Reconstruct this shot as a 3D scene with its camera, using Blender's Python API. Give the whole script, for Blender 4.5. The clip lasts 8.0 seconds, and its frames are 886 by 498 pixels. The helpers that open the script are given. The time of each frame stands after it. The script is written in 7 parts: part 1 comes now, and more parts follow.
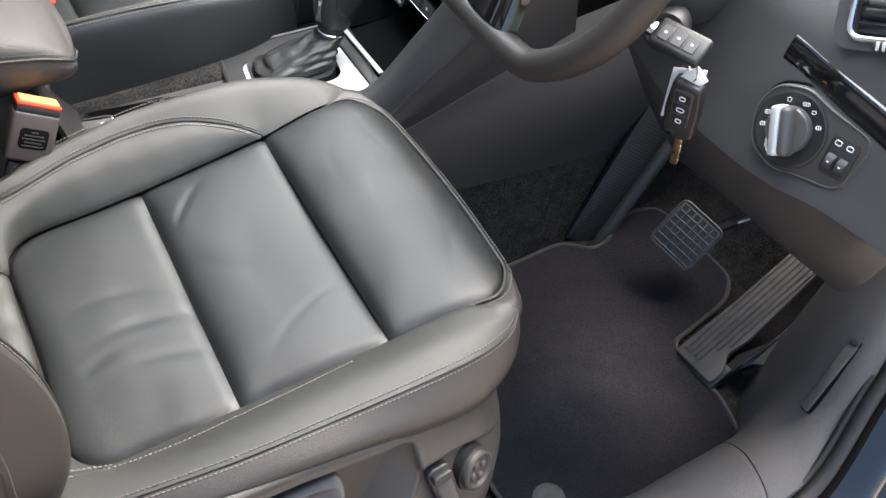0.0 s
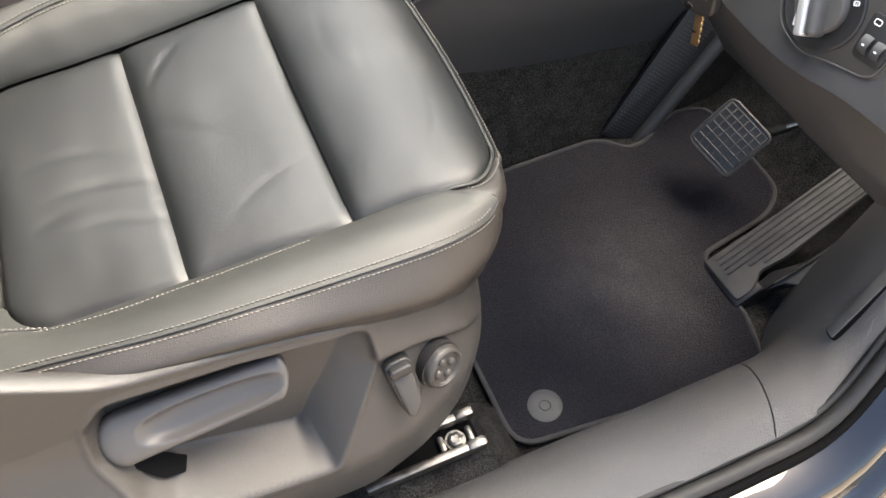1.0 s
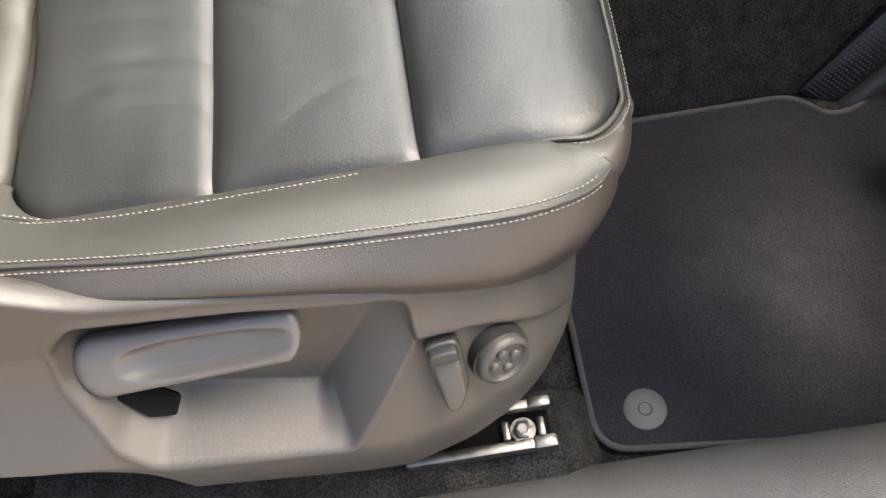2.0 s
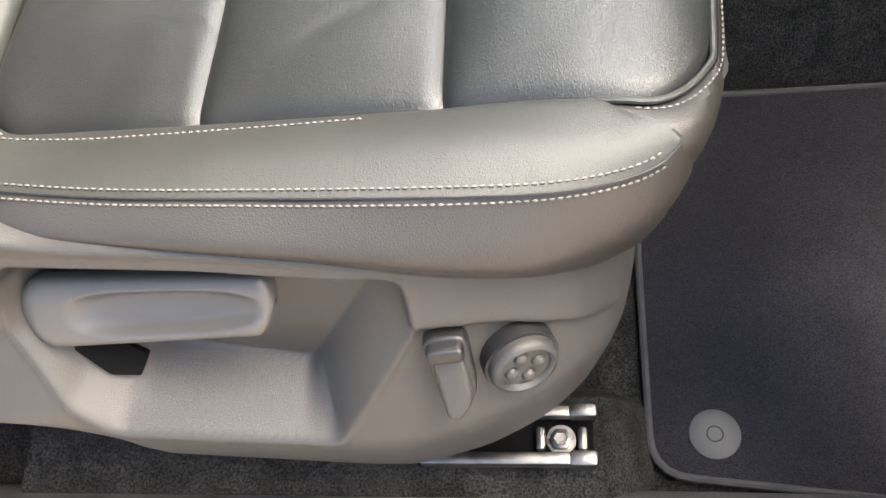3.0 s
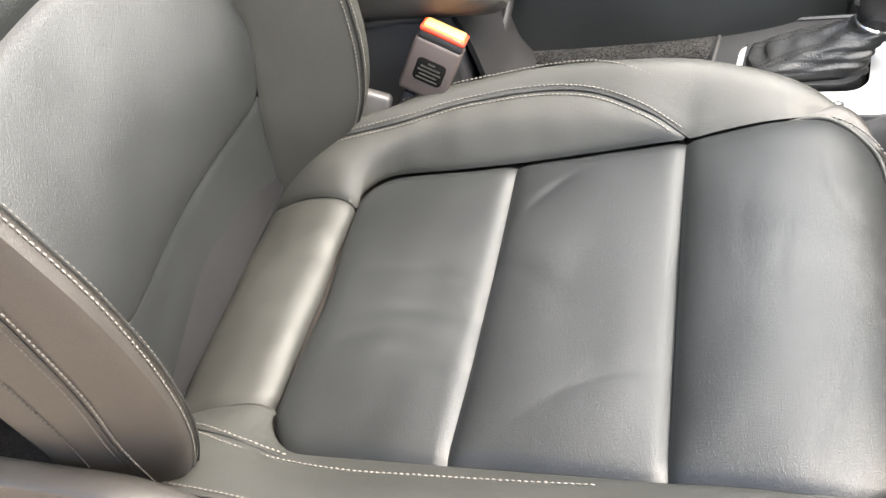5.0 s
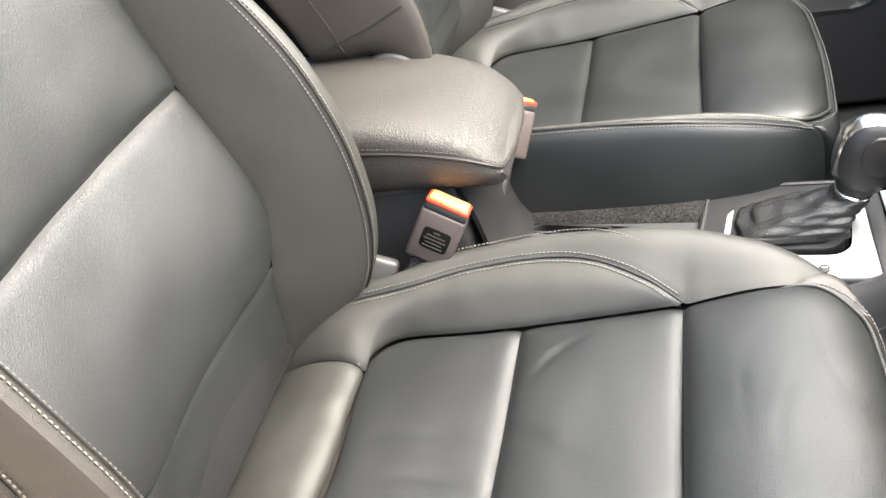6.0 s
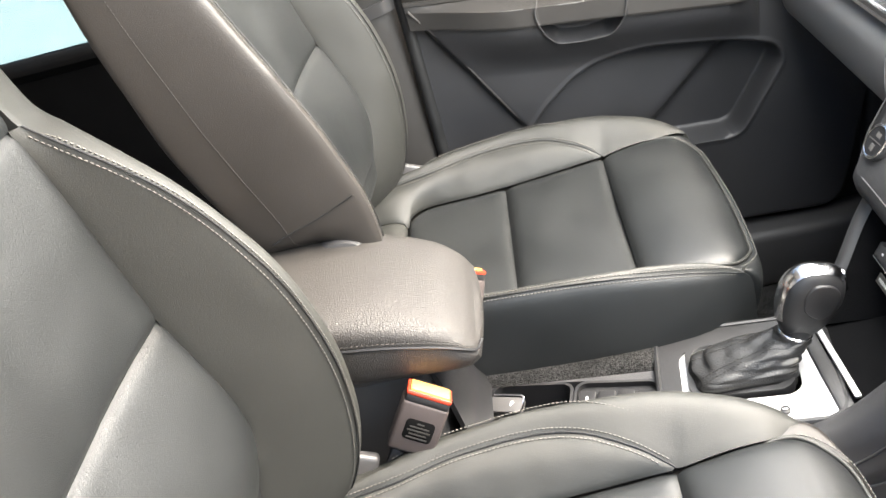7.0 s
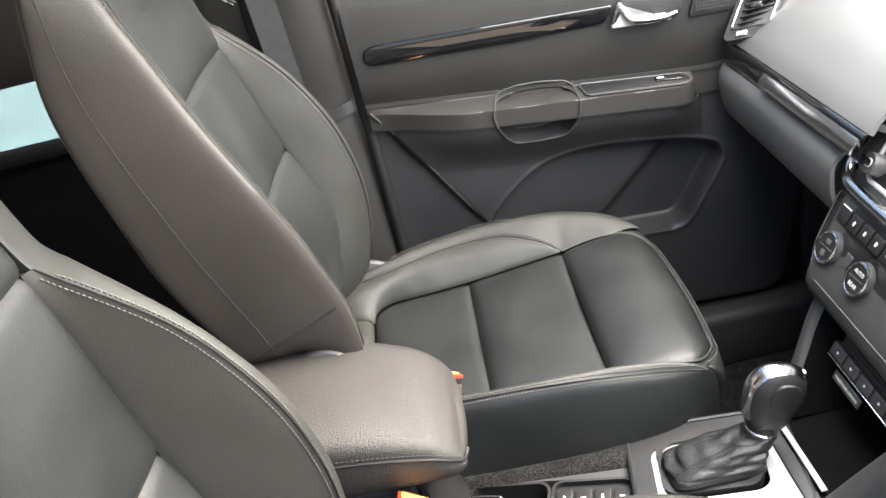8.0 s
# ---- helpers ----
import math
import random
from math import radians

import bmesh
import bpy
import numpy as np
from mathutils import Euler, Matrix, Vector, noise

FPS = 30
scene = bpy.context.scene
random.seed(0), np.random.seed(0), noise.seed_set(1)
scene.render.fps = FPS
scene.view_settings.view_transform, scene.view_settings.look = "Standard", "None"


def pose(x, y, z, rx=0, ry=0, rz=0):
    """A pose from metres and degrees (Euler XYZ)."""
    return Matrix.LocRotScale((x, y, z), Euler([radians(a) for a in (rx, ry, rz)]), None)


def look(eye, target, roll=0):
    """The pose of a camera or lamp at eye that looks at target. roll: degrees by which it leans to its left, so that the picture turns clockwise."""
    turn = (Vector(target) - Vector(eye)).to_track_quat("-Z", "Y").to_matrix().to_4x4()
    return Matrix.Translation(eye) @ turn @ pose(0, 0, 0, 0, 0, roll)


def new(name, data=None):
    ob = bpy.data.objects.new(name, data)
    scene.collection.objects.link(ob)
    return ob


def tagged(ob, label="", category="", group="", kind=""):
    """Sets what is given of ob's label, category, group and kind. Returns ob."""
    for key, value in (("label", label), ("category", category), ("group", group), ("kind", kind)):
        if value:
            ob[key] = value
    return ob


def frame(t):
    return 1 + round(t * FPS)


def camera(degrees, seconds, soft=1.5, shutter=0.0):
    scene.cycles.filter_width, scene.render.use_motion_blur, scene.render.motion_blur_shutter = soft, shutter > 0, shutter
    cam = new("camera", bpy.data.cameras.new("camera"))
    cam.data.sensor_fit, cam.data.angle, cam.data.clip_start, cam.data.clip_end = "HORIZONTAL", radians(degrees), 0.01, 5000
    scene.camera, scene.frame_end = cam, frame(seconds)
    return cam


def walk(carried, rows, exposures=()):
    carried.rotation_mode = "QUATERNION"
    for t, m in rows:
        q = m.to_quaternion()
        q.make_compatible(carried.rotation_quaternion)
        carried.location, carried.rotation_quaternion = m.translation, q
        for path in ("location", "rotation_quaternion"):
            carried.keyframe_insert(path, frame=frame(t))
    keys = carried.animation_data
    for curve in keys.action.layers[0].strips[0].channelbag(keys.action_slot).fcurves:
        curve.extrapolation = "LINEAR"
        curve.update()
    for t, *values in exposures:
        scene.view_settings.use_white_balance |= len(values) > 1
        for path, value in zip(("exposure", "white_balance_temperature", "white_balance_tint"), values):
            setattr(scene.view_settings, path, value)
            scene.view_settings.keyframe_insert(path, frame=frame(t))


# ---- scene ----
cam = camera(54.4, 8.0)
PATH = [
    (0, (0.029, 0.026, 1.256), (0.683, 1.128, -0.279), 1.5),
    (0.5, (0.117, -0.026, 1.218), (0.595, 1.062, -0.39), -1.5),
    (1, (0.148, 0.006, 1.175), (0.55, 1.031, -0.494), -2.0),
    (1.5, (0.183, 0.077, 1.118), (0.451, 1.049, -0.61), -3.3),
    (1.7, (0.219, 0.098, 1.087), (0.359, 1.064, -0.659), -7.1),
    (2, (0.268, 0.121, 1.03), (0.23, 1.071, -0.729), -11.2),
    (2.2, (0.293, 0.13, 0.993), (0.139, 1.062, -0.77), -14.7),
    (3.3, (0.336, 0.202, 0.905), (-0.012, 1.062, -0.866), -21.4),
    (3.5, (0.332, 0.2, 0.916), (-0.042, 1.103, -0.829), -21.3),
    (4, (0.321, 0.197, 0.95), (-0.166, 1.227, -0.694), -21.6),
    (4.5, (0.311, 0.202, 0.995), (-0.298, 1.357, -0.519), -22.1),
    (5, (0.308, 0.205, 1.039), (-0.369, 1.486, -0.34), -21.1),
    (5.2, (0.3075, 0.206, 1.056), (-0.371, 1.505, -0.256), -20.2),
    (6.3, (0.303, 0.206, 1.119), (-0.289, 1.747, -0.01), -19.5),
    (6.5, (0.271, 0.226, 1.148), (-0.228, 1.802, 0.023), -18.8),
    (7, (0.185, 0.254, 1.203), (-0.09, 1.913, 0.121), -17.1),
    (7.5, (0.146, 0.26, 1.248), (-0.021, 1.981, 0.244), -15.8),
    (8, (0.138, 0.262, 1.278), (0.057, 1.992, 0.278), -14.6),
]
LIGHTNESS = [(0.0, 2.25, 6650, 10), (0.5, 2.53, 7000, 10), (1.0, 2.67, 7300, 10), (1.5, 2.65, 7450, 10), (2.0, 2.68, 7350, 10), (3.5, 3.0, 7150, 10), (4.0, 3.09, 7150, 10), (4.5, 3.12, 7150, 10), (5.0, 2.93, 7050, 10), (6.5, 2.93, 7150, 10), (7.0, 2.93, 7150, 10), (7.5, 2.79, 7100, 10), (8.0, 2.5, 7050, 10)]
walk(cam, [(t, look(eye, target, roll)) for t, eye, target, roll in PATH], LIGHTNESS)

# ---------------------------------------------------------------- daylight
world = bpy.data.worlds.new("overcast_sky")
scene.world = world
world.use_nodes = True
wn, wl = world.node_tree.nodes, world.node_tree.links
sky = wn.new("ShaderNodeTexSky")
sky.sky_type = "NISHITA"
sky.sun_disc = False
sky.sun_elevation, sky.sun_rotation = radians(50), radians(80)
sky.air_density, sky.dust_density = 1.0, 4.0
wl.new(sky.outputs[0], wn["Background"].inputs[0])
wn["Background"].inputs[1].default_value = 0.115
sun = new("sun", bpy.data.lights.new("sun", "SUN"))
sun.data.energy, sun.data.angle, sun.data.color = 1.4, radians(42), (1.0, 0.96, 0.9)
sun.matrix_world = look((2.4, 1.1, 3.3), (0.0, 0.75, 0.4))

# daylight that falls through the windscreen
screen_light = new("windscreen_daylight", bpy.data.lights.new("windscreen_daylight", "AREA"))
screen_light.data.shape, screen_light.data.size, screen_light.data.size_y = "RECTANGLE", 1.25, 0.75
screen_light.data.energy, screen_light.data.color = 7.7, (0.94, 0.98, 1.0)
screen_light.matrix_world = look((0.64, 0.99, 1.20), (0.14, 0.96, 0.50))


# ---------------------------------------------------------------- materials
def material(name, color, rough=0.5, metal=0.0, grain=0.0, grain_scale=400.0, mottle=0.0, mottle_scale=12.0, kind="noise",
             gloss_var=0.0, coat=0.0, sheen=0.0, spec=0.5, detail=3.0, color2=None, bump_dist=0.001, crease=0.0, crease_scale=28.0, fleck=0.0, fleck_scale=900.0, dust=None, hide=False):
    """A surface with colour that varies in large patches, fine relief and uneven gloss."""
    m = bpy.data.materials.new(name)
    m.use_nodes = True
    n, l = m.node_tree.nodes, m.node_tree.links
    b = n["Principled BSDF"]
    b.inputs["Base Color"].default_value = (*color, 1)
    b.inputs["Roughness"].default_value = rough
    b.inputs["Metallic"].default_value = metal
    b.inputs["Coat Weight"].default_value = coat
    b.inputs["Sheen Weight"].default_value = sheen
    b.inputs["Specular IOR Level"].default_value = spec
    co = n.new("ShaderNodeTexCoord")
    if mottle or gloss_var:
        big = n.new("ShaderNodeTexNoise")
        big.inputs["Scale"].default_value, big.inputs["Detail"].default_value = mottle_scale, 6
        l.new(co.outputs["Object"], big.inputs["Vector"])
        if mottle:
            mix = n.new("ShaderNodeMix")
            mix.data_type = "RGBA"
            other = color2 or tuple(min(1, c * (1 + mottle)) for c in color)
            base = tuple(c * (1 - mottle) for c in color) if color2 is None else color
            mix.inputs["A"].default_value, mix.inputs["B"].default_value = (*base, 1), (*other, 1)
            ramp = n.new("ShaderNodeMapRange")
            ramp.inputs["From Min"].default_value, ramp.inputs["From Max"].default_value = 0.3, 0.7
            l.new(big.outputs["Fac"], ramp.inputs["Value"])
            l.new(ramp.outputs["Result"], mix.inputs["Factor"])
            l.new(mix.outputs["Result"], b.inputs["Base Color"])
        if gloss_var:
            rr = n.new("ShaderNodeMapRange")
            rr.inputs["From Min"].default_value, rr.inputs["From Max"].default_value = 0.3, 0.7
            rr.inputs["To Min"].default_value, rr.inputs["To Max"].default_value = rough - gloss_var, rough + gloss_var
            l.new(big.outputs["Fac"], rr.inputs["Value"])
            l.new(rr.outputs["Result"], b.inputs["Roughness"])
    def chain(node_in, node_out):
        """Puts a node between the base colour and the shader."""
        for k in b.inputs["Base Color"].links:
            l.new(k.from_socket, node_in)
        if not b.inputs["Base Color"].links:
            node_in.default_value = (*color, 1)
        l.new(node_out, b.inputs["Base Color"])
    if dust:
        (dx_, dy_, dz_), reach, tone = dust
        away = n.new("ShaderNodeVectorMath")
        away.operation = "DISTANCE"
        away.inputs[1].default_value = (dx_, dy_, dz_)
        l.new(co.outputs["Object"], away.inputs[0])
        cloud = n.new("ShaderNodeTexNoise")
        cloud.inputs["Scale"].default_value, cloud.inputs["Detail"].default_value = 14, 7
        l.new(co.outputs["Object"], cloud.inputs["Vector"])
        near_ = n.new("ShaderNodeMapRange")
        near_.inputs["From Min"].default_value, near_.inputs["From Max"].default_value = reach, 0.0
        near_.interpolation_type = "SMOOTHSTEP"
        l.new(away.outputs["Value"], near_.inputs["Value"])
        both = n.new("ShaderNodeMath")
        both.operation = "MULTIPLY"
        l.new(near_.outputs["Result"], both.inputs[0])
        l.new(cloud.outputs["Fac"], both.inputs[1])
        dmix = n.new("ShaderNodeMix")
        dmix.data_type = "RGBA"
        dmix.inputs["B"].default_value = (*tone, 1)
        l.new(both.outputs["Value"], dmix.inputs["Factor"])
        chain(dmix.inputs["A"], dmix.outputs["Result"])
    if fleck:
        fine = n.new("ShaderNodeTexNoise")
        fine.inputs["Scale"].default_value, fine.inputs["Detail"].default_value = fleck_scale, 3
        l.new(co.outputs["Object"], fine.inputs["Vector"])
        span = n.new("ShaderNodeMapRange")
        span.inputs["From Min"].default_value, span.inputs["From Max"].default_value = 0.32, 0.68
        span.inputs["To Min"].default_value, span.inputs["To Max"].default_value = 1 - fleck, 1 + fleck
        l.new(fine.outputs["Fac"], span.inputs["Value"])
        fmix = n.new("ShaderNodeMix")
        fmix.data_type, fmix.blend_type = "RGBA", "MULTIPLY"
        fmix.inputs["Factor"].default_value = 1.0
        l.new(span.outputs["Result"], fmix.inputs["B"])
        chain(fmix.inputs["A"], fmix.outputs["Result"])
    if grain:
        if kind == "voronoi":
            t = n.new("ShaderNodeTexVoronoi")
            t.feature = "DISTANCE_TO_EDGE"
            warp = n.new("ShaderNodeTexNoise")
            warp.inputs["Scale"].default_value = grain_scale * 0.7
            add = n.new("ShaderNodeMix")
            add.data_type = "VECTOR"
            add.inputs["Factor"].default_value = 0.004
            l.new(co.outputs["Object"], warp.inputs["Vector"])
            l.new(co.outputs["Object"], add.inputs["A"])
            l.new(warp.outputs["Color"], add.inputs["B"])
            l.new(add.outputs["Result"], t.inputs["Vector"])
            if hide:
                # a hide's pores are drawn out along the lie of the skin
                lie = n.new("ShaderNodeMapping")
                lie.inputs["Rotation"].default_value, lie.inputs["Scale"].default_value = (0.3, 0.2, 0.6), (1.35, 0.5, 1.0)
                l.new(add.outputs["Result"], lie.inputs["Vector"])
                l.new(lie.outputs["Vector"], t.inputs["Vector"])
            out = t.outputs["Distance"]
        else:
            t = n.new("ShaderNodeTexNoise")
            t.inputs["Detail"].default_value = detail
            l.new(co.outputs["Object"], t.inputs["Vector"])
            out = t.outputs["Fac"]
        t.inputs["Scale"].default_value = grain_scale
        bump = n.new("ShaderNodeBump")
        bump.inputs["Strength"].default_value, bump.inputs["Distance"].default_value = grain, bump_dist
        l.new(out, bump.inputs["Height"])
        l.new(bump.outputs["Normal"], b.inputs["Normal"])
        if crease:
            fold = n.new("ShaderNodeTexNoise")
            fold.noise_type = "RIDGED_MULTIFRACTAL"
            fold.inputs["Scale"].default_value, fold.inputs["Detail"].default_value = crease_scale, 4
            l.new(co.outputs["Object"], fold.inputs["Vector"])
            wide = n.new("ShaderNodeBump")
            wide.inputs["Strength"].default_value, wide.inputs["Distance"].default_value = crease, 0.0012
            l.new(fold.outputs["Fac"], wide.inputs["Height"])
            l.new(wide.outputs["Normal"], bump.inputs["Normal"])
    return m


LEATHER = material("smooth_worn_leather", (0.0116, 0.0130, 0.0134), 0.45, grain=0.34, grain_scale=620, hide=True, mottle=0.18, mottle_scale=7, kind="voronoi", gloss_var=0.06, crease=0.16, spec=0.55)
LEATHER_B = material("bolster_leather", (0.0258, 0.0264, 0.0238), 0.52, grain=0.34, grain_scale=620, hide=True, mottle=0.14, mottle_scale=6, kind="voronoi", gloss_var=0.06, crease=0.16, bump_dist=0.0011)
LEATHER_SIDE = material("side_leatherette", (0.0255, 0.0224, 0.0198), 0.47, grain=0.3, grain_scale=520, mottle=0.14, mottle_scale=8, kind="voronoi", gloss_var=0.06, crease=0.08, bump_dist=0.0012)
VINYL = material("grained_vinyl", (0.031, 0.0285, 0.0265), 0.46, grain=0.6, grain_scale=430, mottle=0.1, mottle_scale=9, kind="voronoi", gloss_var=0.04, bump_dist=0.0018)
BOOT = material("thin_black_leather", (0.014, 0.014, 0.014), 0.42, grain=0.6, grain_scale=300, mottle=0.2, mottle_scale=30, kind="voronoi", gloss_var=0.06)
PLASTIC = material("soft_dark_plastic", (0.041, 0.0405, 0.0418), 0.52, grain=0.5, grain_scale=700, mottle=0.1, mottle_scale=5, kind="voronoi", gloss_var=0.04, bump_dist=0.0006)
# lighter copy of the dash plastic; windscreen glare is put into its colour
PLASTIC_GLARE = material("sunlit_soft_dash", (0.115, 0.115, 0.116), 0.38, grain=0.4, grain_scale=600, mottle=0.08, mottle_scale=5, kind="voronoi", gloss_var=0.04, bump_dist=0.0006)
DOOR_LOW = material("hard_dark_door_plastic", (0.0350, 0.0350, 0.0370), 0.44, grain=0.5, grain_scale=520, mottle=0.12, mottle_scale=7, kind="voronoi", gloss_var=0.05, bump_dist=0.0008)
DOOR_VINYL = material("brown_grey_door_vinyl", (0.0165, 0.0154, 0.0145), 0.5, grain=0.5, grain_scale=420, mottle=0.12, mottle_scale=8, kind="voronoi", gloss_var=0.04)
PLASTIC_W = material("warm_grey_plastic", (0.034, 0.0318, 0.0297), 0.45, grain=0.5, grain_scale=650, mottle=0.1, mottle_scale=6, kind="voronoi", gloss_var=0.04, bump_dist=0.0006)
PLASTIC_S = material("smooth_grey_plastic", (0.060, 0.058, 0.058), 0.42, grain=0.15, grain_scale=900, mottle=0.06, mottle_scale=9, gloss_var=0.03)
PLASTIC_D = material("black_plastic", (0.012, 0.012, 0.013), 0.45, grain=0.3, grain_scale=700, mottle=0.15, mottle_scale=12, gloss_var=0.05)
RUBBER = material("black_rubber", (0.016, 0.016, 0.016), 0.6, grain=0.3, grain_scale=500, mottle=0.2, mottle_scale=25, gloss_var=0.06)
CARPET = material("dark_loop_carpet", (0.0245, 0.0240, 0.0236), 0.95, grain=1.0, grain_scale=520, mottle=0.35, mottle_scale=40, detail=6, bump_dist=0.004, spec=0.1, fleck=0.75, fleck_scale=420)
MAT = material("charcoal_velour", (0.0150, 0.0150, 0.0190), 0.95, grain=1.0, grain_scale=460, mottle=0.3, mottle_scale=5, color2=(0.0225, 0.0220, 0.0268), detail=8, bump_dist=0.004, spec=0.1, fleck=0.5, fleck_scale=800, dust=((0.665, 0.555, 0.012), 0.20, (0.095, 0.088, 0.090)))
SILL = material("coarse_grained_sill_plastic", (0.086, 0.084, 0.0845), 0.50, grain=0.9, grain_scale=430, mottle=0.12, mottle_scale=7, kind="voronoi", gloss_var=0.05, bump_dist=0.0016)
WORN = material("dusty_worn_rubber", (0.070, 0.066, 0.062), 0.62, grain=0.4, grain_scale=300, mottle=0.25, mottle_scale=40, gloss_var=0.06)
# black rubber, dark enough to stand for shade in slots and recesses too
BLACK_AND_SHADE = material("matte_black_rubber_and_shade", (0.0035, 0.0035, 0.0038), 0.9, grain=0.5, grain_scale=500, mottle=0.2, mottle_scale=20, spec=0.08)
BINDING = material("woven_edge_binding", (0.03, 0.03, 0.032), 0.8, grain=0.8, grain_scale=700, mottle=0.2, mottle_scale=60)
PIANO = material("piano_black", (0.004, 0.004, 0.005), 0.06, coat=0.6, mottle=0.2, mottle_scale=5)
CHROME = material("satin_chrome", (0.72, 0.72, 0.73), 0.16, 1.0, mottle=0.04, mottle_scale=30, gloss_var=0.04)
SILVER = material("brushed_silver", (0.60, 0.60, 0.60), 0.48, 0.6, grain=0.08, grain_scale=900, mottle=0.05, mottle_scale=20, gloss_var=0.05)
STEEL = material("zinc_steel", (0.21, 0.20, 0.19), 0.40, 1.0, grain=0.2, grain_scale=300, mottle=0.25, mottle_scale=60, gloss_var=0.1)
BRASS = material("worn_brass", (0.55, 0.38, 0.22), 0.32, 1.0, grain=0.2, grain_scale=500, mottle=0.15, mottle_scale=90, gloss_var=0.08)
THREAD = material("grey_thread", (0.098, 0.092, 0.083), 0.7, mottle=0.2, mottle_scale=300)
THREAD_D = material("dark_thread", (0.03, 0.028, 0.026), 0.7, mottle=0.2, mottle_scale=300)
RED = material("red_button_rim", (0.50, 0.045, 0.02), 0.3, mottle=0.1, mottle_scale=60, coat=0.2)
BUCKLE = material("red_brown_buckle_plastic", (0.050, 0.0395, 0.0375), 0.5, grain=0.4, grain_scale=700, mottle=0.1, mottle_scale=20, kind="voronoi", gloss_var=0.04, bump_dist=0.0006)
# the orange is lightened to hold the bright highlight on the button
AMBER = material("highlit_orange_button", (0.74, 0.36, 0.09), 0.35, mottle=0.1, mottle_scale=60)
WHITE = material("white_print", (0.72, 0.72, 0.72), 0.5, mottle=0.04, mottle_scale=200)
GREYPRINT = material("grey_print", (0.09, 0.085, 0.08), 0.5, mottle=0.1, mottle_scale=200)
PAINT = material("black_car_paint", (0.004, 0.0046, 0.0065), 0.04, coat=1.0, mottle=0.25, mottle_scale=400)
HEADLINER = material("headliner_cloth", (0.22, 0.215, 0.205), 0.9, grain=0.5, grain_scale=500, mottle=0.06, mottle_scale=20)
GROUND = material("sandy_paving", (0.44, 0.36, 0.28), 0.85, grain=0.7, grain_scale=60, mottle=0.2, mottle_scale=1.5, bump_dist=0.004, color2=(0.54, 0.45, 0.35))
SCREW = material("dark_screw_steel", (0.2, 0.2, 0.2), 0.35, 1.0, mottle=0.2, mottle_scale=80)
BLUEGLASS = bpy.data.materials.new("blue_tinted_glass")
BLUEGLASS.use_nodes = True
_b = BLUEGLASS.node_tree.nodes["Principled BSDF"]
_b.inputs["Base Color"].default_value = (0.22, 0.40, 0.52, 1)
_b.inputs["Roughness"].default_value, _b.inputs["Transmission Weight"].default_value, _b.inputs["IOR"].default_value = 0.01, 1.0, 1.45
# tint deepened to cut the daylight on the passenger side
GLASS = bpy.data.materials.new("tinted_glass")
GLASS.use_nodes = True
_b = GLASS.node_tree.nodes["Principled BSDF"]
_b.inputs["Base Color"].default_value = (0.52, 0.58, 0.58, 1)
_b.inputs["Roughness"].default_value, _b.inputs["Transmission Weight"].default_value, _b.inputs["IOR"].default_value = 0.01, 1.0, 1.45


# ---------------------------------------------------------------- geometry helpers
def thing(name, label, category, at=(0, 0, 0), group="", kind="", turn=0):
    """An Empty at a thing's base."""
    ob = new(name)
    ob.empty_display_size = 0.05
    ob.matrix_world = pose(*at, 0, 0, turn)
    return tagged(ob, label, category, group, kind)


def mesh_of(bm, smooth=True, sharp=40):
    me = bpy.data.meshes.new("mesh")
    bmesh.ops.recalc_face_normals(bm, faces=bm.faces)
    if smooth:
        for f in bm.faces:
            f.smooth = True
        for e in bm.edges:
            if len(e.link_faces) == 2 and e.calc_face_angle(0) > radians(sharp):
                e.smooth = False
    bm.to_mesh(me)
    bm.free()
    return me


def part(name, bm, mat, parent, label="", smooth=True, sharp=40):
    """One mesh under a thing or part; the mesh is given in world coordinates."""
    me = mesh_of(bm, smooth, sharp)
    me.materials.append(mat)
    ob = new(name, me)
    if parent is not None:
        ob.parent = parent
        bpy.context.view_layer.update()
        ob.matrix_parent_inverse = parent.matrix_world.inverted()
    if label:
        ob["label"] = label
    return ob


def solid(name, bm, mat, label, category, group="", kind="", smooth=True, sharp=40):
    """A thing of one mesh."""
    return tagged(part(name, bm, mat, None, "", smooth, sharp), label, category, group, kind)


def crom(ps, n):
    """n points evenly along a smooth curve through ps."""
    ps = np.array(ps, float)
    ext = np.vstack([2 * ps[0] - ps[1], ps, 2 * ps[-1] - ps[-2]])
    out = []
    k = len(ps) - 1
    for i in range(k):
        p0, p1, p2, p3 = ext[i:i + 4]
        for t in np.linspace(0, 1, 24, endpoint=False):
            out.append(0.5 * (2 * p1 + (p2 - p0) * t + (2 * p0 - 5 * p1 + 4 * p2 - p3) * t * t + (3 * p1 - p0 - 3 * p2 + p3) * t ** 3))
    out.append(ps[-1])
    out = np.array(out)
    d = np.r_[0, np.cumsum(np.linalg.norm(np.diff(out, axis=0), axis=1))]
    s = np.linspace(0, d[-1], n)
    return np.array([np.interp(s, d, out[:, c]) for c in range(out.shape[1])]).T


def cross_spline(curves, m):
    """A grid over curves of equal length: m points across them at each step."""
    curves = [np.array(c) for c in curves]
    n = len(curves[0])
    return np.array([crom([c[i] for c in curves], m) for i in range(n)])


def normals_of(P):
    du = np.gradient(P, axis=0)
    dv = np.gradient(P, axis=1)
    nn = np.cross(du, dv)
    return nn / np.maximum(np.linalg.norm(nn, axis=2, keepdims=True), 1e-9)


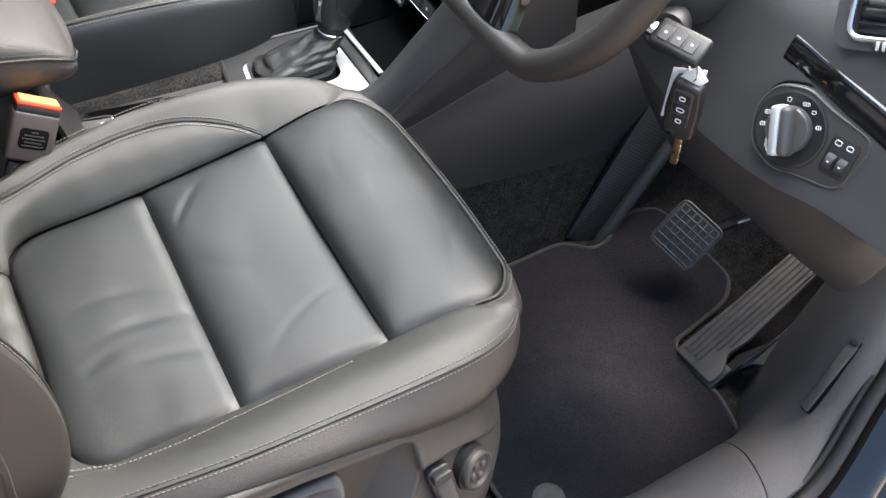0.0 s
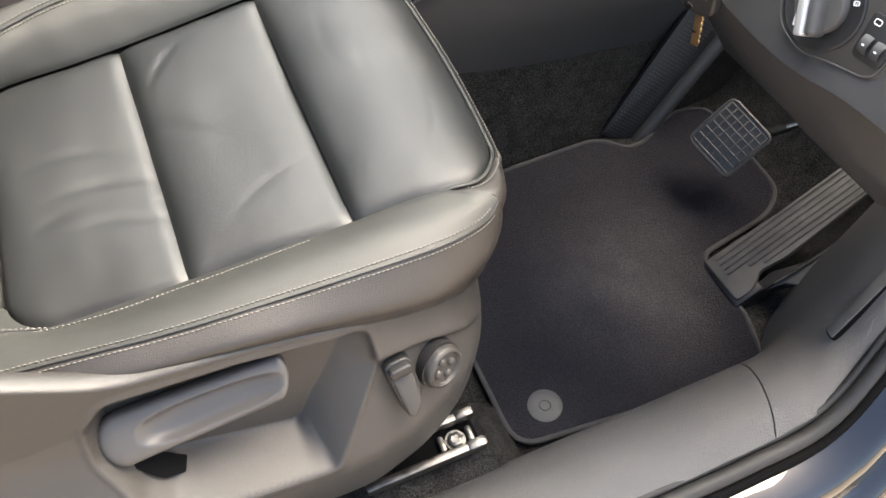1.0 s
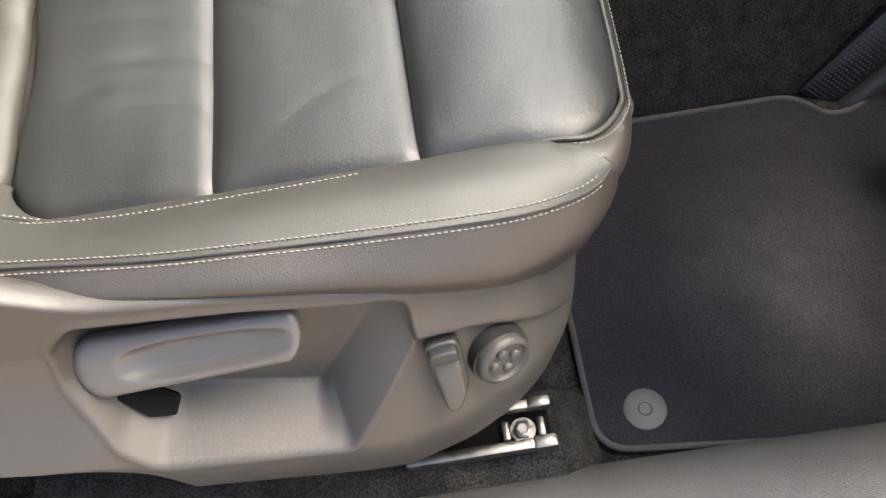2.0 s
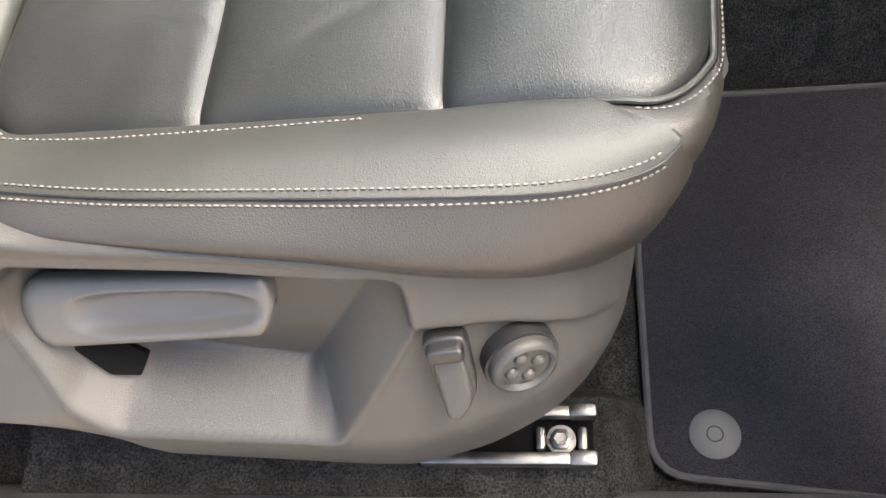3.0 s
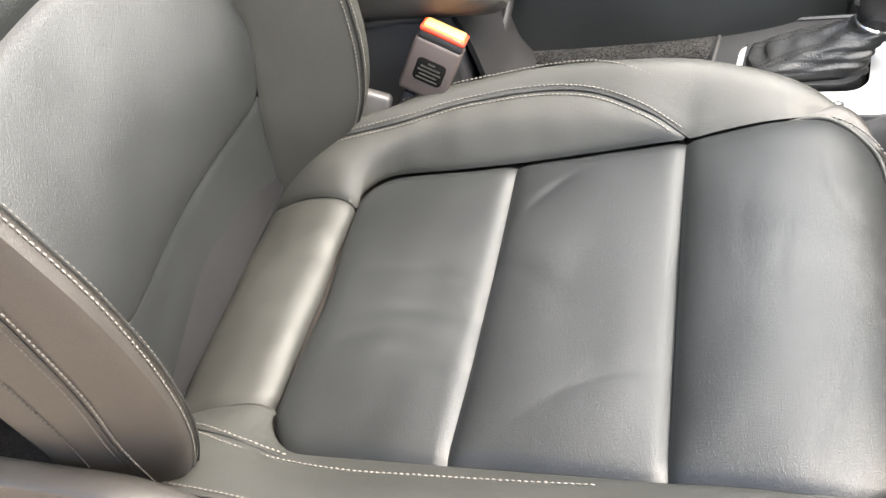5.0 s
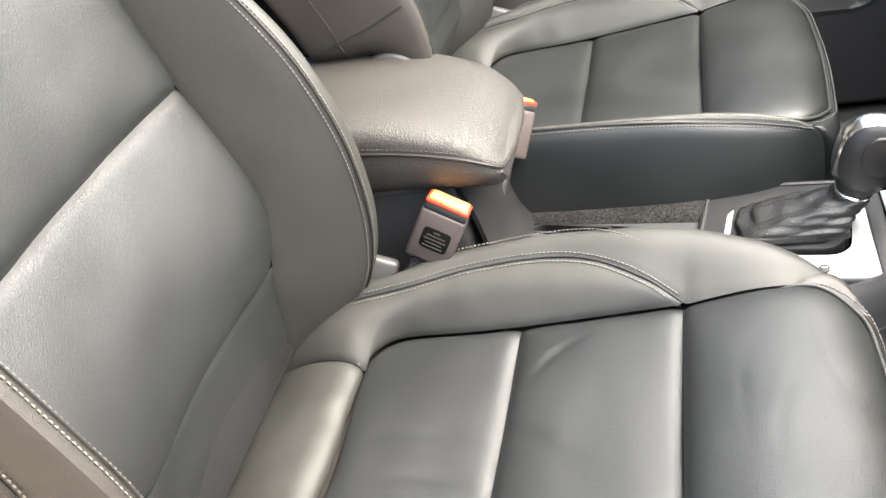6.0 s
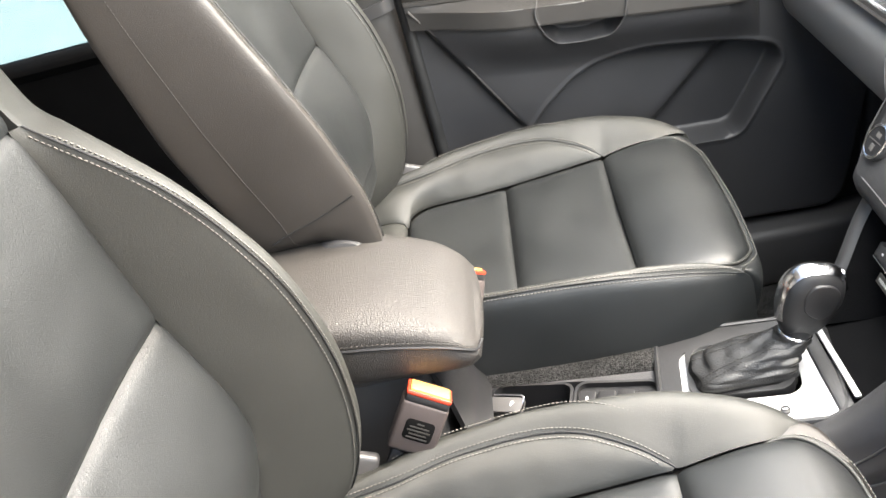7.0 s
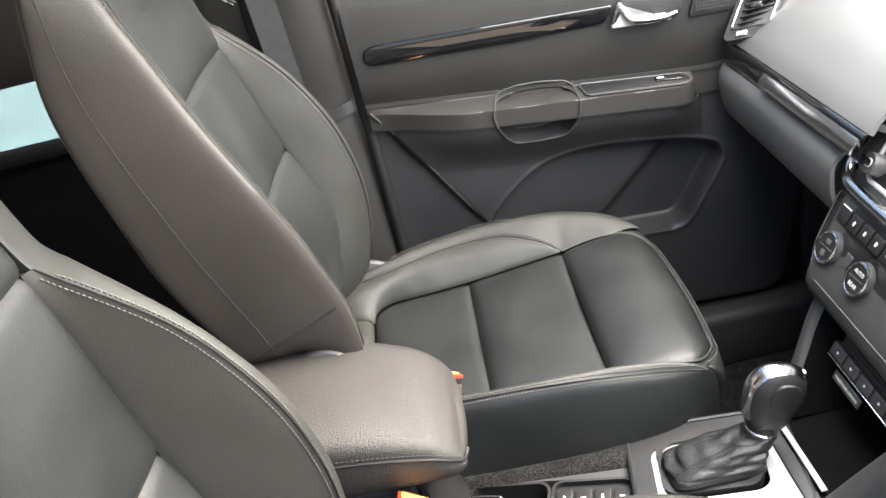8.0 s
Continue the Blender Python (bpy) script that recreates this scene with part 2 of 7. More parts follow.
def edge_dist(P):
    """Way to the nearest border along the grid, for each of the four borders."""
    du = np.linalg.norm(np.diff(P, axis=0), axis=2)
    dv = np.linalg.norm(np.diff(P, axis=1), axis=2)
    a = np.vstack([np.zeros((1, P.shape[1])), np.cumsum(du, 0)])
    c = np.hstack([np.zeros((P.shape[0], 1)), np.cumsum(dv, 1)])
    return a, a[-1:] - a, c, c[:, -1:] - c


def outward(P, core):
    """The grid, turned so that its normals point away from core."""
    n = normals_of(P)
    if ((P - np.array(core)) * n).sum() < 0:
        return P[:, ::-1]
    return P


def puff(P, depth=0.008, width=0.007, lift=0.006, spread=0.04, sides=(1, 1, 1, 1), core=(0.1, 0, 0.2)):
    spread = spread if hasattr(spread, "__len__") else (spread,) * 4
    """Upholstery: the borders that count dive into their seams, the middle swells."""
    if ((P - np.array(core)) * normals_of(P)).sum() < 0:
        P, sides = P[:, ::-1], (sides[0], sides[1], sides[3], sides[2])
        spread = (spread[0], spread[1], spread[3], spread[2])
    n = normals_of(P)
    ds = edge_dist(P)
    h = np.zeros(P.shape[:2])
    f = np.ones(P.shape[:2])
    for d, on, sp in zip(ds, sides, spread):
        if on:
            h -= depth * np.exp(-(d / width) ** 1.3) * on
            f *= 1 - np.exp(-d / sp)
    narrow = np.clip((ds[2] + ds[3]) / 0.04, 0, 1)
    return P + n * ((h + lift * f) * narrow)[..., None]


def wrinkle(P, amount, scale, seed=0.0, stretch=(1, 1, 1)):
    n = normals_of(P)
    h = np.array([[noise.noise(Vector((p[0] * scale * stretch[0] + seed, p[1] * scale * stretch[1], p[2] * scale * stretch[2]))) for p in row] for row in P])
    return P + n * (amount * h)[..., None]


def sheet(P, thick=0.01, up=1):
    """A closed skin of that thickness under the grid P."""
    bm = bmesh.new()
    Q = P - normals_of(P) * thick * up
    nu, nv = P.shape[:2]
    a = [[bm.verts.new(P[i, j]) for j in range(nv)] for i in range(nu)]
    c = [[bm.verts.new(Q[i, j]) for j in range(nv)] for i in range(nu)]
    for i in range(nu - 1):
        for j in range(nv - 1):
            bm.faces.new((a[i][j], a[i + 1][j], a[i + 1][j + 1], a[i][j + 1]))
            bm.faces.new((c[i][j], c[i][j + 1], c[i + 1][j + 1], c[i + 1][j]))
    for i in range(nu - 1):
        bm.faces.new((a[i][0], c[i][0], c[i + 1][0], a[i + 1][0]))
        bm.faces.new((a[i][-1], a[i + 1][-1], c[i + 1][-1], c[i][-1]))
    for j in range(nv - 1):
        bm.faces.new((a[0][j], a[0][j + 1], c[0][j + 1], c[0][j]))
        bm.faces.new((a[-1][j], c[-1][j], c[-1][j + 1], a[-1][j + 1]))
    return bm


def loft(sections, n, m, thick=0.01, up=1):
    """A skin through sections (lists of points of equal number)."""
    k = len(sections[0])
    curves = [crom([s[i] for s in sections], n) for i in range(k)]
    return sheet(cross_spline(curves, m), thick, up)


def tube(points, r, seg=8, closed=False, bm=None):
    bm = bm or bmesh.new()
    pts = [Vector(p) for p in points]
    n = len(pts)
    rs = r if hasattr(r, "__len__") else [r] * n
    rings, last = [], None
    for i, p in enumerate(pts):
        a = pts[(i - 1) % n] if closed or i else p
        c = pts[(i + 1) % n] if closed or i < n - 1 else p
        t = (c - a).normalized()
        if last is None:
            last = t.orthogonal().normalized()
        u = (last - t * last.dot(t)).normalized()
        last = u
        w = t.cross(u)
        rings.append([bm.verts.new(p + (u * math.cos(k * 2 * math.pi / seg) + w * math.sin(k * 2 * math.pi / seg)) * rs[i]) for k in range(seg)])
    for i in range(n if closed else n - 1):
        a, c = rings[i], rings[(i + 1) % n]
        for k in range(seg):
            bm.faces.new((a[k], a[(k + 1) % seg], c[(k + 1) % seg], c[k]))
    if not closed:
        bm.faces.new(rings[0][::-1])
        bm.faces.new(rings[-1])
    return bm


def rbox(size, m=None, bevel=0.004, seg=2, bm=None, taper=None):
    """A box with rounded edges, its middle at the origin of the pose m. taper: scale of the top face in x and y."""
    b = bmesh.new()
    bmesh.ops.create_cube(b, size=1)
    for v in b.verts:
        if taper and v.co.z > 0:
            v.co.x *= taper[0]
            v.co.y *= taper[1]
        v.co = Vector((v.co.x * size[0], v.co.y * size[1], v.co.z * size[2]))
    if bevel:
        bmesh.ops.bevel(b, geom=b.edges[:], offset=bevel, segments=seg, affect="EDGES", profile=0.5)
    b.transform(m if m is not None else Matrix())
    return join(bm, b)


def join(bm, b):
    if bm is None:
        return b
    me = bpy.data.meshes.new("tmp")
    b.to_mesh(me)
    b.free()
    bm.from_mesh(me)
    bpy.data.meshes.remove(me)
    return bm


def prism(outline, depth, m=None, bevel=0.002, seg=2, bm=None):
    """An outline in the plane z = 0 of the pose m, made depth thick downwards, its upper rim rounded."""
    b = bmesh.new()
    top = [b.verts.new((x, y, 0)) for x, y in outline]
    low = [b.verts.new((x, y, -depth)) for x, y in outline]
    f = b.faces.new(top)
    b.faces.new(low[::-1])
    n = len(top)
    for i in range(n):
        b.faces.new((top[i], low[i], low[(i + 1) % n], top[(i + 1) % n]))
    if bevel:
        bmesh.ops.recalc_face_normals(b, faces=b.faces)
        bmesh.ops.bevel(b, geom=list(f.edges), offset=bevel, segments=seg, affect="EDGES", profile=0.5)
    b.transform(m if m is not None else Matrix())
    return join(bm, b)


def turned(profile, m=None, seg=32, bm=None):
    """A body turned about the z axis of the pose m from (radius, height) pairs."""
    b = bmesh.new()
    rings = []
    for r, h in profile:
        if r < 1e-6:
            rings.append([b.verts.new((0, 0, h))])
        else:
            rings.append([b.verts.new((r * math.cos(k * 2 * math.pi / seg), r * math.sin(k * 2 * math.pi / seg), h)) for k in range(seg)])
    for a, c in zip(rings, rings[1:]):
        for k in range(seg):
            q = [a[k % len(a)], a[(k + 1) % len(a)], c[(k + 1) % len(c)], c[k % len(c)]]
            q = list(dict.fromkeys(q))
            if len(q) > 2:
                b.faces.new(q)
    b.transform(m if m is not None else Matrix())
    return join(bm, b)


def rounded(w, h, r, n=5):
    """Outline of a rounded rectangle."""
    r = min(r, w / 2 - 1e-5, h / 2 - 1e-5)
    out = []
    for cx, cy, a0 in ((w / 2 - r, h / 2 - r, 0), (-w / 2 + r, h / 2 - r, 90), (-w / 2 + r, -h / 2 + r, 180), (w / 2 - r, -h / 2 + r, 270)):
        for k in range(n + 1):
            a = radians(a0 + 90 * k / n)
            out.append((cx + r * math.cos(a), cy + r * math.sin(a)))
    return out


def round_poly(ps, r, n=4):
    """A polygon with its corners rounded."""
    out = []
    k = len(ps)
    rr = r if hasattr(r, "__len__") else [r] * k
    for i in range(k):
        p, a, c = Vector(ps[i]), Vector(ps[i - 1]), Vector(ps[(i + 1) % k])
        ua, uc = (a - p), (c - p)
        q = min(rr[i], ua.length * 0.45, uc.length * 0.45)
        s, e = p + ua.normalized() * q, p + uc.normalized() * q
        for t in np.linspace(0, 1, n + 1):
            out.append(tuple(s * (1 - t) ** 2 + p * 2 * t * (1 - t) + e * t * t))
    return out


def stitches(points, off=None, length=0.0034, gap=0.0048, r=0.0009, bm=None):
    """A row of short threads along a curve."""
    pts = np.array(points, float)
    d = np.linalg.norm(np.diff(pts, axis=0), axis=1).sum()
    n = max(3, int(d / gap))
    cur = crom(pts, n * 2 + 1)
    bm = bm or bmesh.new()
    for i in range(n):
        a, c = Vector(cur[2 * i]), Vector(cur[2 * i + 1])
        t = (c - a).normalized()
        mid = (a + c) / 2
        u = t.orthogonal().normalized()
        w = t.cross(u)
        ends = []
        for k, rr in ((-0.5, 0.35), (-0.2, 1.0), (0.2, 1.0), (0.5, 0.35)):
            ends.append([bm.verts.new(mid + t * length * k + (u * math.cos(j * 1.5708) + w * math.sin(j * 1.5708)) * r * rr) for j in range(4)])
        for p, q in zip(ends, ends[1:]):
            for j in range(4):
                bm.faces.new((p[j], p[(j + 1) % 4], q[(j + 1) % 4], q[j]))
    return bm


def frame_of(origin, xdir, normal):
    """A pose with its z axis along normal and its x axis near xdir."""
    z = Vector(normal).normalized()
    x = Vector(xdir)
    x = (x - z * x.dot(z)).normalized()
    y = z.cross(x)
    m = Matrix((x, y, z)).transposed().to_4x4()
    m.translation = Vector(origin)
    return m


def writing(text, size, m, mat, parent, name="lettering"):
    cu = bpy.data.curves.new("txt", "FONT")
    cu.body, cu.size, cu.extrude, cu.align_x, cu.align_y = text, size, 0.00015, "CENTER", "CENTER"
    tmp = bpy.data.objects.new("txt", cu)
    scene.collection.objects.link(tmp)
    bpy.context.view_layer.update()
    me = bpy.data.meshes.new_from_object(tmp.evaluated_get(bpy.context.evaluated_depsgraph_get()))
    bpy.data.objects.remove(tmp)
    bm = bmesh.new()
    bm.from_mesh(me)
    bm.transform(m)
    return part(name, bm, mat, parent, smooth=False)


# ---------------------------------------------------------------- front seats
def lerp_table(x, table):
    return np.interp(x, [a for a, _ in table], [c for _, c in table])


HALF = ((-0.092, 0.168), (-0.05, 0.171), (0.0, 0.172), (0.078, 0.174), (0.248, 0.182))
LEVEL = ((-0.2, 0.452), (-0.1, 0.455), (0.078, 0.461), (0.248, 0.474), (0.33, 0.481), (0.42, 0.476))
BACK_X = ((0.46, -0.190), (0.504, -0.176), (0.56, -0.166), (0.60, -0.155), (0.65, -0.142), (0.70, -0.149), (0.76, -0.166), (0.8, -0.177), (0.875, -0.190), (0.94, -0.199), (1.0, -0.204), (1.1, -0.228), (1.2, -0.262))
BACK_HALF = ((0.46, 0.146), (0.504, 0.145), (0.56, 0.143), (0.585, 0.150), (0.62, 0.163), (0.66, 0.168), (0.7, 0.170), (0.8, 0.172), (0.9, 0.174), (1.0, 0.170), (1.1, 0.165), (1.2, 0.155))


def smooth_table(table, width):
    """The table resampled as a smooth curve."""
    xs = np.linspace(table[0][0], table[-1][0], 160)
    ys = np.interp(xs, [a for a, _ in table], [c for _, c in table])
    w = np.exp(-(np.arange(-60, 61) * (xs[1] - xs[0]) / width) ** 2)
    padded = np.r_[ys[0] + (ys[0] - ys[60:0:-1]), ys, ys[-1] + (ys[-1] - ys[-2:-62:-1])]
    return tuple(zip(xs, np.convolve(padded, w / w.sum(), "valid")))


LEVEL, BACK_X, BACK_HALF = smooth_table(LEVEL, 0.032), smooth_table(BACK_X, 0.030), smooth_table(BACK_HALF, 0.022)


def insert_half(x, r=0.042, start=-0.092):
    h = lerp_table(x, HALF)
    return h - r + math.sqrt(max(0.0, r * r - max(0.0, r - (x - start)) ** 2))


BC = (-0.34, 0.0, 0.75)


def thread_row(P, edge, start=0, end=None, away=0.0058, lift=0.0009):
    """Points on the cover P at a small distance from its seam edge."""
    n = normals_of(P)
    if np.linalg.norm(P[:, 0] - edge, axis=1).sum() > np.linalg.norm(P[:, -1] - edge, axis=1).sum():
        P, n = P[:, ::-1], n[:, ::-1]
    out = []
    for row, nn in zip(P[start:end], n[start:end]):
        d = np.r_[0, np.cumsum(np.linalg.norm(np.diff(row, axis=0), axis=1))]
        q = [np.interp(away, d, row[:, k]) for k in range(3)]
        m = [np.interp(away, d, nn[:, k]) for k in range(3)]
        out.append(np.array(q) + np.array(m) * lift)
    return np.array(out)


def build_seat(name, label, group, dx, y0, driver):
    seat = thing(name, label, "car seat", (0.1 + dx, y0, 0), group)
    off = np.array((dx, y0, 0.0))

    def W(P):
        return np.array(P, float) + off

    def lean(z):
        """The passenger backrest's padding stands further forward low down."""
        return 0.0 if driver else (0.042 - 0.086 * (z - 0.6)) * float(np.clip((z - 0.45) / 0.1, 0, 1))

    # cushion inserts, two cross seams between them
    def insert(xa, xb, seed, n, creases=()):
        xs = np.linspace(xa, xb, n)
        rows = []
        for x in xs:
            h = insert_half(x)
            sag = -0.006
            rows.append([(x, s * h, lerp_table(x, LEVEL) + sag * (1 - s * s)) for s in np.linspace(-1, 1, 72)])
        P = np.array(rows)
        P = puff(P, 0.0045, 0.006, 0.0165, (0.018, 0.085, 0.034, 0.034))
        P = wrinkle(P, 0.0012, 22, seed, (1.0, 0.45, 1))
        for cx, cy, ang, ln, wd, amp in (creases if driver else ()):
            ca, sa = math.cos(radians(ang)), math.sin(radians(ang))
            u = (P[..., 0] - cx) * ca + (P[..., 1] - cy) * sa
            v = -(P[..., 0] - cx) * sa + (P[..., 1] - cy) * ca + 0.15 * u * u / 0.05
            P[..., 2] -= 1.0 * amp * np.exp(-(u / ln) ** 2 - (v / wd) ** 2)
        return sheet(W(P), 0.012)

    part("rear_insert", insert(-0.092, 0.078, 1.0, 64, ((0.03, -0.02, -8, 0.05, 0.008, 0.0022), (0.01, 0.03, -10, 0.05, 0.007, 0.0016), (0.035, -0.075, -12, 0.045, 0.007, 0.0014), (-0.03, -0.05, 15, 0.03, 0.006, 0.0012))), LEATHER, seat)
    part("middle_insert", insert(0.078, 0.248, 5.0, 54, ((0.12, 0.12, 50, 0.035, 0.005, 0.0015), (0.18, -0.10, 25, 0.05, 0.005, 0.0009), (0.11, 0.02, -30, 0.05, 0.012, 0.0012))), LEATHER, seat)

    # front insert with a rounded nose and rounded front corners
    rows = []
    for u in np.linspace(0, 1, 72):
        h = 0.182 + 0.0145 * u - 0.046 * max(0.0, (u - 0.72) / 0.28) ** 2.8
        if not driver:
            h -= 0.010 * u * u * (3 - 2 * u)
        row = []
        for s in np.linspace(-1, 1, 72):
            y = s * h
            xf = (0.422 if driver else 0.406) - 0.30 * y * y - 4.0 * max(0.0, abs(y) - 0.155) ** 2
            x = 0.248 + u * (xf - 0.248)
            z = lerp_table(x, LEVEL) + 0.006 * math.sin(math.pi * u) - 0.012 * max(0.0, (u - 0.70) / 0.30) ** 2
            row.append((x, y, z))
        rows.append(row)
    front_edge = {-1: [r[0] for r in rows[4:44:8]] + [rows[44][0]], 1: [r[-1] for r in rows[4:44:8]] + [rows[44][-1]]}
    rim_ = np.array([r[0] for r in rows[38:71]] + rows[-1] + [r[-1] for r in rows[70:37:-1]])
    nose_line = crom(crom(rim_[::3], 40), 120)
    P = puff(np.array(rows), 0.0045, 0.006, 0.009, (0.016, 0.05, 0.03, 0.03), (1, 0.4, 0.9, 0.9))
    P = wrinkle(P, 0.0010, 18, 9.0)
    for cx, cy, ang, ln, wd, amp in (((0.36, -0.12, 62, 0.045, 0.004, 0.0011), (0.372, -0.09, 75, 0.04, 0.004, 0.0009), (0.33, 0.02, 80, 0.05, 0.006, 0.0008), (0.30, -0.15, 20, 0.03, 0.004, 0.0008), (0.37, 0.10, 100, 0.05, 0.004, 0.0010), (0.30, 0.06, 85, 0.05, 0.006, 0.0006)) if driver else ()):
        ca, sa = math.cos(radians(ang)), math.sin(radians(ang))
        u = (P[..., 0] - cx) * ca + (P[..., 1] - cy) * sa
        v = -(P[..., 0] - cx) * sa + (P[..., 1] - cy) * ca + 0.15 * u * u / 0.05
        P[..., 2] -= 0.45 * amp * np.exp(-(u / ln) ** 2 - (v / wd) ** 2)
    front = part("front_insert", sheet(W(P), 0.012), LEATHER, seat)
    part("piping", tube(W(nose_line + np.array((0.001, 0, -0.001)) - np.array((0, 0, 0.006)) * np.clip(1 - np.minimum(np.arange(120), np.arange(120)[::-1]) / 9, 0, 1)[:, None] ** 2), 0.0023, 8), LEATHER_B, front)

    core_rows = [[(x, s * (lerp_table(x, HALF) + 0.022 + 0.02 * max(0.0, x - 0.24)), lerp_table(x, LEVEL) - 0.012 - 0.03 * max(0.0, (x - 0.36) / 0.04) ** 2) for s in np.linspace(-1, 1, 20)] for x in np.linspace(-0.19, 0.360, 40)]
    part("cushion_foam", sheet(W(outward(np.array(core_rows), (0.1, 0, 0.2))), 0.02), LEATHER_SIDE, seat)

    # edge that the inserts share with the bolsters
    def roll_half(x):
        return lerp_table(x, ((-0.20, 0.138), (-0.15, 0.134), (-0.093, 0.127)))
    ROLL = ((-0.093, 0.449), (-0.0985, 0.458), (-0.110, 0.4645), (-0.128, 0.4655), (-0.155, 0.461), (-0.20, 0.444))

    def insert_edge(side, to_nose):
        pts = [(x, side * roll_half(x), z) for x, z in ROLL[::-1]]
        pts += [(x, side * insert_half(x), lerp_table(x, LEVEL)) for x in (-0.0905, -0.085, -0.074, -0.058, -0.03, 0.01, 0.06, 0.12, 0.18, 0.246)]
        if to_nose:
            pts += front_edge[side] + ([(0.361, side * 0.2005, 0.4845), (0.3745, side * 0.2075, 0.4855), (0.3845, side * 0.2125, 0.482), (0.390, side * 0.2175, 0.4775)] if driver else [(0.346, -0.1895, 0.487), (0.358, -0.1935, 0.487), (0.368, -0.1985, 0.484), (0.3745, -0.2035, 0.479)])
        return crom(pts, N)

    # rear roll between the cushion and the backrest
    N = 90
    P = np.array([[(x, s * roll_half(x), z) for s in np.linspace(-1, 1, 50)] for x, z in crom(ROLL, 22)])
    P = wrinkle(puff(P, 0.0035, 0.004, 0.0035, (0.006, 0.05, 0.02, 0.02), (1, 0, 0.8, 0.8)), 0.0022, 34, 3.0, (0.5, 1, 1))
    part("rear_roll", sheet(W(P), 0.012), LEATHER_B, seat)

    def even(c):
        w = np.exp(-(np.arange(-14, 15) / 6.0) ** 2)
        out = c.copy()
        for k in range(3):
            out[:, k] = np.convolve(np.r_[2 * c[0, k] - c[14:0:-1, k], c[:, k], 2 * c[-1, k] - c[-2:-16:-1, k]], w / w.sum(), "valid")
        return out

    # the bolster with the straight double seam (y minus)
    inner = insert_edge(-1, True)
    seam = crom(((-0.20, -0.225, 0.50), (-0.14, -0.238, 0.512), (-0.06, -0.245, 0.513), (0.05, -0.256, 0.509), (0.15, -0.260, 0.505), (0.25, -0.261, 0.499), (0.315, -0.256, 0.489), (0.355, -0.244, 0.478), (0.379, -0.231, 0.4725), (0.3905, -0.2195, 0.475)), N)
    if not driver:
        seam = crom(((-0.20, -0.196, 0.510), (-0.14, -0.204, 0.523), (-0.06, -0.209, 0.528), (0.05, -0.213, 0.528), (0.18, -0.214, 0.520), (0.295, -0.210, 0.501), (0.345, -0.2065, 0.488), (0.3755, -0.204, 0.4775)), N)
    up = np.minimum(1, np.linspace(0, 1, N)[::-1] / 0.22)[:, None] ** 0.6
    ridge = even(inner) * 0.45 + seam * 0.55 + np.array((0, 0, 0.010 if driver else 0.020)) * up
    P = puff(cross_spline([inner, ridge, seam], 34), 0.0022, 0.004, 0.002, 0.02, (0, 0, 1, 0.45))
    flat_ = P.reshape(-1, 3)

    def on_bolster(xy):
        return np.array([flat_[np.argmin((flat_[:, 0] - x) ** 2 + (flat_[:, 1] - y) ** 2)] for x, y in xy]) + np.array((0, 0, 0.0007))
    SECOND = ((-0.155, -0.174), (-0.125, -0.181), (-0.098, -0.187), (-0.053, -0.193), (0.009, -0.196), (0.07, -0.196), (0.136, -0.195), (0.20, -0.194))
    second = on_bolster(SECOND)
    third = on_bolster([(x, y + 0.009) for x, y in SECOND[:4]])
    fold = on_bolster([(x, y + 0.0045) for x, y in SECOND[:4]])
    row_a = thread_row(P, seam, 3, -2)
    outer_b = part("outer_bolster", sheet(W(P), 0.012), LEATHER_B, seat)
    sd = crom(((-0.20, -0.250, 0.488), (-0.06, -0.266, 0.497), (0.05, -0.276, 0.497), (0.12, -0.282, 0.493), (0.20, -0.286, 0.481), (0.25, -0.286, 0.468), (0.30, -0.281, 0.453), (0.345, -0.264, 0.443), (0.374, -0.245, 0.437), (0.393, -0.224, 0.432), (0.401, -0.210, 0.432)), N)
    if driver:
        dn = crom(((-0.20, -0.254, 0.474), (-0.06, -0.266, 0.480), (0.05, -0.276, 0.4835), (0.10, -0.2785, 0.478), (0.157, -0.281, 0.467), (0.22, -0.2815, 0.446), (0.267, -0.278, 0.427), (0.30, -0.272, 0.412), (0.317, -0.265, 0.403), (0.334, -0.255, 0.387), (0.357, -0.237, 0.370), (0.373, -0.221, 0.355), (0.388, -0.202, 0.350)), N)
        lines = [seam, sd, dn + (sd - dn) * 0.35 + np.array((0, -0.0015, 0)), dn, dn + np.array((-0.004, 0.012, -0.004)), dn + np.array((-0.012, 0.034, -0.004))]
    else:
        sd = crom(((-0.20, -0.212, 0.485), (-0.06, -0.217, 0.498), (0.05, -0.220, 0.498), (0.18, -0.221, 0.490), (0.295, -0.218, 0.472), (0.345, -0.210, 0.460), (0.374, -0.202, 0.452), (0.387, -0.197, 0.450)), N) + np.array((0, -0.004, 0))
        dn = sd + np.array((0, -0.022, 0)) * np.clip((0.40 - sd[:, :1]) / 0.06, 0.1, 1)
        dn[:, 1] -= 0.034 * np.clip(dn[:, 0] / 0.2, 0, 1) * np.clip((0.40 - dn[:, 0]) / 0.10, 0, 1)
        dn[:, 2] = 0.275 - 0.090 * np.clip(dn[:, 0] / 0.25, 0, 1)
        lines = [seam, sd, sd * 0.5 + dn * 0.5, dn]
    P = puff(cross_spline(lines, 44), 0.0018, 0.0035, 0.001, 0.02, (0, 0, 1, 0))
    P = wrinkle(P, 0.0012, 14, 2.0)
    row_b = thread_row(P, seam, 3, -2)
    # passenger side takes the darker insert leather to stand for shade beside the console
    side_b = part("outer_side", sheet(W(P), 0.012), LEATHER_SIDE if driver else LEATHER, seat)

    # the bolster with the curved seam (y plus)
    inner2 = insert_edge(1, False)
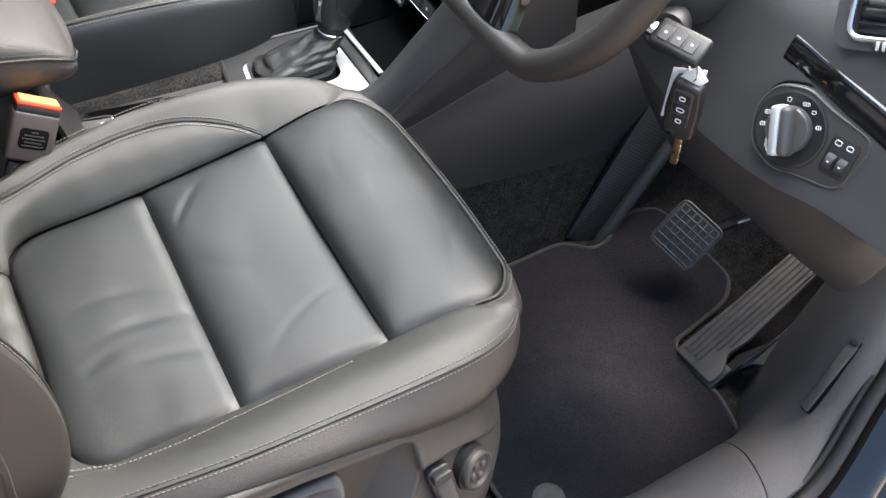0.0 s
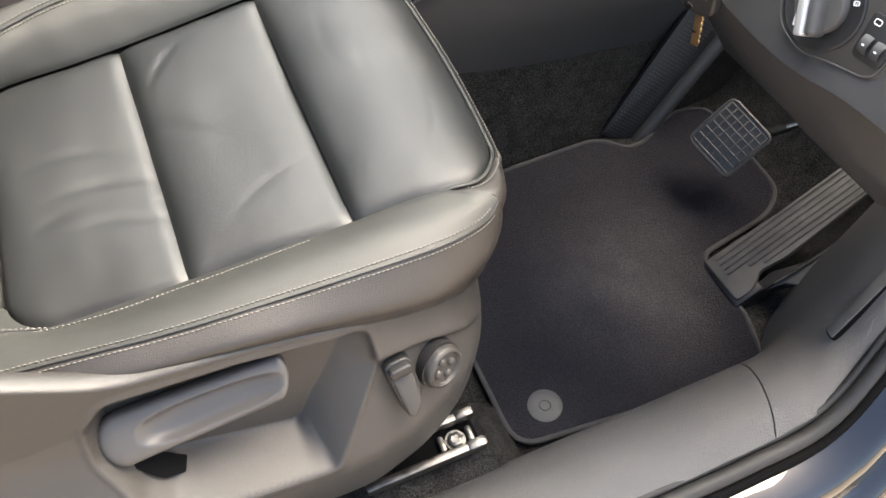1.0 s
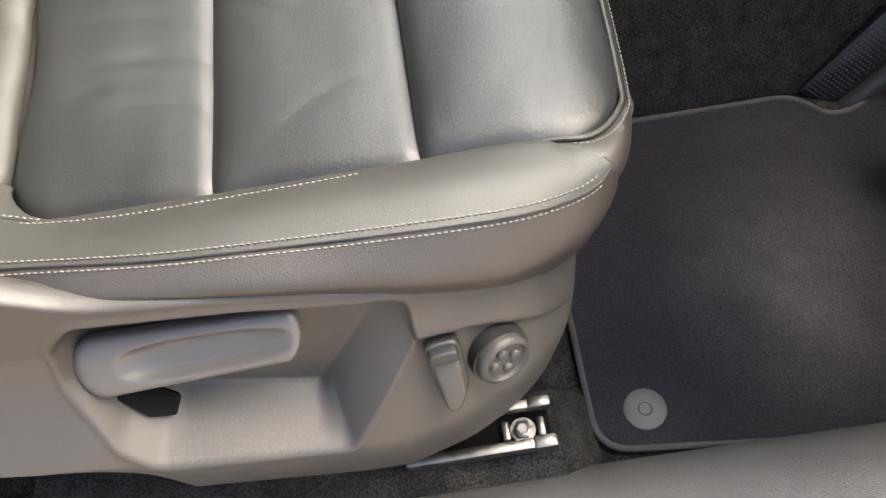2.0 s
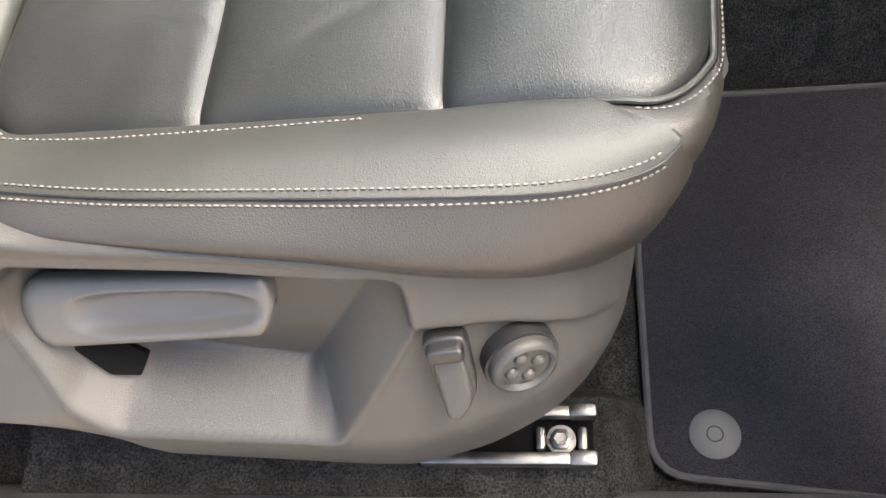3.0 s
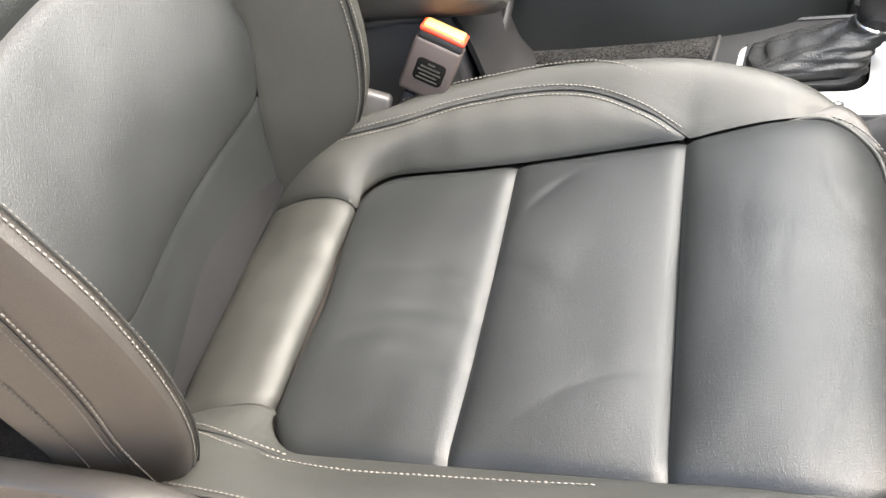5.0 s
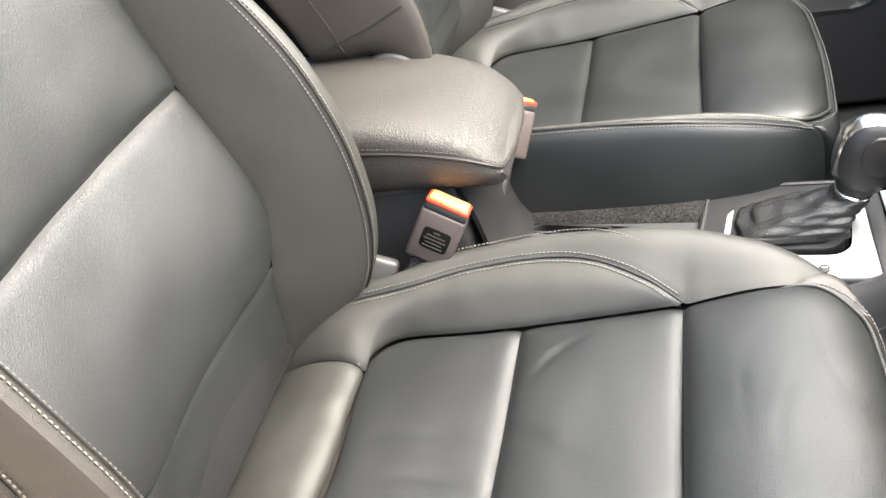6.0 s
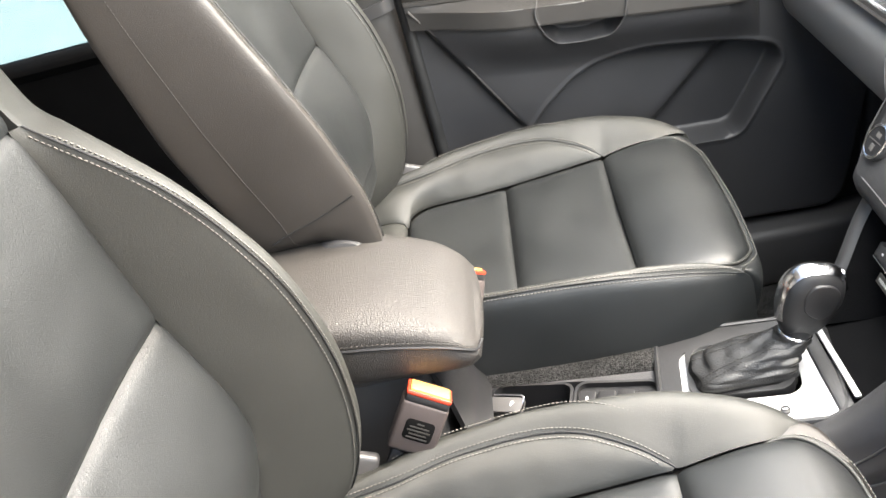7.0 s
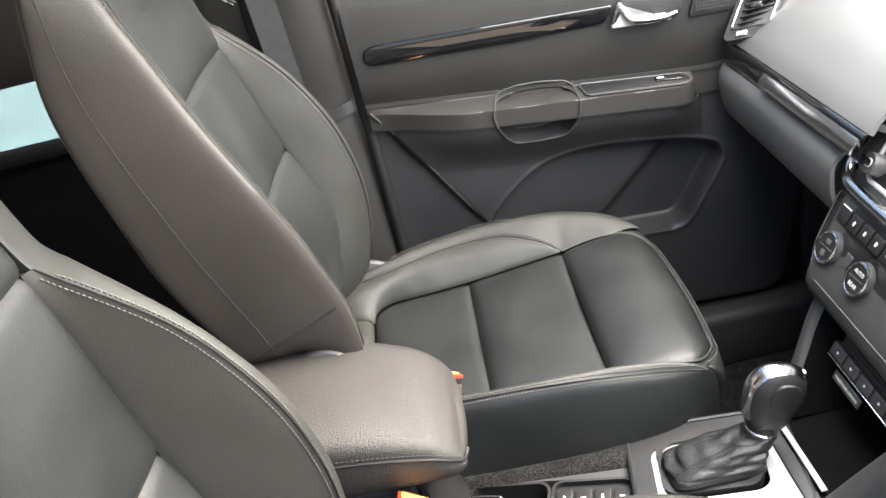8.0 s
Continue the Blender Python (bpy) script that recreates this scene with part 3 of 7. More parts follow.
    seam2 = crom(((-0.20, 0.185, 0.475), (-0.13, 0.190, 0.496), (-0.05, 0.203, 0.503), (0.02, 0.222, 0.507), (0.10, 0.232, 0.508), (0.16, 0.225, 0.506), (0.215, 0.203, 0.493), (0.249, 0.1845, 0.4755)), N)
    up = np.minimum(1, np.linspace(0, 1, N)[::-1] / 0.3)[:, None] ** 0.7
    mid2 = even(inner2) * 0.45 + seam2 * 0.55 + np.array((0, -0.002, 0.006)) * up
    P = puff(cross_spline([inner2, mid2, seam2], 26), 0.0022, 0.0038, 0.002, 0.02, (0, 0, 1, 0.4))
    P = wrinkle(P, 0.0008, 30, 4.0)
    row_c = thread_row(P, seam2, 6, -3)
    inner_b = part("inner_bolster", sheet(W(P), 0.012), LEATHER_B, seat)
    edge = crom(np.vstack([seam2[:-4:8], seam2[-1:], front_edge[1], [(0.374, 0.2010, 0.478), (0.392, 0.204, 0.472)]]), N)
    top2 = crom(((-0.20, 0.200, 0.496), (-0.08, 0.216, 0.509), (-0.03, 0.235, 0.513), (0.015, 0.2465, 0.515), (0.077, 0.2565, 0.517), (0.135, 0.2605, 0.518), (0.23, 0.256, 0.517), (0.31, 0.243, 0.506), (0.355, 0.231, 0.492), (0.382, 0.218, 0.478), (0.3935, 0.207, 0.470)), N)
    side2 = crom(((-0.20, 0.240, 0.455), (-0.08, 0.258, 0.458), (0.015, 0.280, 0.46), (0.2, 0.284, 0.455), (0.31, 0.270, 0.445), (0.362, 0.252, 0.442), (0.388, 0.231, 0.437), (0.402, 0.211, 0.433)), N)
    dn2 = side2 + np.array((-0.012, -0.014, 0))
    dn2[:, 2] = 0.30
    P = puff(cross_spline([edge, top2, side2, dn2], 40), 0.0014, 0.0030, 0.0, 0.02, (0, 0, 1, 0))
    P = wrinkle(P, 0.0010, 16, 6.0)
    row_d = thread_row(P, edge, 4, int(np.argmax(edge[:, 0] > 0.246)))
    crest = P[:, int(np.argmin([np.linalg.norm(P[:, k] - top2, axis=1).sum() for k in range(P.shape[1])]))]
    inner_s = part("inner_side", sheet(W(P), 0.012), LEATHER_B, seat)
    part("stitching", stitches(W(crest[22:70] + np.array((0, 0.003, 0.0008)))), THREAD, inner_s)

    # front skirt under the nose, from one bolster's tip to the other's
    def bow(near, n=90):
        near = near if driver else [(x - 0.014, max(y, -0.1955), z - 0.003) for x, y, z in near]
        return crom(list(near) + [(x, -y, z) for x, y, z in near[-2::-1]], n)
    def by_corner(c):
        d = crom(c, 400)
        i, j = int(np.argmax(d[:, 1] > -0.15)), int(np.argmax(d[:, 1] > 0.15))
        at = np.r_[np.linspace(0, i, 34), np.linspace(i, j, 54)[1:-1], np.linspace(j, 399, 34)]
        w = np.exp(-(np.arange(-9, 10) / 4.0) ** 2)
        at[9:-9] = np.convolve(at, w / w.sum(), "valid")
        return np.stack([np.interp(at, np.arange(400), d[:, k]) for k in range(3)], 1)
    brow = bow(((0.368, -0.2105, 0.4785), (0.388, -0.2125, 0.4775), (0.4025, -0.2015, 0.4730), (0.412, -0.182, 0.467), (0.4212, -0.15, 0.462), (0.4255, -0.10, 0.460), (0.429, 0.0, 0.460)))
    belly = bow(((0.380, -0.2205, 0.458), (0.3975, -0.2145, 0.448), (0.4135, -0.190, 0.434), (0.4245, -0.15, 0.428), (0.4285, -0.10, 0.426), (0.432, 0.0, 0.426)))
    foot = bow(((0.388, -0.198, 0.350), (0.396, -0.176, 0.345), (0.402, -0.14, 0.34), (0.405, -0.10, 0.34), (0.408, 0.0, 0.34)))
    upper, brow, belly, foot = (by_corner(c) for c in (nose_line, brow, belly, foot))
    skirt = cross_spline([upper + np.array((0.0015, 0, -0.0045)), brow, belly, foot, foot + np.array((-0.03, 0, -0.04))], 40)
    # passenger skirt takes the dark leather too, matching its shaded side
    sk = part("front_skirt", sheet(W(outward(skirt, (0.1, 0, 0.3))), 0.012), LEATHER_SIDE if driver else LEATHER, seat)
    hem = thread_row(skirt, upper, away=0.0075, lift=0.0)
    hem += (hem - np.array((0.1, 0, 0.3))) * 0.003
    part("stitching", stitches(W(hem[(8 if driver else 16):-8:3])), THREAD, sk)

    # thread beside the seams
    def lift(c, d):
        return np.array(c) + np.array(d)
    part("stitching", stitches(W(row_a)), THREAD, outer_b, "light grey double stitching")
    part("stitching", stitches(W(row_b)), THREAD, side_b)
    part("stitching", stitches(W(second)), THREAD, outer_b)
    part("stitching", stitches(W(third)), THREAD, outer_b)
    part("seam_line", tube(W(crom(fold, 30)), 0.0010, 6), BOOT, outer_b)
    part("stitching", stitches(W(row_c)), THREAD, inner_b)
    part("stitching", stitches(W(row_d)), THREAD, inner_b)
    part("seam_line", tube(W(lift(seam2[2:], (0, 0, 0.0004))), 0.0010, 6), BOOT, inner_b)
    part("seam_line", tube(W(lift(seam[2:], (0, -0.0006, 0.0004))), 0.0008, 6), BOOT, outer_b)

    # backrest
    def back_panel(za, zb, n, seed, sides=(1, 1, 1, 1), lift_=0.009, corner=0.0):
        rows = []
        for z in np.linspace(za, zb, n):
            h = lerp_table(z, BACK_HALF)
            if corner:
                h += -corner + math.sqrt(max(0.0, corner ** 2 - max(0.0, corner - (z - za)) ** 2))
            rows.append([(lerp_table(z, BACK_X) + lean(z) - 0.012 * (1 - s * s), s * h, z) for s in np.linspace(1, -1, 64)])
        P = puff(np.array(rows), 0.004, 0.005, lift_, (0.018, 0.05, 0.03, 0.03), sides, BC)
        P = wrinkle(P, 0.0012, 16, seed)
        return sheet(W(P), 0.012)
    z1, z2 = (0.80, 1.0) if driver else (0.785, 0.963)
    part("lumbar_roll", back_panel(0.455, 0.590, 36, 11.0, (0, 0.5, 0.35, 0.35), 0.002), LEATHER, seat)
    part("lower_back_insert", back_panel(0.590, z1, 60, 12.0, corner=0.022), LEATHER, seat)
    part("middle_back_insert", back_panel(z1, z2, 54, 13.0), LEATHER, seat)
    part("upper_back_insert", back_panel(z2, 1.2, 44, 14.0), LEATHER, seat)

    foam = [[(lerp_table(z, BACK_X) + lean(z) - 0.019, s * (lerp_table(z, BACK_HALF) + 0.03), z) for s in np.linspace(1, -1, 16)] for z in np.linspace(0.455, 1.2, 40)]
    part("back_foam", sheet(W(outward(np.array(foam), BC)), 0.015), LEATHER_SIDE, seat)

    def bx(z, s=1):
        return (lerp_table(z, BACK_X) + lean(z), s * lerp_table(z, BACK_HALF), z)
    zs = (0.455, 0.52, 0.58, 0.66, 0.74, 0.82, 0.90, 1.0)
    n2 = 70
    # inner wing, its seam runs into the upper corner of the insert
    UNDER = np.array((-0.004, -0.006, 0))
    a = crom([bx(z) for z in zs], n2)
    c = crom(((-0.135, 0.200, 0.455), (-0.088, 0.204, 0.52), (-0.066, 0.206, 0.58), (-0.055, 0.204, 0.66), (-0.060, 0.201, 0.74), (-0.082, 0.198, 0.82), (-0.128, 0.190, 0.91), (-0.203, 0.172, 1.0)), n2)

    def wing(edge_, seam_, side, seed, name_):
        """A backrest wing between the insert's edge and its outer seam."""
        ea, ec = crom(edge_, 70), crom(seam_, 70)
        shift = np.array((0.002, -0.003 * side, 0)) * np.clip((1.02 - ea[:, 2:3]) / 0.3, 0, 1) * np.clip((ea[:, 2:3] - 0.44) / 0.10, 0.2, 1)
        tuck = UNDER * np.array((1, side, 1)) * np.clip((ea[:, 2:3] - 0.585) / 0.03, 0.45, 1)
        g = cross_spline([ea + tuck, ea * 0.5 + ec * 0.5 + shift, ec], 30)
        g = wrinkle(puff(g, 0.0018, 0.0035, 0.002, 0.02, (0, 0, 0.5, 0.5), (-0.40, 0.50 * side, 0.75)), 0.0009, 20, seed)
        made = part(name_, sheet(W(g), 0.012), LEATHER_B, seat)
        part("stitching", stitches(W(thread_row(g, ec, 4, -1))), THREAD, made)
        return made
    wing_i = wing(a, c, 1, 1.5, "inner_wing")
    c2 = crom(np.vstack([c[:-3:6], c[-1:], [bx(1.08), bx(1.2)]]), n2)
    e2 = c2 + np.array((0.0, 0.026, 0.0))
    e2[:, 0] += -0.010
    e2[:, 1] = np.maximum(e2[:, 1], 0.218)
    g2 = crom(((-0.205, 0.242, 0.455), (-0.198, 0.246, 0.6), (-0.212, 0.247, 0.8), (-0.243, 0.243, 1.0), (-0.275, 0.23, 1.2)), n2)
    h2 = g2 + np.array((-0.008, -0.022, 0))
    P = wrinkle(puff(cross_spline([c2, e2, g2, h2], 40), 0.0016, 0.0035, 0.0, 0.02, (0, 0, 1, 0), BC), 0.0012, 12, 2.5)
    row_e = thread_row(P, c2, 4, int(np.argmax(c2[:, 2] > 0.99)))
    part("inner_back_side", sheet(W(P), 0.012), LEATHER_B, seat)
    # outer wing, its double seam runs all the way up
    zs2 = (0.455, 0.52, 0.60, 0.70, 0.80, 0.90, 1.0, 1.1, 1.2)
    a3 = crom([bx(z, -1) for z in zs2], n2)
    c3 = crom(((-0.150, -0.205, 0.455), (-0.100, -0.212, 0.52), (-0.066, -0.216, 0.60), (-0.060, -0.216, 0.70), (-0.084, -0.213, 0.80), (-0.118, -0.209, 0.90), (-0.152, -0.203, 1.0), (-0.182, -0.196, 1.1), (-0.225, -0.18, 1.2)), n2)
    if not driver:
        c3[:, 0] += np.interp(c3[:, 2], [0.80, 0.90, 1.0, 1.1, 1.2], [0, -0.002, -0.008, -0.012, -0.004])
    wing_o = wing(a3, c3, -1, 3.5, "outer_wing")
    e3 = c3 + np.array((-0.012, -0.020, 0))
    g3 = crom(((-0.195, -0.244, 0.455), (-0.188, -0.248, 0.6), (-0.202, -0.249, 0.704), (-0.234, -0.249, 0.795), (-0.254, -0.248, 0.867), (-0.276, -0.246, 1.0), (-0.279, -0.243, 1.065), (-0.268, -0.236, 1.14), (-0.255, -0.23, 1.2)), n2)
    h3 = g3 + np.array((-0.005, 0.024, 0))
    P = wrinkle(puff(cross_spline([c3, e3, g3, h3], 40), 0.0016, 0.0035, 0.0, 0.02, (0, 0, 1, 0), BC), 0.0012, 12, 5.5)
    if not driver:
        tuck_ = np.clip((0.70 - P[..., 2]) / 0.07, 0, 1) * np.clip((-0.075 - P[..., 0]) / 0.06, 0, 1)
        P[..., 1] += 0.055 * tuck_ * tuck_ * (3 - 2 * tuck_)
    side_grid = P if np.linalg.norm(P[0, 0] - c3[0]) < np.linalg.norm(P[0, -1] - c3[0]) else P[:, ::-1]
    row_f = thread_row(P, c3, 4, -1)
    part("outer_back_side", sheet(W(P), 0.012), LEATHER_SIDE, seat)
    part("back_shell", sheet(W(cross_spline([h2, h2 * 0.5 + h3 * 0.5 + np.array((-0.03, 0, 0)), h3], 24)[:, ::-1]), 0.01, -1), PLASTIC_D, seat, "black backrest rear shell")
    part("stitching", stitches(W(row_e)), THREAD, wing_i)
    part("stitching", stitches(W(row_f)), THREAD, wing_o)
    part("seam_line", tube(W(lift(c[2:], (0.0008, 0, 0))), 0.0010, 6), BOOT, wing_i)
    part("seam_line", tube(W(lift(c3[2:], (0.0008, 0, 0))), 0.0010, 6), BOOT, wing_o)
    if driver:
        rim = []
        for k in range(6, 66, 2):
            zk = side_grid[k, :, 2].mean()
            xt = lerp_table(zk, ((0.455, -0.150), (0.50, -0.140), (0.586, -0.122), (0.67, -0.112), (0.73, -0.112), (0.85, -0.135), (1.0, -0.18), (1.2, -0.235)))
            rim.append(side_grid[k, int(np.argmin(np.abs(side_grid[k, :30, 0] - xt)))])
        rim = crom(np.array(rim)[::3], 60)
        part("seam_line", tube(W(lift(rim, (0, -0.0004, 0))), 0.0014, 6), BOOT, wing_o)
        part("stitching", stitches(W(lift(rim, (0.0062, -0.0003, 0.002)))), THREAD, wing_o)
        part("stitching", stitches(W(lift(rim, (-0.0062, -0.0006, -0.002)))), THREAD, wing_o)
    # rear edge thread on the far side of the backrest
    part("stitching", stitches(W(lift(side_grid[8:, 24], (0, -0.0008, 0)))), THREAD_D, wing_o)

    if not driver:
        flat = side_grid.reshape(-1, 3)
        low_seam = np.array([flat[np.argmin((flat[:, 0] - x) ** 2 + (flat[:, 2] - z) ** 2)] for x, z in ((-0.185, 0.690), (-0.160, 0.702), (-0.130, 0.712), (-0.100, 0.719), (-0.075, 0.727))])
        part("seam_line", tube(W(crom(low_seam, 30) + np.array((0, -0.0003, 0))), 0.0013, 6), BOOT, wing_o)
        part("hinge_cover", turned(((0.046, -0.03), (0.046, 0.0), (0.043, 0.006), (0.036, 0.008), (0.034, 0.005), (0, 0.004)), frame_of(W((-0.112, -0.240, 0.631)), (1, 0, 0), (0, -1, 0.1)), 40), PLASTIC, seat, "round grey backrest hinge cover")
    # grey hinge bracket between backrest and cushion
    hx, hy, hz = (-0.102, 0.232, 0.500) if driver else (-0.092, 0.226, 0.492)
    part("hinge_bracket", rbox((0.052, 0.016, 0.075), pose(hx + dx, hy + y0, hz - 0.012, -14, 24, 0), 0.006, 3), PLASTIC_S, seat, "pale grey hinge bracket")
    # inner frame that the covers stretch over
    part("cushion_base", rbox((0.52, 0.44, 0.10), pose(0.10 + dx, y0, 0.36), 0.03, 2), PLASTIC_D, seat, "black seat pan under the covers")
    part("back_core", rbox((0.04, 0.36, 0.72), pose(-0.225 + dx, y0, 0.82, 0, -4, 0), 0.015, 2), PLASTIC_D, seat)
    part("seat_foot", rbox((0.42, 0.30, 0.28), pose(0.06 + dx, y0, 0.17), 0.02, 2), PLASTIC_D, seat, "black underframe of the seat")
    return seat


driver_seat = build_seat("driver_seat", "dark grey leather driver seat with double stitching and grey side trim", "front seats", 0.0, 0.687, True)
passenger_seat = build_seat("passenger_seat", "dark grey leather passenger seat with stitched side bolsters beside the door", "front seats", 0.028, 1.367, False)


# side trim of the driver seat, with the recess of the recline lever
TRIM_TOP = smooth_table(((-0.26, 0.578), (-0.12, 0.566), (-0.085, 0.550), (-0.05, 0.524), (-0.02, 0.504), (0.01, 0.494), (0.05, 0.489), (0.10, 0.482), (0.157, 0.471), (0.22, 0.451), (0.267, 0.432), (0.30, 0.417), (0.33, 0.405), (0.371, 0.385)), 0.014)
TRIM_LOW = ((-0.26, 0.150), (-0.08, 0.160), (0.0156, 0.168), (0.117, 0.178), (0.172, 0.184), (0.2156, 0.200), (0.253, 0.206), (0.285, 0.2095), (0.308, 0.2256), (0.331, 0.240), (0.349, 0.272), (0.362, 0.300), (0.369, 0.335), (0.372, 0.365))
TRIM_Y = smooth_table(((0.07, 0.40), (0.12, 0.37), (0.16, 0.352), (0.20, 0.341), (0.25, 0.335), (0.285, 0.333), (0.300, 0.3355), (0.334, 0.354), (0.36, 0.368), (0.392, 0.3825), (0.42, 0.392), (0.45, 0.398), (0.52, 0.406), (0.60, 0.412)), 0.006)
TRIM_WRAP = smooth_table(((-0.26, 0.0), (0.19, 0.0), (0.2156, 0.005), (0.253, 0.015), (0.285, 0.031), (0.308, 0.043), (0.331, 0.063), (0.349, 0.083), (0.362, 0.098), (0.372, 0.116)), 0.012)
MOUTH = ((-0.020, 0.481), (0.10, 0.469), (0.205, 0.449), (0.222, 0.437), (0.220, 0.393), (0.150, 0.300), (-0.006, 0.333), (-0.030, 0.362), (-0.052, 0.415), (-0.046, 0.455))
FLOOR = ((-0.010, 0.471), (0.10, 0.462), (0.204, 0.440), (0.203, 0.428), (0.129, 0.318), (0.016, 0.347), (-0.012, 0.368), (-0.030, 0.415), (-0.028, 0.450))


def poly_dist(px, pz, poly):
    """Distance to the rim of a polygon, and whether the place lies inside."""
    inside, best = np.zeros(px.shape, bool), np.full(px.shape, 9.0)
    k = len(poly)
    for i in range(k):
        (ax, az), (bx_, bz) = poly[i], poly[(i + 1) % k]
        ex, ez = bx_ - ax, bz - az
        t = np.clip(((px - ax) * ex + (pz - az) * ez) / (ex * ex + ez * ez), 0, 1)
        best = np.minimum(best, np.hypot(px - ax - t * ex, pz - az - t * ez))
        cross = ((az > pz) != (bz > pz)) & (px < ex * (pz - az) / (ez if abs(ez) > 1e-9 else 1e-9) + ax)
        inside ^= cross
    return best, inside


CREASE_X, CREASE_Z = (0.22, 0.243, 0.265, 0.285, 0.313, 0.337, 0.36), (0.400, 0.394, 0.386, 0.375, 0.355, 0.334, 0.315)


def seat_trim():
    xs = np.linspace(-0.24, 0.372, 360)
    nv = 210
    rows = []
    for x in xs:
        zt, zl = lerp_table(x, TRIM_TOP), lerp_table(x, TRIM_LOW)
        rows.append([(x, 0, zl + (zt - zl) * v) for v in np.linspace(0, 1, nv)])
    P = np.array(rows)
    X, Z = P[..., 0], P[..., 2]
    rise = 0.24 * np.clip(0.15 - X, 0, 0.28) * np.clip((0.45 - Z) / 0.09, 0, 1)
    y = np.interp(Z - rise, [a for a, _ in TRIM_Y], [c for _, c in TRIM_Y])
    v = np.linspace(0, 1, nv)[None, :]
    y = y + np.interp(X, [a for a, _ in TRIM_WRAP], [c for _, c in TRIM_WRAP]) + 0.03 * np.clip((0.05 - v) / 0.05, 0, 1) ** 2
    y = y + 0.75 * np.clip(-0.01 - X, 0, 0.10) / 0.10 * np.clip(0.30 + 0.24 * np.clip(0.15 - X, 0, 0.28) - Z, 0, 0.25)
    # a soft crease ahead of the recess: the upper band stands proud of the switch field
    band = 1 / (1 + np.exp(-(Z - np.interp(X, CREASE_X, CREASE_Z)) / 0.0026)) * (X > 0.0)
    front_field = 1 / (1 + np.exp(-(X - 0.2215) / 0.0016))
    line = np.interp(X, CREASE_X, CREASE_Z)
    lean_out = np.clip((Z[:, -1:] - Z) / np.maximum(Z[:, -1:] - line, 0.02), 0, 1)
    y = y - 0.013 * lean_out * band * front_field * np.clip((0.39 - X) / 0.06, 0, 1)
    do, ino = poly_dist(X, Z, round_poly(MOUTH, 0.008))
    di, ini = poly_dist(X, Z, round_poly(FLOOR, 0.005))
    w = np.where(ino, np.where(ini, 1.0, do / np.maximum(do + di, 1e-6)), 0.0)
    back = 0.398 + 0.20 * np.clip(Z - 0.318, 0, 0.2)
    y = y * (1 - w) + np.maximum(back, y) * w
    # raised lip round the recess
    lip = np.exp(-((do - 0.003) / 0.0035) ** 2) * (~ino)
    y = y - 0.0020 * lip
    P[..., 1] = y
    # rounded upper rim that rolls in under the leather
    rim = [P[:, -1:] + np.array(d) for d in ((0, 0.0015, 0.0016), (0, 0.005, 0.0026), (0, 0.011, 0.0024), (0, 0.017, 0.0004), (0, 0.023, -0.004), (0, 0.028, -0.013), (0, 0.031, -0.035))]
    P = np.concatenate([P] + rim, 1)
    return sheet(P, 0.003)


# flat black insert under the lever; its colour stands for a slot's shade
SLOT = frame_of((-0.006, 0.3835, 0.3625), (0.80, -0.10, -0.59), (0.40, -0.50, 0.77))
slot_line = [(SLOT.inverted() @ Vector(q)).to_2d() for q in ((0.0150, 0.391, 0.350), (0.0120, 0.373, 0.350), (-0.006, 0.370, 0.360), (-0.034, 0.386, 0.388), (-0.022, 0.400, 0.388))]
trim = part("side_trim", seat_trim(), PLASTIC_W, driver_seat, "grained warm grey plastic side trim with a lever recess", sharp=60)
part("lever_slot_shade", prism(round_poly([tuple(q) for q in slot_line], 0.002), 0.014, SLOT @ pose(0, 0, 0.004), 0.0006), BLACK_AND_SHADE, driver_seat, "black insert standing for the dark slot under the lever")
# recline lever
lever_rows = []
for u in np.linspace(0, 1, 110):
    grow = math.sqrt(max(0.0, 1 - max(0.0, (0.12 - u) / 0.12) ** 2)) * math.sqrt(max(0.0, 1 - max(0.0, (u - 0.94) / 0.06) ** 2))
    grow = max(0.03, grow)
    half = (0.0285 - 0.006 * u) * grow
    cz, cy, x = 0.4130 + 0.014 * u, 0.400 - 0.004 * u, -0.046 + 0.184 * u
    ring = []
    for a in np.linspace(0, 2 * math.pi, 121):
        sq = (abs(math.cos(a)) ** 3.4 + abs(math.sin(a)) ** 3.4) ** (-1 / 3.4)
        dz, dy = math.sin(a) * sq * half, -math.cos(a) * sq * 0.011 * (0.4 + 0.6 * grow)
        if math.cos(a) > 0:
            e = max(0.0, 1 - (abs(u - 0.58) / 0.40) ** 3.0 - (abs(dz + 0.001) / (0.70 * half)) ** 3.0)
            dy += 0.0125 * (e * e * (3 - 2 * e)) ** 0.8
        ty, tz = dy * 0.80 + dz * 0.60, -dy * 0.60 + dz * 0.80
        ring.append((x + 0.20 * dz * u, cy + ty, cz + tz))
    lever_rows.append(ring)
lever_grid = np.array(lever_rows)
b_ = sheet(outward(lever_grid, tuple(lever_grid.mean((0, 1)))), 0.002)
part("recline_lever", b_, PLASTIC_S, driver_seat, "smooth grey recline lever with a finger hollow", sharp=70)

# seat switches
switch = part("tilt_switch", prism(round_poly(((-0.0165, 0.034), (0.0145, 0.034), (0.0165, -0.019), (0.003, -0.0365), (-0.008, -0.033)), 0.010), 0.012, frame_of((0.2425, 0.3655, 0.362), (1, 0, 0.02), (0.1, -0.88, 0.46)), 0.003, 3), PLASTIC_D, driver_seat, "dark bezel of the seat switch")
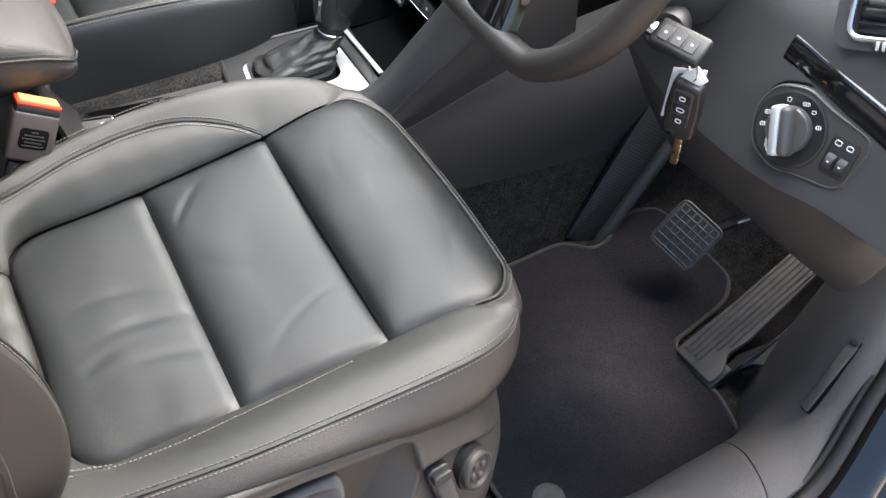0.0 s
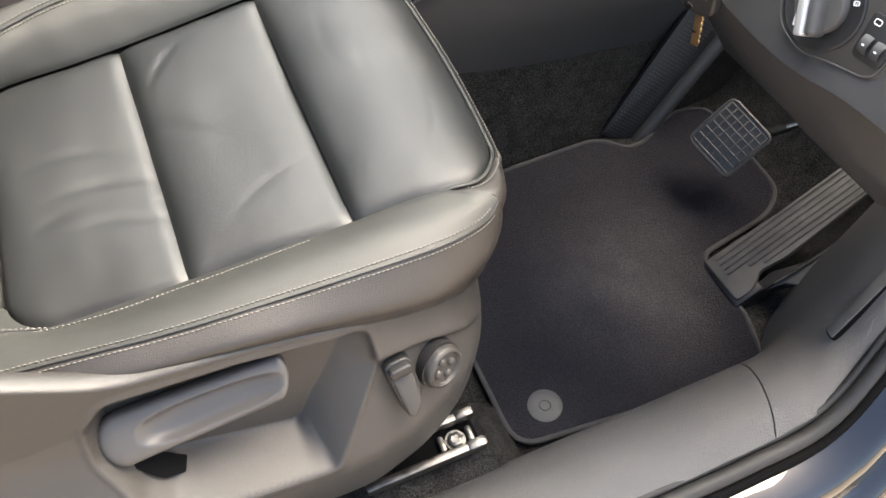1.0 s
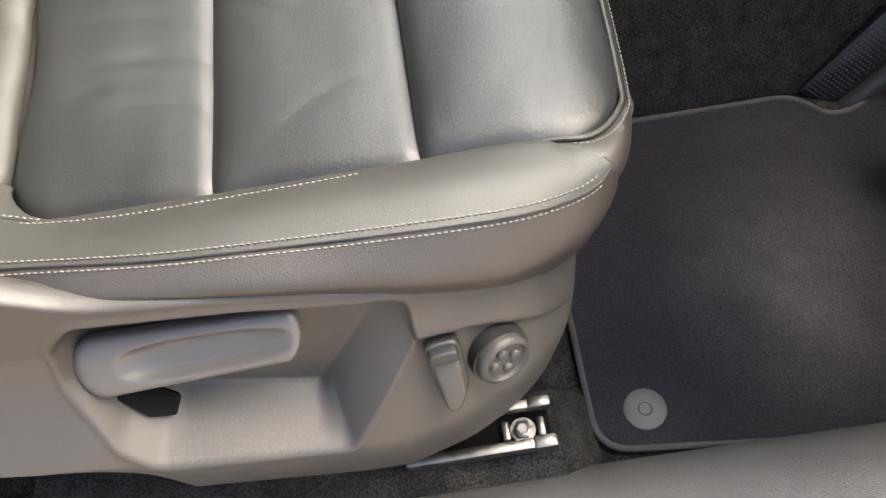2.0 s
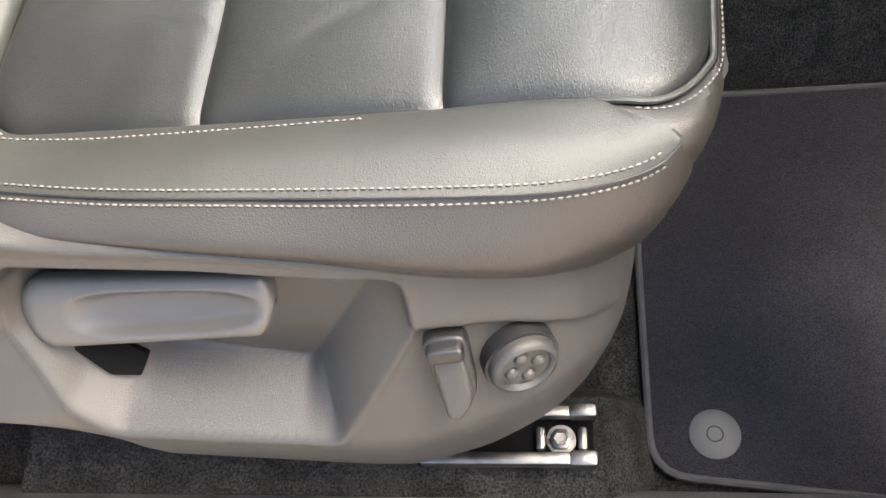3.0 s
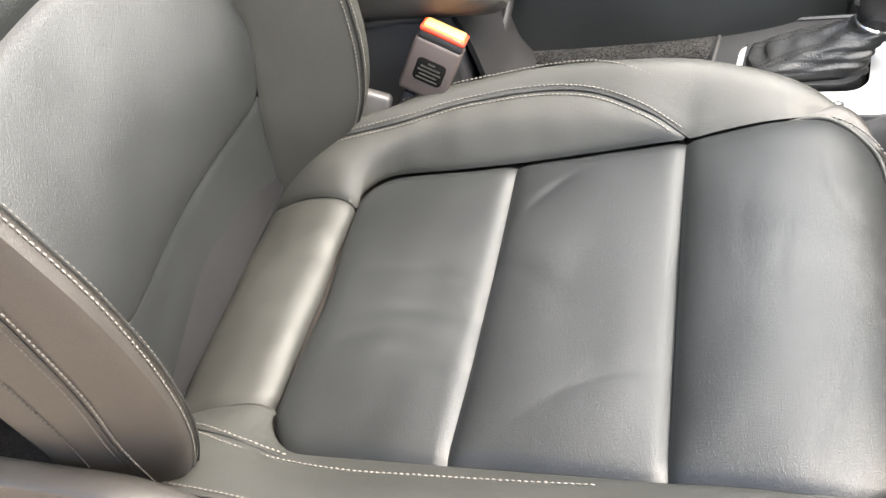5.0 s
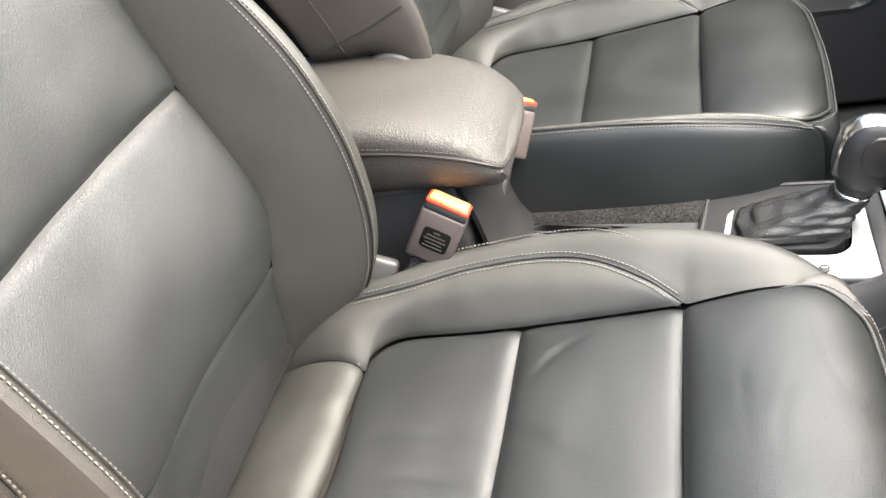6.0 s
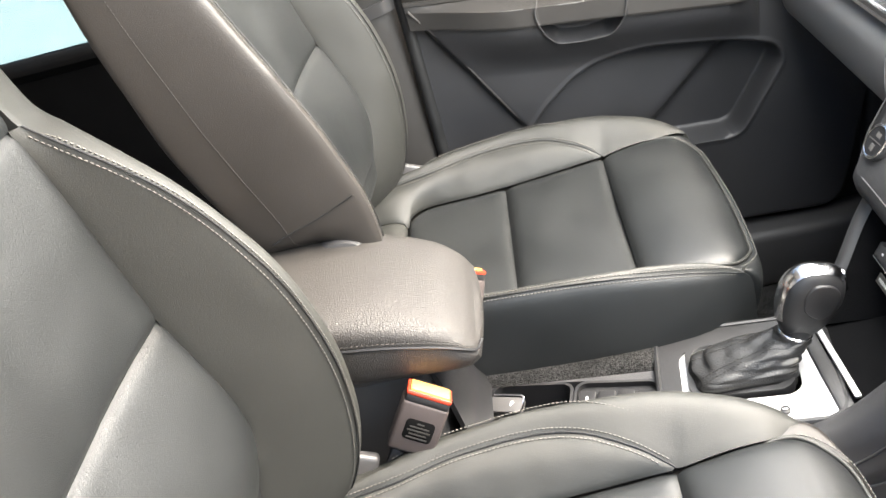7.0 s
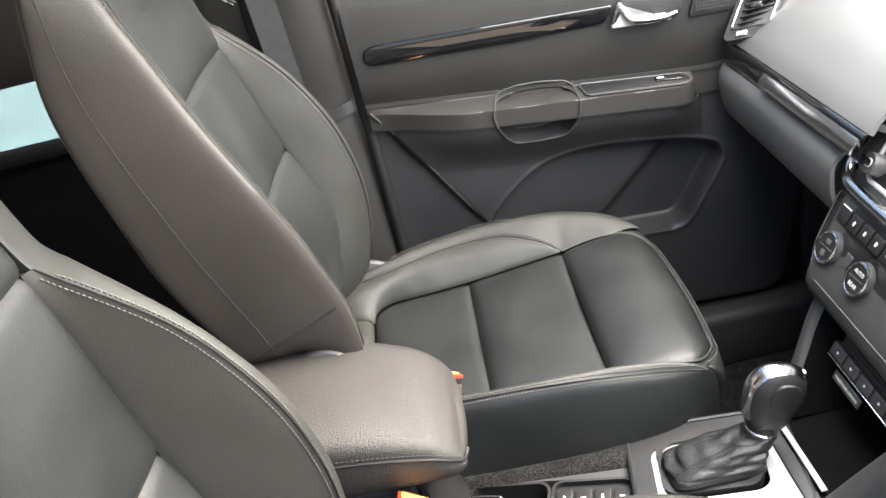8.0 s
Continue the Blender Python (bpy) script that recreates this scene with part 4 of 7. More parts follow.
part("rocker", prism(round_poly(((-0.0122, 0.021), (0.0112, 0.021), (0.013, -0.018), (0.003, -0.032), (-0.006, -0.030)), 0.008), 0.012, frame_of((0.2430, 0.3600, 0.361), (1, 0, 0.02), (0.1, -0.80, 0.60)), 0.004, 3), PLASTIC_W, switch)
part("rocker_cap", prism(rounded(0.025, 0.013, 0.004), 0.010, frame_of((0.2420, 0.3690, 0.3855), (1, 0, 0.02), (0.1, -0.97, 0.25)), 0.003, 3), PLASTIC_D, switch)
KM = frame_of((0.288, 0.3825, 0.344), (1, 0, 0), (0.40, -0.86, 0.28))
part("dial_well", turned(((0, -0.012), (0.0275, -0.012), (0.0275, 0.0012), (0.0, 0.0012)), KM, 40), PLASTIC_D, driver_seat)
knob = part("lumbar_dial", turned(((0, -0.01), (0.0250, -0.01), (0.0250, 0.005), (0.0236, 0.0092), (0.0205, 0.0105), (0.0186, 0.0088), (0.0176, 0.0066), (0, 0.0060)), KM, 48), PLASTIC_W, driver_seat, "round grey four-way lumbar dial", sharp=50)
for ang in (0, 90, 180, 270):
    part("dial_button", turned(((0.0054, -0.002), (0.0053, 0.0012), (0.0044, 0.0030), (0.0028, 0.0042), (0, 0.0047)), KM @ pose(0, 0, 0, 0, 0, ang + 12) @ pose(0.0102, 0, 0.0058), 20), PLASTIC_W, knob)

# seat rail in front of the trim
rail = part("seat_rail", rbox((0.12, 0.010, 0.016), pose(0.275, 0.408, 0.112), 0.002), STEEL, driver_seat, "bright steel seat runner")
part("rail_lower", rbox((0.16, 0.012, 0.018), pose(0.255, 0.364, 0.112), 0.003), STEEL, rail)
# bed coloured near black to give the shade between the runners
part("rail_bed", rbox((0.12, 0.040, 0.006), pose(0.275, 0.386, 0.092), 0.002), BLACK_AND_SHADE, rail)
part("rail_end", rbox((0.026, 0.013, 0.020), pose(0.326, 0.408, 0.113), 0.004), STEEL, rail)
part("rail_end", rbox((0.026, 0.015, 0.021), pose(0.326, 0.364, 0.113), 0.004), STEEL, rail)
part("rail_bolt", turned(((0.0105, -0.004), (0.0105, 0.004), (0.007, 0.0055), (0.006, 0.0045), (0, 0.004)), pose(0.305, 0.386, 0.099), 6), STEEL, rail)
part("rail_bolt_washer", turned(((0.014, -0.004), (0.014, 0.0012), (0.0, 0.0012)), pose(0.305, 0.386, 0.097), 24), STEEL, rail)
for x in (0.286, 0.325):
    part("rail_stop", rbox((0.009, 0.022, 0.010), pose(x, 0.386, 0.100), 0.003), STEEL, rail)
hump = [[(x, y, max(0.0, (z - 0.088 * max(0.0, (x - 0.345) / 0.05) ** 1.4)) - 0.001) for y, z in ((0.270, 0.035), (0.300, 0.062), (0.325, 0.080), (0.345, 0.087), (0.390, 0.089), (0.430, 0.087), (0.445, 0.060), (0.455, 0.0))] for x in np.linspace(-0.25, 0.395, 40)]
part("rail_support", sheet(outward(np.array(hump), (0.1, 0.37, -0.2)), 0.004), CARPET, driver_seat, "dark carpeted rail bed")


# ---------------------------------------------------------------- floor, sill and footwell
solid("ground", rbox((240, 240, 0.3), pose(0, 0, -0.60), 0), GROUND, "sandy brown worn paving under the car", "ground", kind="structure")
bm = sheet(outward(np.array([[(x, y, 0.0 + 0.004 * math.sin(9 * x + 4 * y) + max(0.0, x - 1.02) * 0.75) for y in np.linspace(0.26, 1.80, 60)] for x in np.linspace(-1.9, 1.55, 120)]), (0, 1, -3)), 0.02)
solid("floor", bm, CARPET, "dark grey needled carpet on the car floor", "floor", kind="structure")

mat_line = round_poly(((0.392, 0.372), (0.392, 0.62), (0.40, 0.826), (0.52, 0.826), (0.765, 0.826), (0.806, 0.784), (0.84, 0.786), (0.92, 0.828), (0.985, 0.81), (0.99, 0.605), (0.945, 0.568), (0.812, 0.545), (0.800, 0.53), (0.804, 0.42), (0.795, 0.385), (0.782, 0.335), (0.74, 0.338)),
                      (0.04, 0.02, 0.04, 0.02, 0.03, 0.02, 0.03, 0.035, 0.03, 0.03, 0.03, 0.01, 0.01, 0.03, 0.02, 0.02, 0.03), 5)
floor_mat = thing("floor_mat", "charcoal velour floor mat with bound edge lying in the footwell", "floor mat", (0.6, 0.58, 0.004))


def mat_body():
    b = bmesh.new()
    ring = [b.verts.new((x, y, 0.012)) for x, y in mat_line]
    low = [b.verts.new((x, y, 0.003)) for x, y in mat_line]
    b.faces.new(ring)
    b.faces.new(low[::-1])
    for i in range(len(ring)):
        b.faces.new((ring[i], low[i], low[(i + 1) % len(ring)], ring[(i + 1) % len(ring)]))
    return b


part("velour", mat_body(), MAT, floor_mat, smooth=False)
part("binding", tube([(x, y, 0.010) for x, y in mat_line], 0.0045, 8, True), BINDING, floor_mat, "dark woven edge binding")
for (x, y) in ((0.456, 0.412),):
    part("fastener", turned(((0.0255, 0.0), (0.0255, 0.0015), (0.0245, 0.0022), (0.0085, 0.0022), (0.0078, 0.0012), (0.007, 0.0022), (0.0, 0.0024)), pose(x, y, 0.0121), 40), PLASTIC, floor_mat, "round grey plastic fastener")

# carpet wall of the tunnel and console flank
solid("tunnel_carpet", sheet(outward(np.array([[(x, 0.835 + 0.05 * v + 0.03 * max(0, 0.5 - x), -0.01 + (0.235 - 0.09 * max(0.0, x - 0.5)) * v) for v in np.linspace(0, 1, 20)] for x in np.linspace(-0.5, 1.5, 60)]), (0.5, 1.2, 0.1)), 0.01), CARPET, "dark carpet rising along the tunnel", "carpet", kind="structure")

kick = thing("tunnel_trim", "black dimpled plastic trim with a raised rib beside the pedals", "trim panel", (0.9, 0.82, 0.0))
ka, kb = Vector((0.797, 0.806, 0.004)), Vector((0.985, 0.862, 0.235))
kdir = (kb - ka).normalized()
kn = Vector((-0.30, -0.86, 0.30))
KICK = frame_of((ka + kb) / 2, kdir, kn)
klen = (kb - ka).length
part("plate", prism(round_poly(((-klen / 2, -0.030), (klen / 2, -0.036), (klen / 2 + 0.02, 0.04), (-klen / 2 - 0.004, 0.026)), 0.006), 0.012, KICK, 0.002), PLASTIC_D, kick)
b = bmesh.new()
for i in range(44):
    for j in range(8):
        u = -klen / 2 + 0.006 + i * (klen - 0.012) / 44
        v = -0.019 + j * 0.0055 + (0.00275 if i % 2 else 0)
        top = KICK @ Vector((u, v, 0.0014))
        ring = [b.verts.new(KICK @ Vector((u + 0.0017 * math.cos(a * 1.0472), v + 0.0017 * math.sin(a * 1.0472), 0.0002))) for a in range(6)]
        t = b.verts.new(top)
        for a in range(6):
            b.faces.new((ring[a], ring[(a + 1) % 6], t))
tagged(part("dimples", b, PLASTIC, kick), kind="stuff")
part("rib", tube([KICK @ Vector((u, -0.040 - 0.006 * (u / klen + 0.5), 0.0)) for u in np.linspace(-klen / 2 - 0.004, klen / 2 + 0.02, 14)], 0.0135, 16), PLASTIC, kick, "smooth raised rib")
part("flank", loft([[KICK @ Vector((u, -0.046, -0.002)), KICK @ Vector((u, -0.068, -0.05)), KICK @ Vector((u + 0.02, -0.082, -0.16))] for u in np.linspace(-klen / 2, klen / 2 + 0.05, 6)], 20, 10, 0.004), PLASTIC_D, kick)
part("screw", turned(((0.008, -0.004), (0.008, 0.002), (0.006, 0.004), (0.003, 0.003), (0, 0.002)), KICK @ pose(klen / 2 - 0.005, -0.052, 0.0), 20), SCREW, kick)

# door sill: two mouldings that meet in a fine joint, rubber seal, painted sill outside
SILL_X = (-1.2, 0.62, 0.74, 0.79, 0.815, 0.90, 1.0, 1.16)
SILL_YZ = (  # from the foot on the floor over the crown to the rubber seal
    ((0.352, 0.0), (0.350, 0.0), (0.344, 0.0), (0.350, 0.0), (0.385, 0.0), (0.432, 0.0), (0.460, 0.0), (0.490, 0.02)),
    ((0.343, 0.045), (0.342, 0.045), (0.338, 0.050), (0.344, 0.06), (0.366, 0.08), (0.412, 0.13), (0.444, 0.19), (0.474, 0.25)),
    ((0.322, 0.092), (0.322, 0.092), (0.324, 0.100), (0.332, 0.120), (0.342, 0.145), (0.375, 0.235), (0.410, 0.32), (0.446, 0.40)),
    ((0.286, 0.130), (0.286, 0.131), (0.292, 0.142), (0.302, 0.165), (0.312, 0.188), (0.343, 0.280), (0.376, 0.36), (0.410, 0.46)),
    ((0.242, 0.146), (0.244, 0.147), (0.252, 0.162), (0.266, 0.186), (0.276, 0.206), (0.312, 0.296), (0.340, 0.375), (0.370, 0.49)),
    ((0.210, 0.138), (0.211, 0.139), (0.218, 0.154), (0.236, 0.178), (0.246, 0.196), (0.284, 0.282), (0.312, 0.355), (0.340, 0.46)),
)


def sill_sections(xs):
    """Sections of the sill; they run a little askew, as the joint between the mouldings does."""
    out = []
    for x in xs:
        row = []
        for line in SILL_YZ:
            q = x + 0.40 * (line[1][0] - 0.212)
            row.append((q, float(np.interp(q, SILL_X, [p[0] for p in line])), float(np.interp(q, SILL_X, [p[1] for p in line]))))
        out.append(row)
    return out


solid("sill_trim", loft(sill_sections(np.linspace(-1.2, 0.661, 8)), 60, 40, 0.006), SILL, "dark grained plastic door sill moulding", "sill trim", "sill mouldings")
solid("sill_trim", loft(sill_sections(np.linspace(0.6635, 1.10, 16)), 70, 40, 0.006), SILL, "dark grained plastic kick moulding rising to the pillar", "sill trim", "sill mouldings")
seal_line = crom([q[-1] for q in sill_sections(np.linspace(-1.2, 1.10, 20))], 110)
seal = thing("door_seal", "worn grey-black rubber door seal along the sill", "door seal", (0, 0.2, 0.13))
part("lip", tube(seal_line + np.array((0, 0.003, 0.004)), 0.0055, 10), RUBBER, seal)
part("bulb", tube(seal_line + np.array((0, -0.013, 0.000)), 0.0105, 14), RUBBER, seal)
part("carrier", tube(seal_line + np.array((0, -0.028, -0.008)), 0.0065, 10), BLACK_AND_SHADE, seal)
secs = []
for q in sill_sections(np.linspace(-1.2, 1.10, 14)):
    x, y, z = q[-1]
    secs.append([(x, y + 0.002, z - 0.024), (x, y - 0.03, z - 0.018), (x, y - 0.060, z - 0.024), (x, y - 0.078, z - 0.034), (x, y - 0.084, z - 0.060), (x, y - 0.098, z - 0.070), (x, y - 0.118, z - 0.085), (x, y - 0.125, z - 0.14), (x, y - 0.10, z - 0.30)])
solid("painted_sill", loft(secs, 60, 30, 0.004), PAINT, "glossy black painted door sill", "car body", kind="structure")
release = thing("bonnet_release", "dark plastic bonnet release handle set in the kick moulding", "handle", (0.81, 0.295, 0.24))
RM = frame_of((0.8285, 0.3035, 0.2265), (0.0763, 0.0258, 0.085), (-0.62, 0.36, 0.55))
part("recess", prism(round_poly(((-0.062, -0.009), (-0.060, 0.009), (0.060, 0.011), (0.063, -0.010)), 0.005), 0.020, RM @ pose(0, 0, 0.0020), 0.0015), BLACK_AND_SHADE, release)
part("grip", prism(round_poly(((-0.060, -0.0075), (-0.058, 0.0075), (0.050, 0.0095), (0.054, -0.009)), 0.004), 0.014, RM @ pose(0, 0, 0.0036), 0.0016), SILL, release)
part("grip_end", prism(rounded(0.009, 0.016, 0.003), 0.010, RM @ pose(0.057, 0, 0.0045), 0.0015), PLASTIC_S, release, "pale worn end of the handle")

# pedals
brake = thing("brake_pedal", "black ribbed rubber brake pedal on a steel arm", "pedal", (0.9, 0.66, 0.12))
pl, pb, pr = Vector((0.857, 0.704, 0.109)), Vector((0.881, 0.626, 0.085)), Vector((0.943, 0.622, 0.136))
pc = (pl + pr) / 2
pn = (pr - pb).cross(pl - pb).normalized()
if pn.x > 0:
    pn = -pn
BM_ = frame_of(pc, pb - pl, pn)
part("pad", prism(rounded(0.092, 0.096, 0.012), 0.014, BM_, 0.003, 3), PLASTIC, brake, sharp=60)
b = bmesh.new()
for i in range(-3, 4):
    for sgn in (1, -1):
        o = i * 0.0132
        rbox((0.082, 0.0024, 0.0040), BM_ @ pose(0, 0, 0.0010, 0, 0, 45 + 45 * sgn) @ pose(0, o, 0), 0.0008, 1, b)
part("tread", b, WORN, brake, sharp=60)
part("rim", tube([BM_ @ Vector((x, y, 0.0005)) for x, y in rounded(0.088, 0.092, 0.012)], 0.0026, 6, True), PLASTIC, brake)
part("arm", tube(crom([BM_ @ Vector((0.0, 0.0, -0.012)), BM_ @ Vector((0.012, 0.010, -0.045)), (0.995, 0.612, 0.190), (1.04, 0.580, 0.36), (1.03, 0.57, 0.55)], 24), 0.010, 10), SCREW, brake, "bare steel pedal arm")
part("arm_edge", rbox((0.095, 0.005, 0.010), frame_of((0.983, 0.590, 0.205), (0.65, -0.55, 0.55), (-0.5, -0.6, 0.6)), 0.0015), STEEL, brake)

accel = thing("accelerator_pedal", "ribbed black rubber accelerator pedal hinged at the floor", "pedal", (0.9, 0.5, 0.02))
a0, a1, a2 = Vector((0.797, 0.527, 0.020)), Vector((0.797, 0.446, 0.022)), Vector((1.036, 0.545, 0.146))
an = (a2 - a0).cross(a1 - a0).normalized()
an = an if an.z > 0 else -an
AM = frame_of((a0 + a1) / 2, a2 - a0, an)
al = (a2 - a0).length
outline = round_poly(((0, 0.041), (al, 0.030), (al + 0.004, -0.022), (0.10, -0.030), (0.055, -0.024), (0.03, -0.041), (0, -0.041)), 0.008)
part("plate", prism(outline, 0.010, AM, 0.002), WORN, accel)
for i in range(6):
    v = 0.0335 - i * 0.0105
    start = 0.012 if i < 4 else 0.045 + 0.02 * (i - 4)
    part("rib", rbox((al - 0.014 - start, 0.0058, 0.005), AM @ pose((al - 0.008 + start) / 2, v * (0.93 - 0.05 * i / 6) + 0.0, 0.0012), 0.0018, 2), WORN, accel)
part("hinge_block", rbox((0.05, 0.075, 0.018), AM @ pose(0.018, -0.01, -0.014), 0.004), PLASTIC_D, accel)
part("side_bracket", prism(round_poly(((0.0, -0.038), (0.05, -0.040), (0.10, -0.060), (0.262, -0.052), (0.27, -0.040), (0.12, -0.040), (0.07, -0.020), (0.02, -0.022)), 0.006), 0.022, AM @ pose(0, -0.012, -0.010), 0.003), PLASTIC_D, accel, "black bracket beside the pedal")
part("side_cover", prism(round_poly(((0.07, -0.048), (0.265, -0.046), (0.25, -0.060), (0.10, -0.078)), 0.006), 0.008, AM @ pose(0, -0.012, -0.004), 0.002), WORN, accel)
part("spring_rod", tube([AM @ Vector((u, -0.047 - 0.01 * math.sin(u * 9), -0.006)) for u in np.linspace(0.06, 0.26, 10)], 0.0022, 6), SCREW, accel)

# ---------------------------------------------------------------- centre console
console = thing("centre_console", "dark plastic centre console between the front seats", "console", (0.2, 1.03, 0.0))
# flank towards the driver, with its horizontal joint
part("flank", loft([[(x, 0.955 - 0.045 * max(0, x - 0.3), 0.40 + 0.10 * max(0.0, x - 0.45)), (x, 0.925 - 0.06 * max(0, x - 0.3), 0.375), (x, 0.905 - 0.06 * max(0, x - 0.3), 0.28), (x, 0.890, 0.10)] for x in (-0.4, 0.0, 0.3, 0.5, 0.7, 0.9, 1.2)], 50, 24, 0.006), PLASTIC, console)
part("flank_joint", tube(crom(((0.30, 0.902, 0.338), (0.458, 0.893, 0.366), (0.62, 0.878, 0.425), (0.75, 0.868, 0.47)), 24), 0.0013, 6), PLASTIC_S, console)
rail_a = crom(((0.425, 0.966, 0.404), (0.458, 0.958, 0.422), (0.49, 0.940, 0.475), (0.525, 0.918, 0.535), (0.56, 0.900, 0.59), (0.62, 0.885, 0.66)), 40)
rail_b = crom(((0.30, 0.932, 0.398), (0.40, 0.918, 0.404), (0.455, 0.905, 0.432), (0.50, 0.893, 0.480), (0.55, 0.881, 0.530), (0.61, 0.866, 0.585), (0.70, 0.855, 0.65)), 40)
rail_c = crom(((0.30, 0.904, 0.350), (0.434, 0.900, 0.395), (0.49, 0.889, 0.446), (0.551, 0.873, 0.502), (0.61, 0.862, 0.555), (0.72, 0.852, 0.62)), 40)
rail_d = crom(((0.30, 0.900, 0.338), (0.458, 0.892, 0.366), (0.53, 0.885, 0.392), (0.62, 0.876, 0.425), (0.75, 0.864, 0.47)), 40)
part("flank_shoulder", sheet(outward(cross_spline([rail_a + np.array((0.02, 0.006, -0.02)), rail_a, rail_a * 0.5 + rail_b * 0.5 + np.array((-0.004, -0.003, 0.006)), rail_b, rail_c], 40), (0.6, 1.2, 0.3)), 0.005), PLASTIC, console, "grained shoulder sweeping up to the dashboard")
part("shoulder_joint", tube(rail_c[2:] + np.array((0, -0.0005, 0)), 0.0012, 6), PLASTIC_S, console)
part("flank_panel", sheet(outward(cross_spline([rail_c + np.array((0, 0.002, 0)), rail_c * 0.5 + rail_d * 0.5 + np.array((0, -0.003, 0)), rail_d + np.array((0, 0.002, 0))], 16), (0.6, 1.2, 0.3)), 0.005), PLASTIC, console)
part("deck", loft([[(x, 0.955, 0.398 + 0.02 * max(0, x - 0.2)), (x, 0.985, 0.402 + 0.02 * max(0, x - 0.2)), (x, 1.145, 0.402 + 0.02 * max(0, x - 0.2)), (x, 1.165, 0.385)] for x in (-0.40, 0.0, 0.027)], 10, 12, 0.006), PLASTIC, console)
part("far_flank", loft([[(x, 1.150, 0.398), (x, 1.166, 0.38), (x, 1.172, 0.25), (x, 1.175, 0.05)] for x in (-0.4, 0.0, 0.3, 0.6, 1.2)], 30, 16, 0.006), CARPET, console, "carpeted flank of the console")
part("carpet_edge", loft([[(x, 1.124 - 0.11 * x, 0.402), (x, 1.130 - 0.11 * x, 0.409), (x, 1.146 - 0.11 * x, 0.413), (x, 1.20 - 0.11 * x, 0.408)] for x in (0.04, 0.10, 0.18, 0.27)], 20, 12, 0.006), CARPET, console, "rough carpet edge along the console")
# tray with its rim
TR = pose(0.150, 1.050, 0.402, 0, 0, -12)
def ring_prism(outer, inner, depth, m, bm=None):
    """A flat frame between two outlines of equal number."""
    b = bm or bmesh.new()
    n = len(outer)
    vs = [[b.verts.new(m @ Vector((x, y, z))) for x, y in o] for o, z in ((outer, -depth), (outer, 0), (inner, 0), (inner, -depth))]
    for k in range(4):
        for i in range(n):
            b.faces.new((vs[k][i], vs[k][(i + 1) % n], vs[(k + 1) % 4][(i + 1) % n], vs[(k + 1) % 4][i]))
    return b
def tray(name, x0, x1, y0, y1, depth, mat, lab=""):
    w, h = x1 - x0, y1 - y0
    m = pose((x0 + x1) / 2, (y0 + y1) / 2, 0)
    o, i = rounded(w, h, 0.016), rounded(w - 0.008, h - 0.008, 0.013)
    b = ring_prism(o, i, depth, TR @ m)
    prism(i, 0.004, TR @ m @ pose(0, 0, -depth + 0.004), 0, bm=b)
    return part(name, b, mat, console, lab)
part("deck_front", ring_prism(rounded(0.250, 0.150, 0.01), rounded(0.226, 0.086, 0.016), 0.012, TR @ pose(0.0, 0.010, 0.0)), PLASTIC, console)
tray("tray", -0.112, 0.0, -0.033, 0.053, 0.045, PLASTIC_D, "shallow dark tray")
tray("switch_field", 0.001, 0.112, -0.033, 0.053, 0.012, PLASTIC_D, "dark field with console switches")
for i, x in enumerate((0.018, 0.043, 0.068, 0.093)):
    sw = part("switch", prism(rounded(0.022, 0.052, 0.003), 0.010, TR @ pose(x, 0.012, -0.002), 0.0015), PLASTIC_D, console)
    part("mark", prism(rounded(0.007 if i % 2 else 0.003, 0.0022 if i % 2 else 0.009, 0.0008), 0.0004, TR @ pose(x, 0.022, -0.0014), 0), WHITE, sw, smooth=False)
pb_ = part("parking_brake_switch", rbox((0.046, 0.026, 0.012), TR @ pose(-0.088, 0.016, -0.006, 12, 0, -4), 0.003), PLASTIC_S, console, "grey parking brake switch with a chrome rim")
part("chrome_rim", tube([TR @ pose(-0.088, 0.016, 0.001, 12, 0, -4) @ Vector((x, y, 0)) for x, y in rounded(0.046, 0.027, 0.006)], 0.0014, 6, True), CHROME, pb_)
writing("P", 0.011, TR @ pose(-0.080, 0.014, 0.0016, 12, 0, -4), WHITE, pb_)
part("cup_rim", tube([(0.055 + 0.037 * math.cos(a), 1.000 + 0.037 * math.sin(a), 0.402) for a in np.linspace(0, 2 * math.pi, 32, endpoint=False)], 0.0025, 6, True), PLASTIC_S, console, "rim of a cup holder")
part("rear_box", rbox((0.36, 0.150, 0.185), pose(-0.175, 1.068, 0.470), 0.012, 3), PLASTIC, console, "dark storage box under the armrest")
part("box_lip", rbox((0.36, 0.160, 0.010), pose(-0.172, 1.066, 0.567), 0.004, 2), PLASTIC_S, console)
part("box_front", loft([[(0.0, y, 0.570), (0.012, y, 0.52), (0.024, y, 0.44), (0.045, y, 0.402)] for y in (0.995, 1.03, 1.10, 1.14)], 12, 12, 0.006), PLASTIC_D, console)
# belt slot side
armrest = thing("armrest", "dark grained vinyl armrest lid with a seam along its side", "armrest", (-0.1, 1.07, 0.57))
AS = []
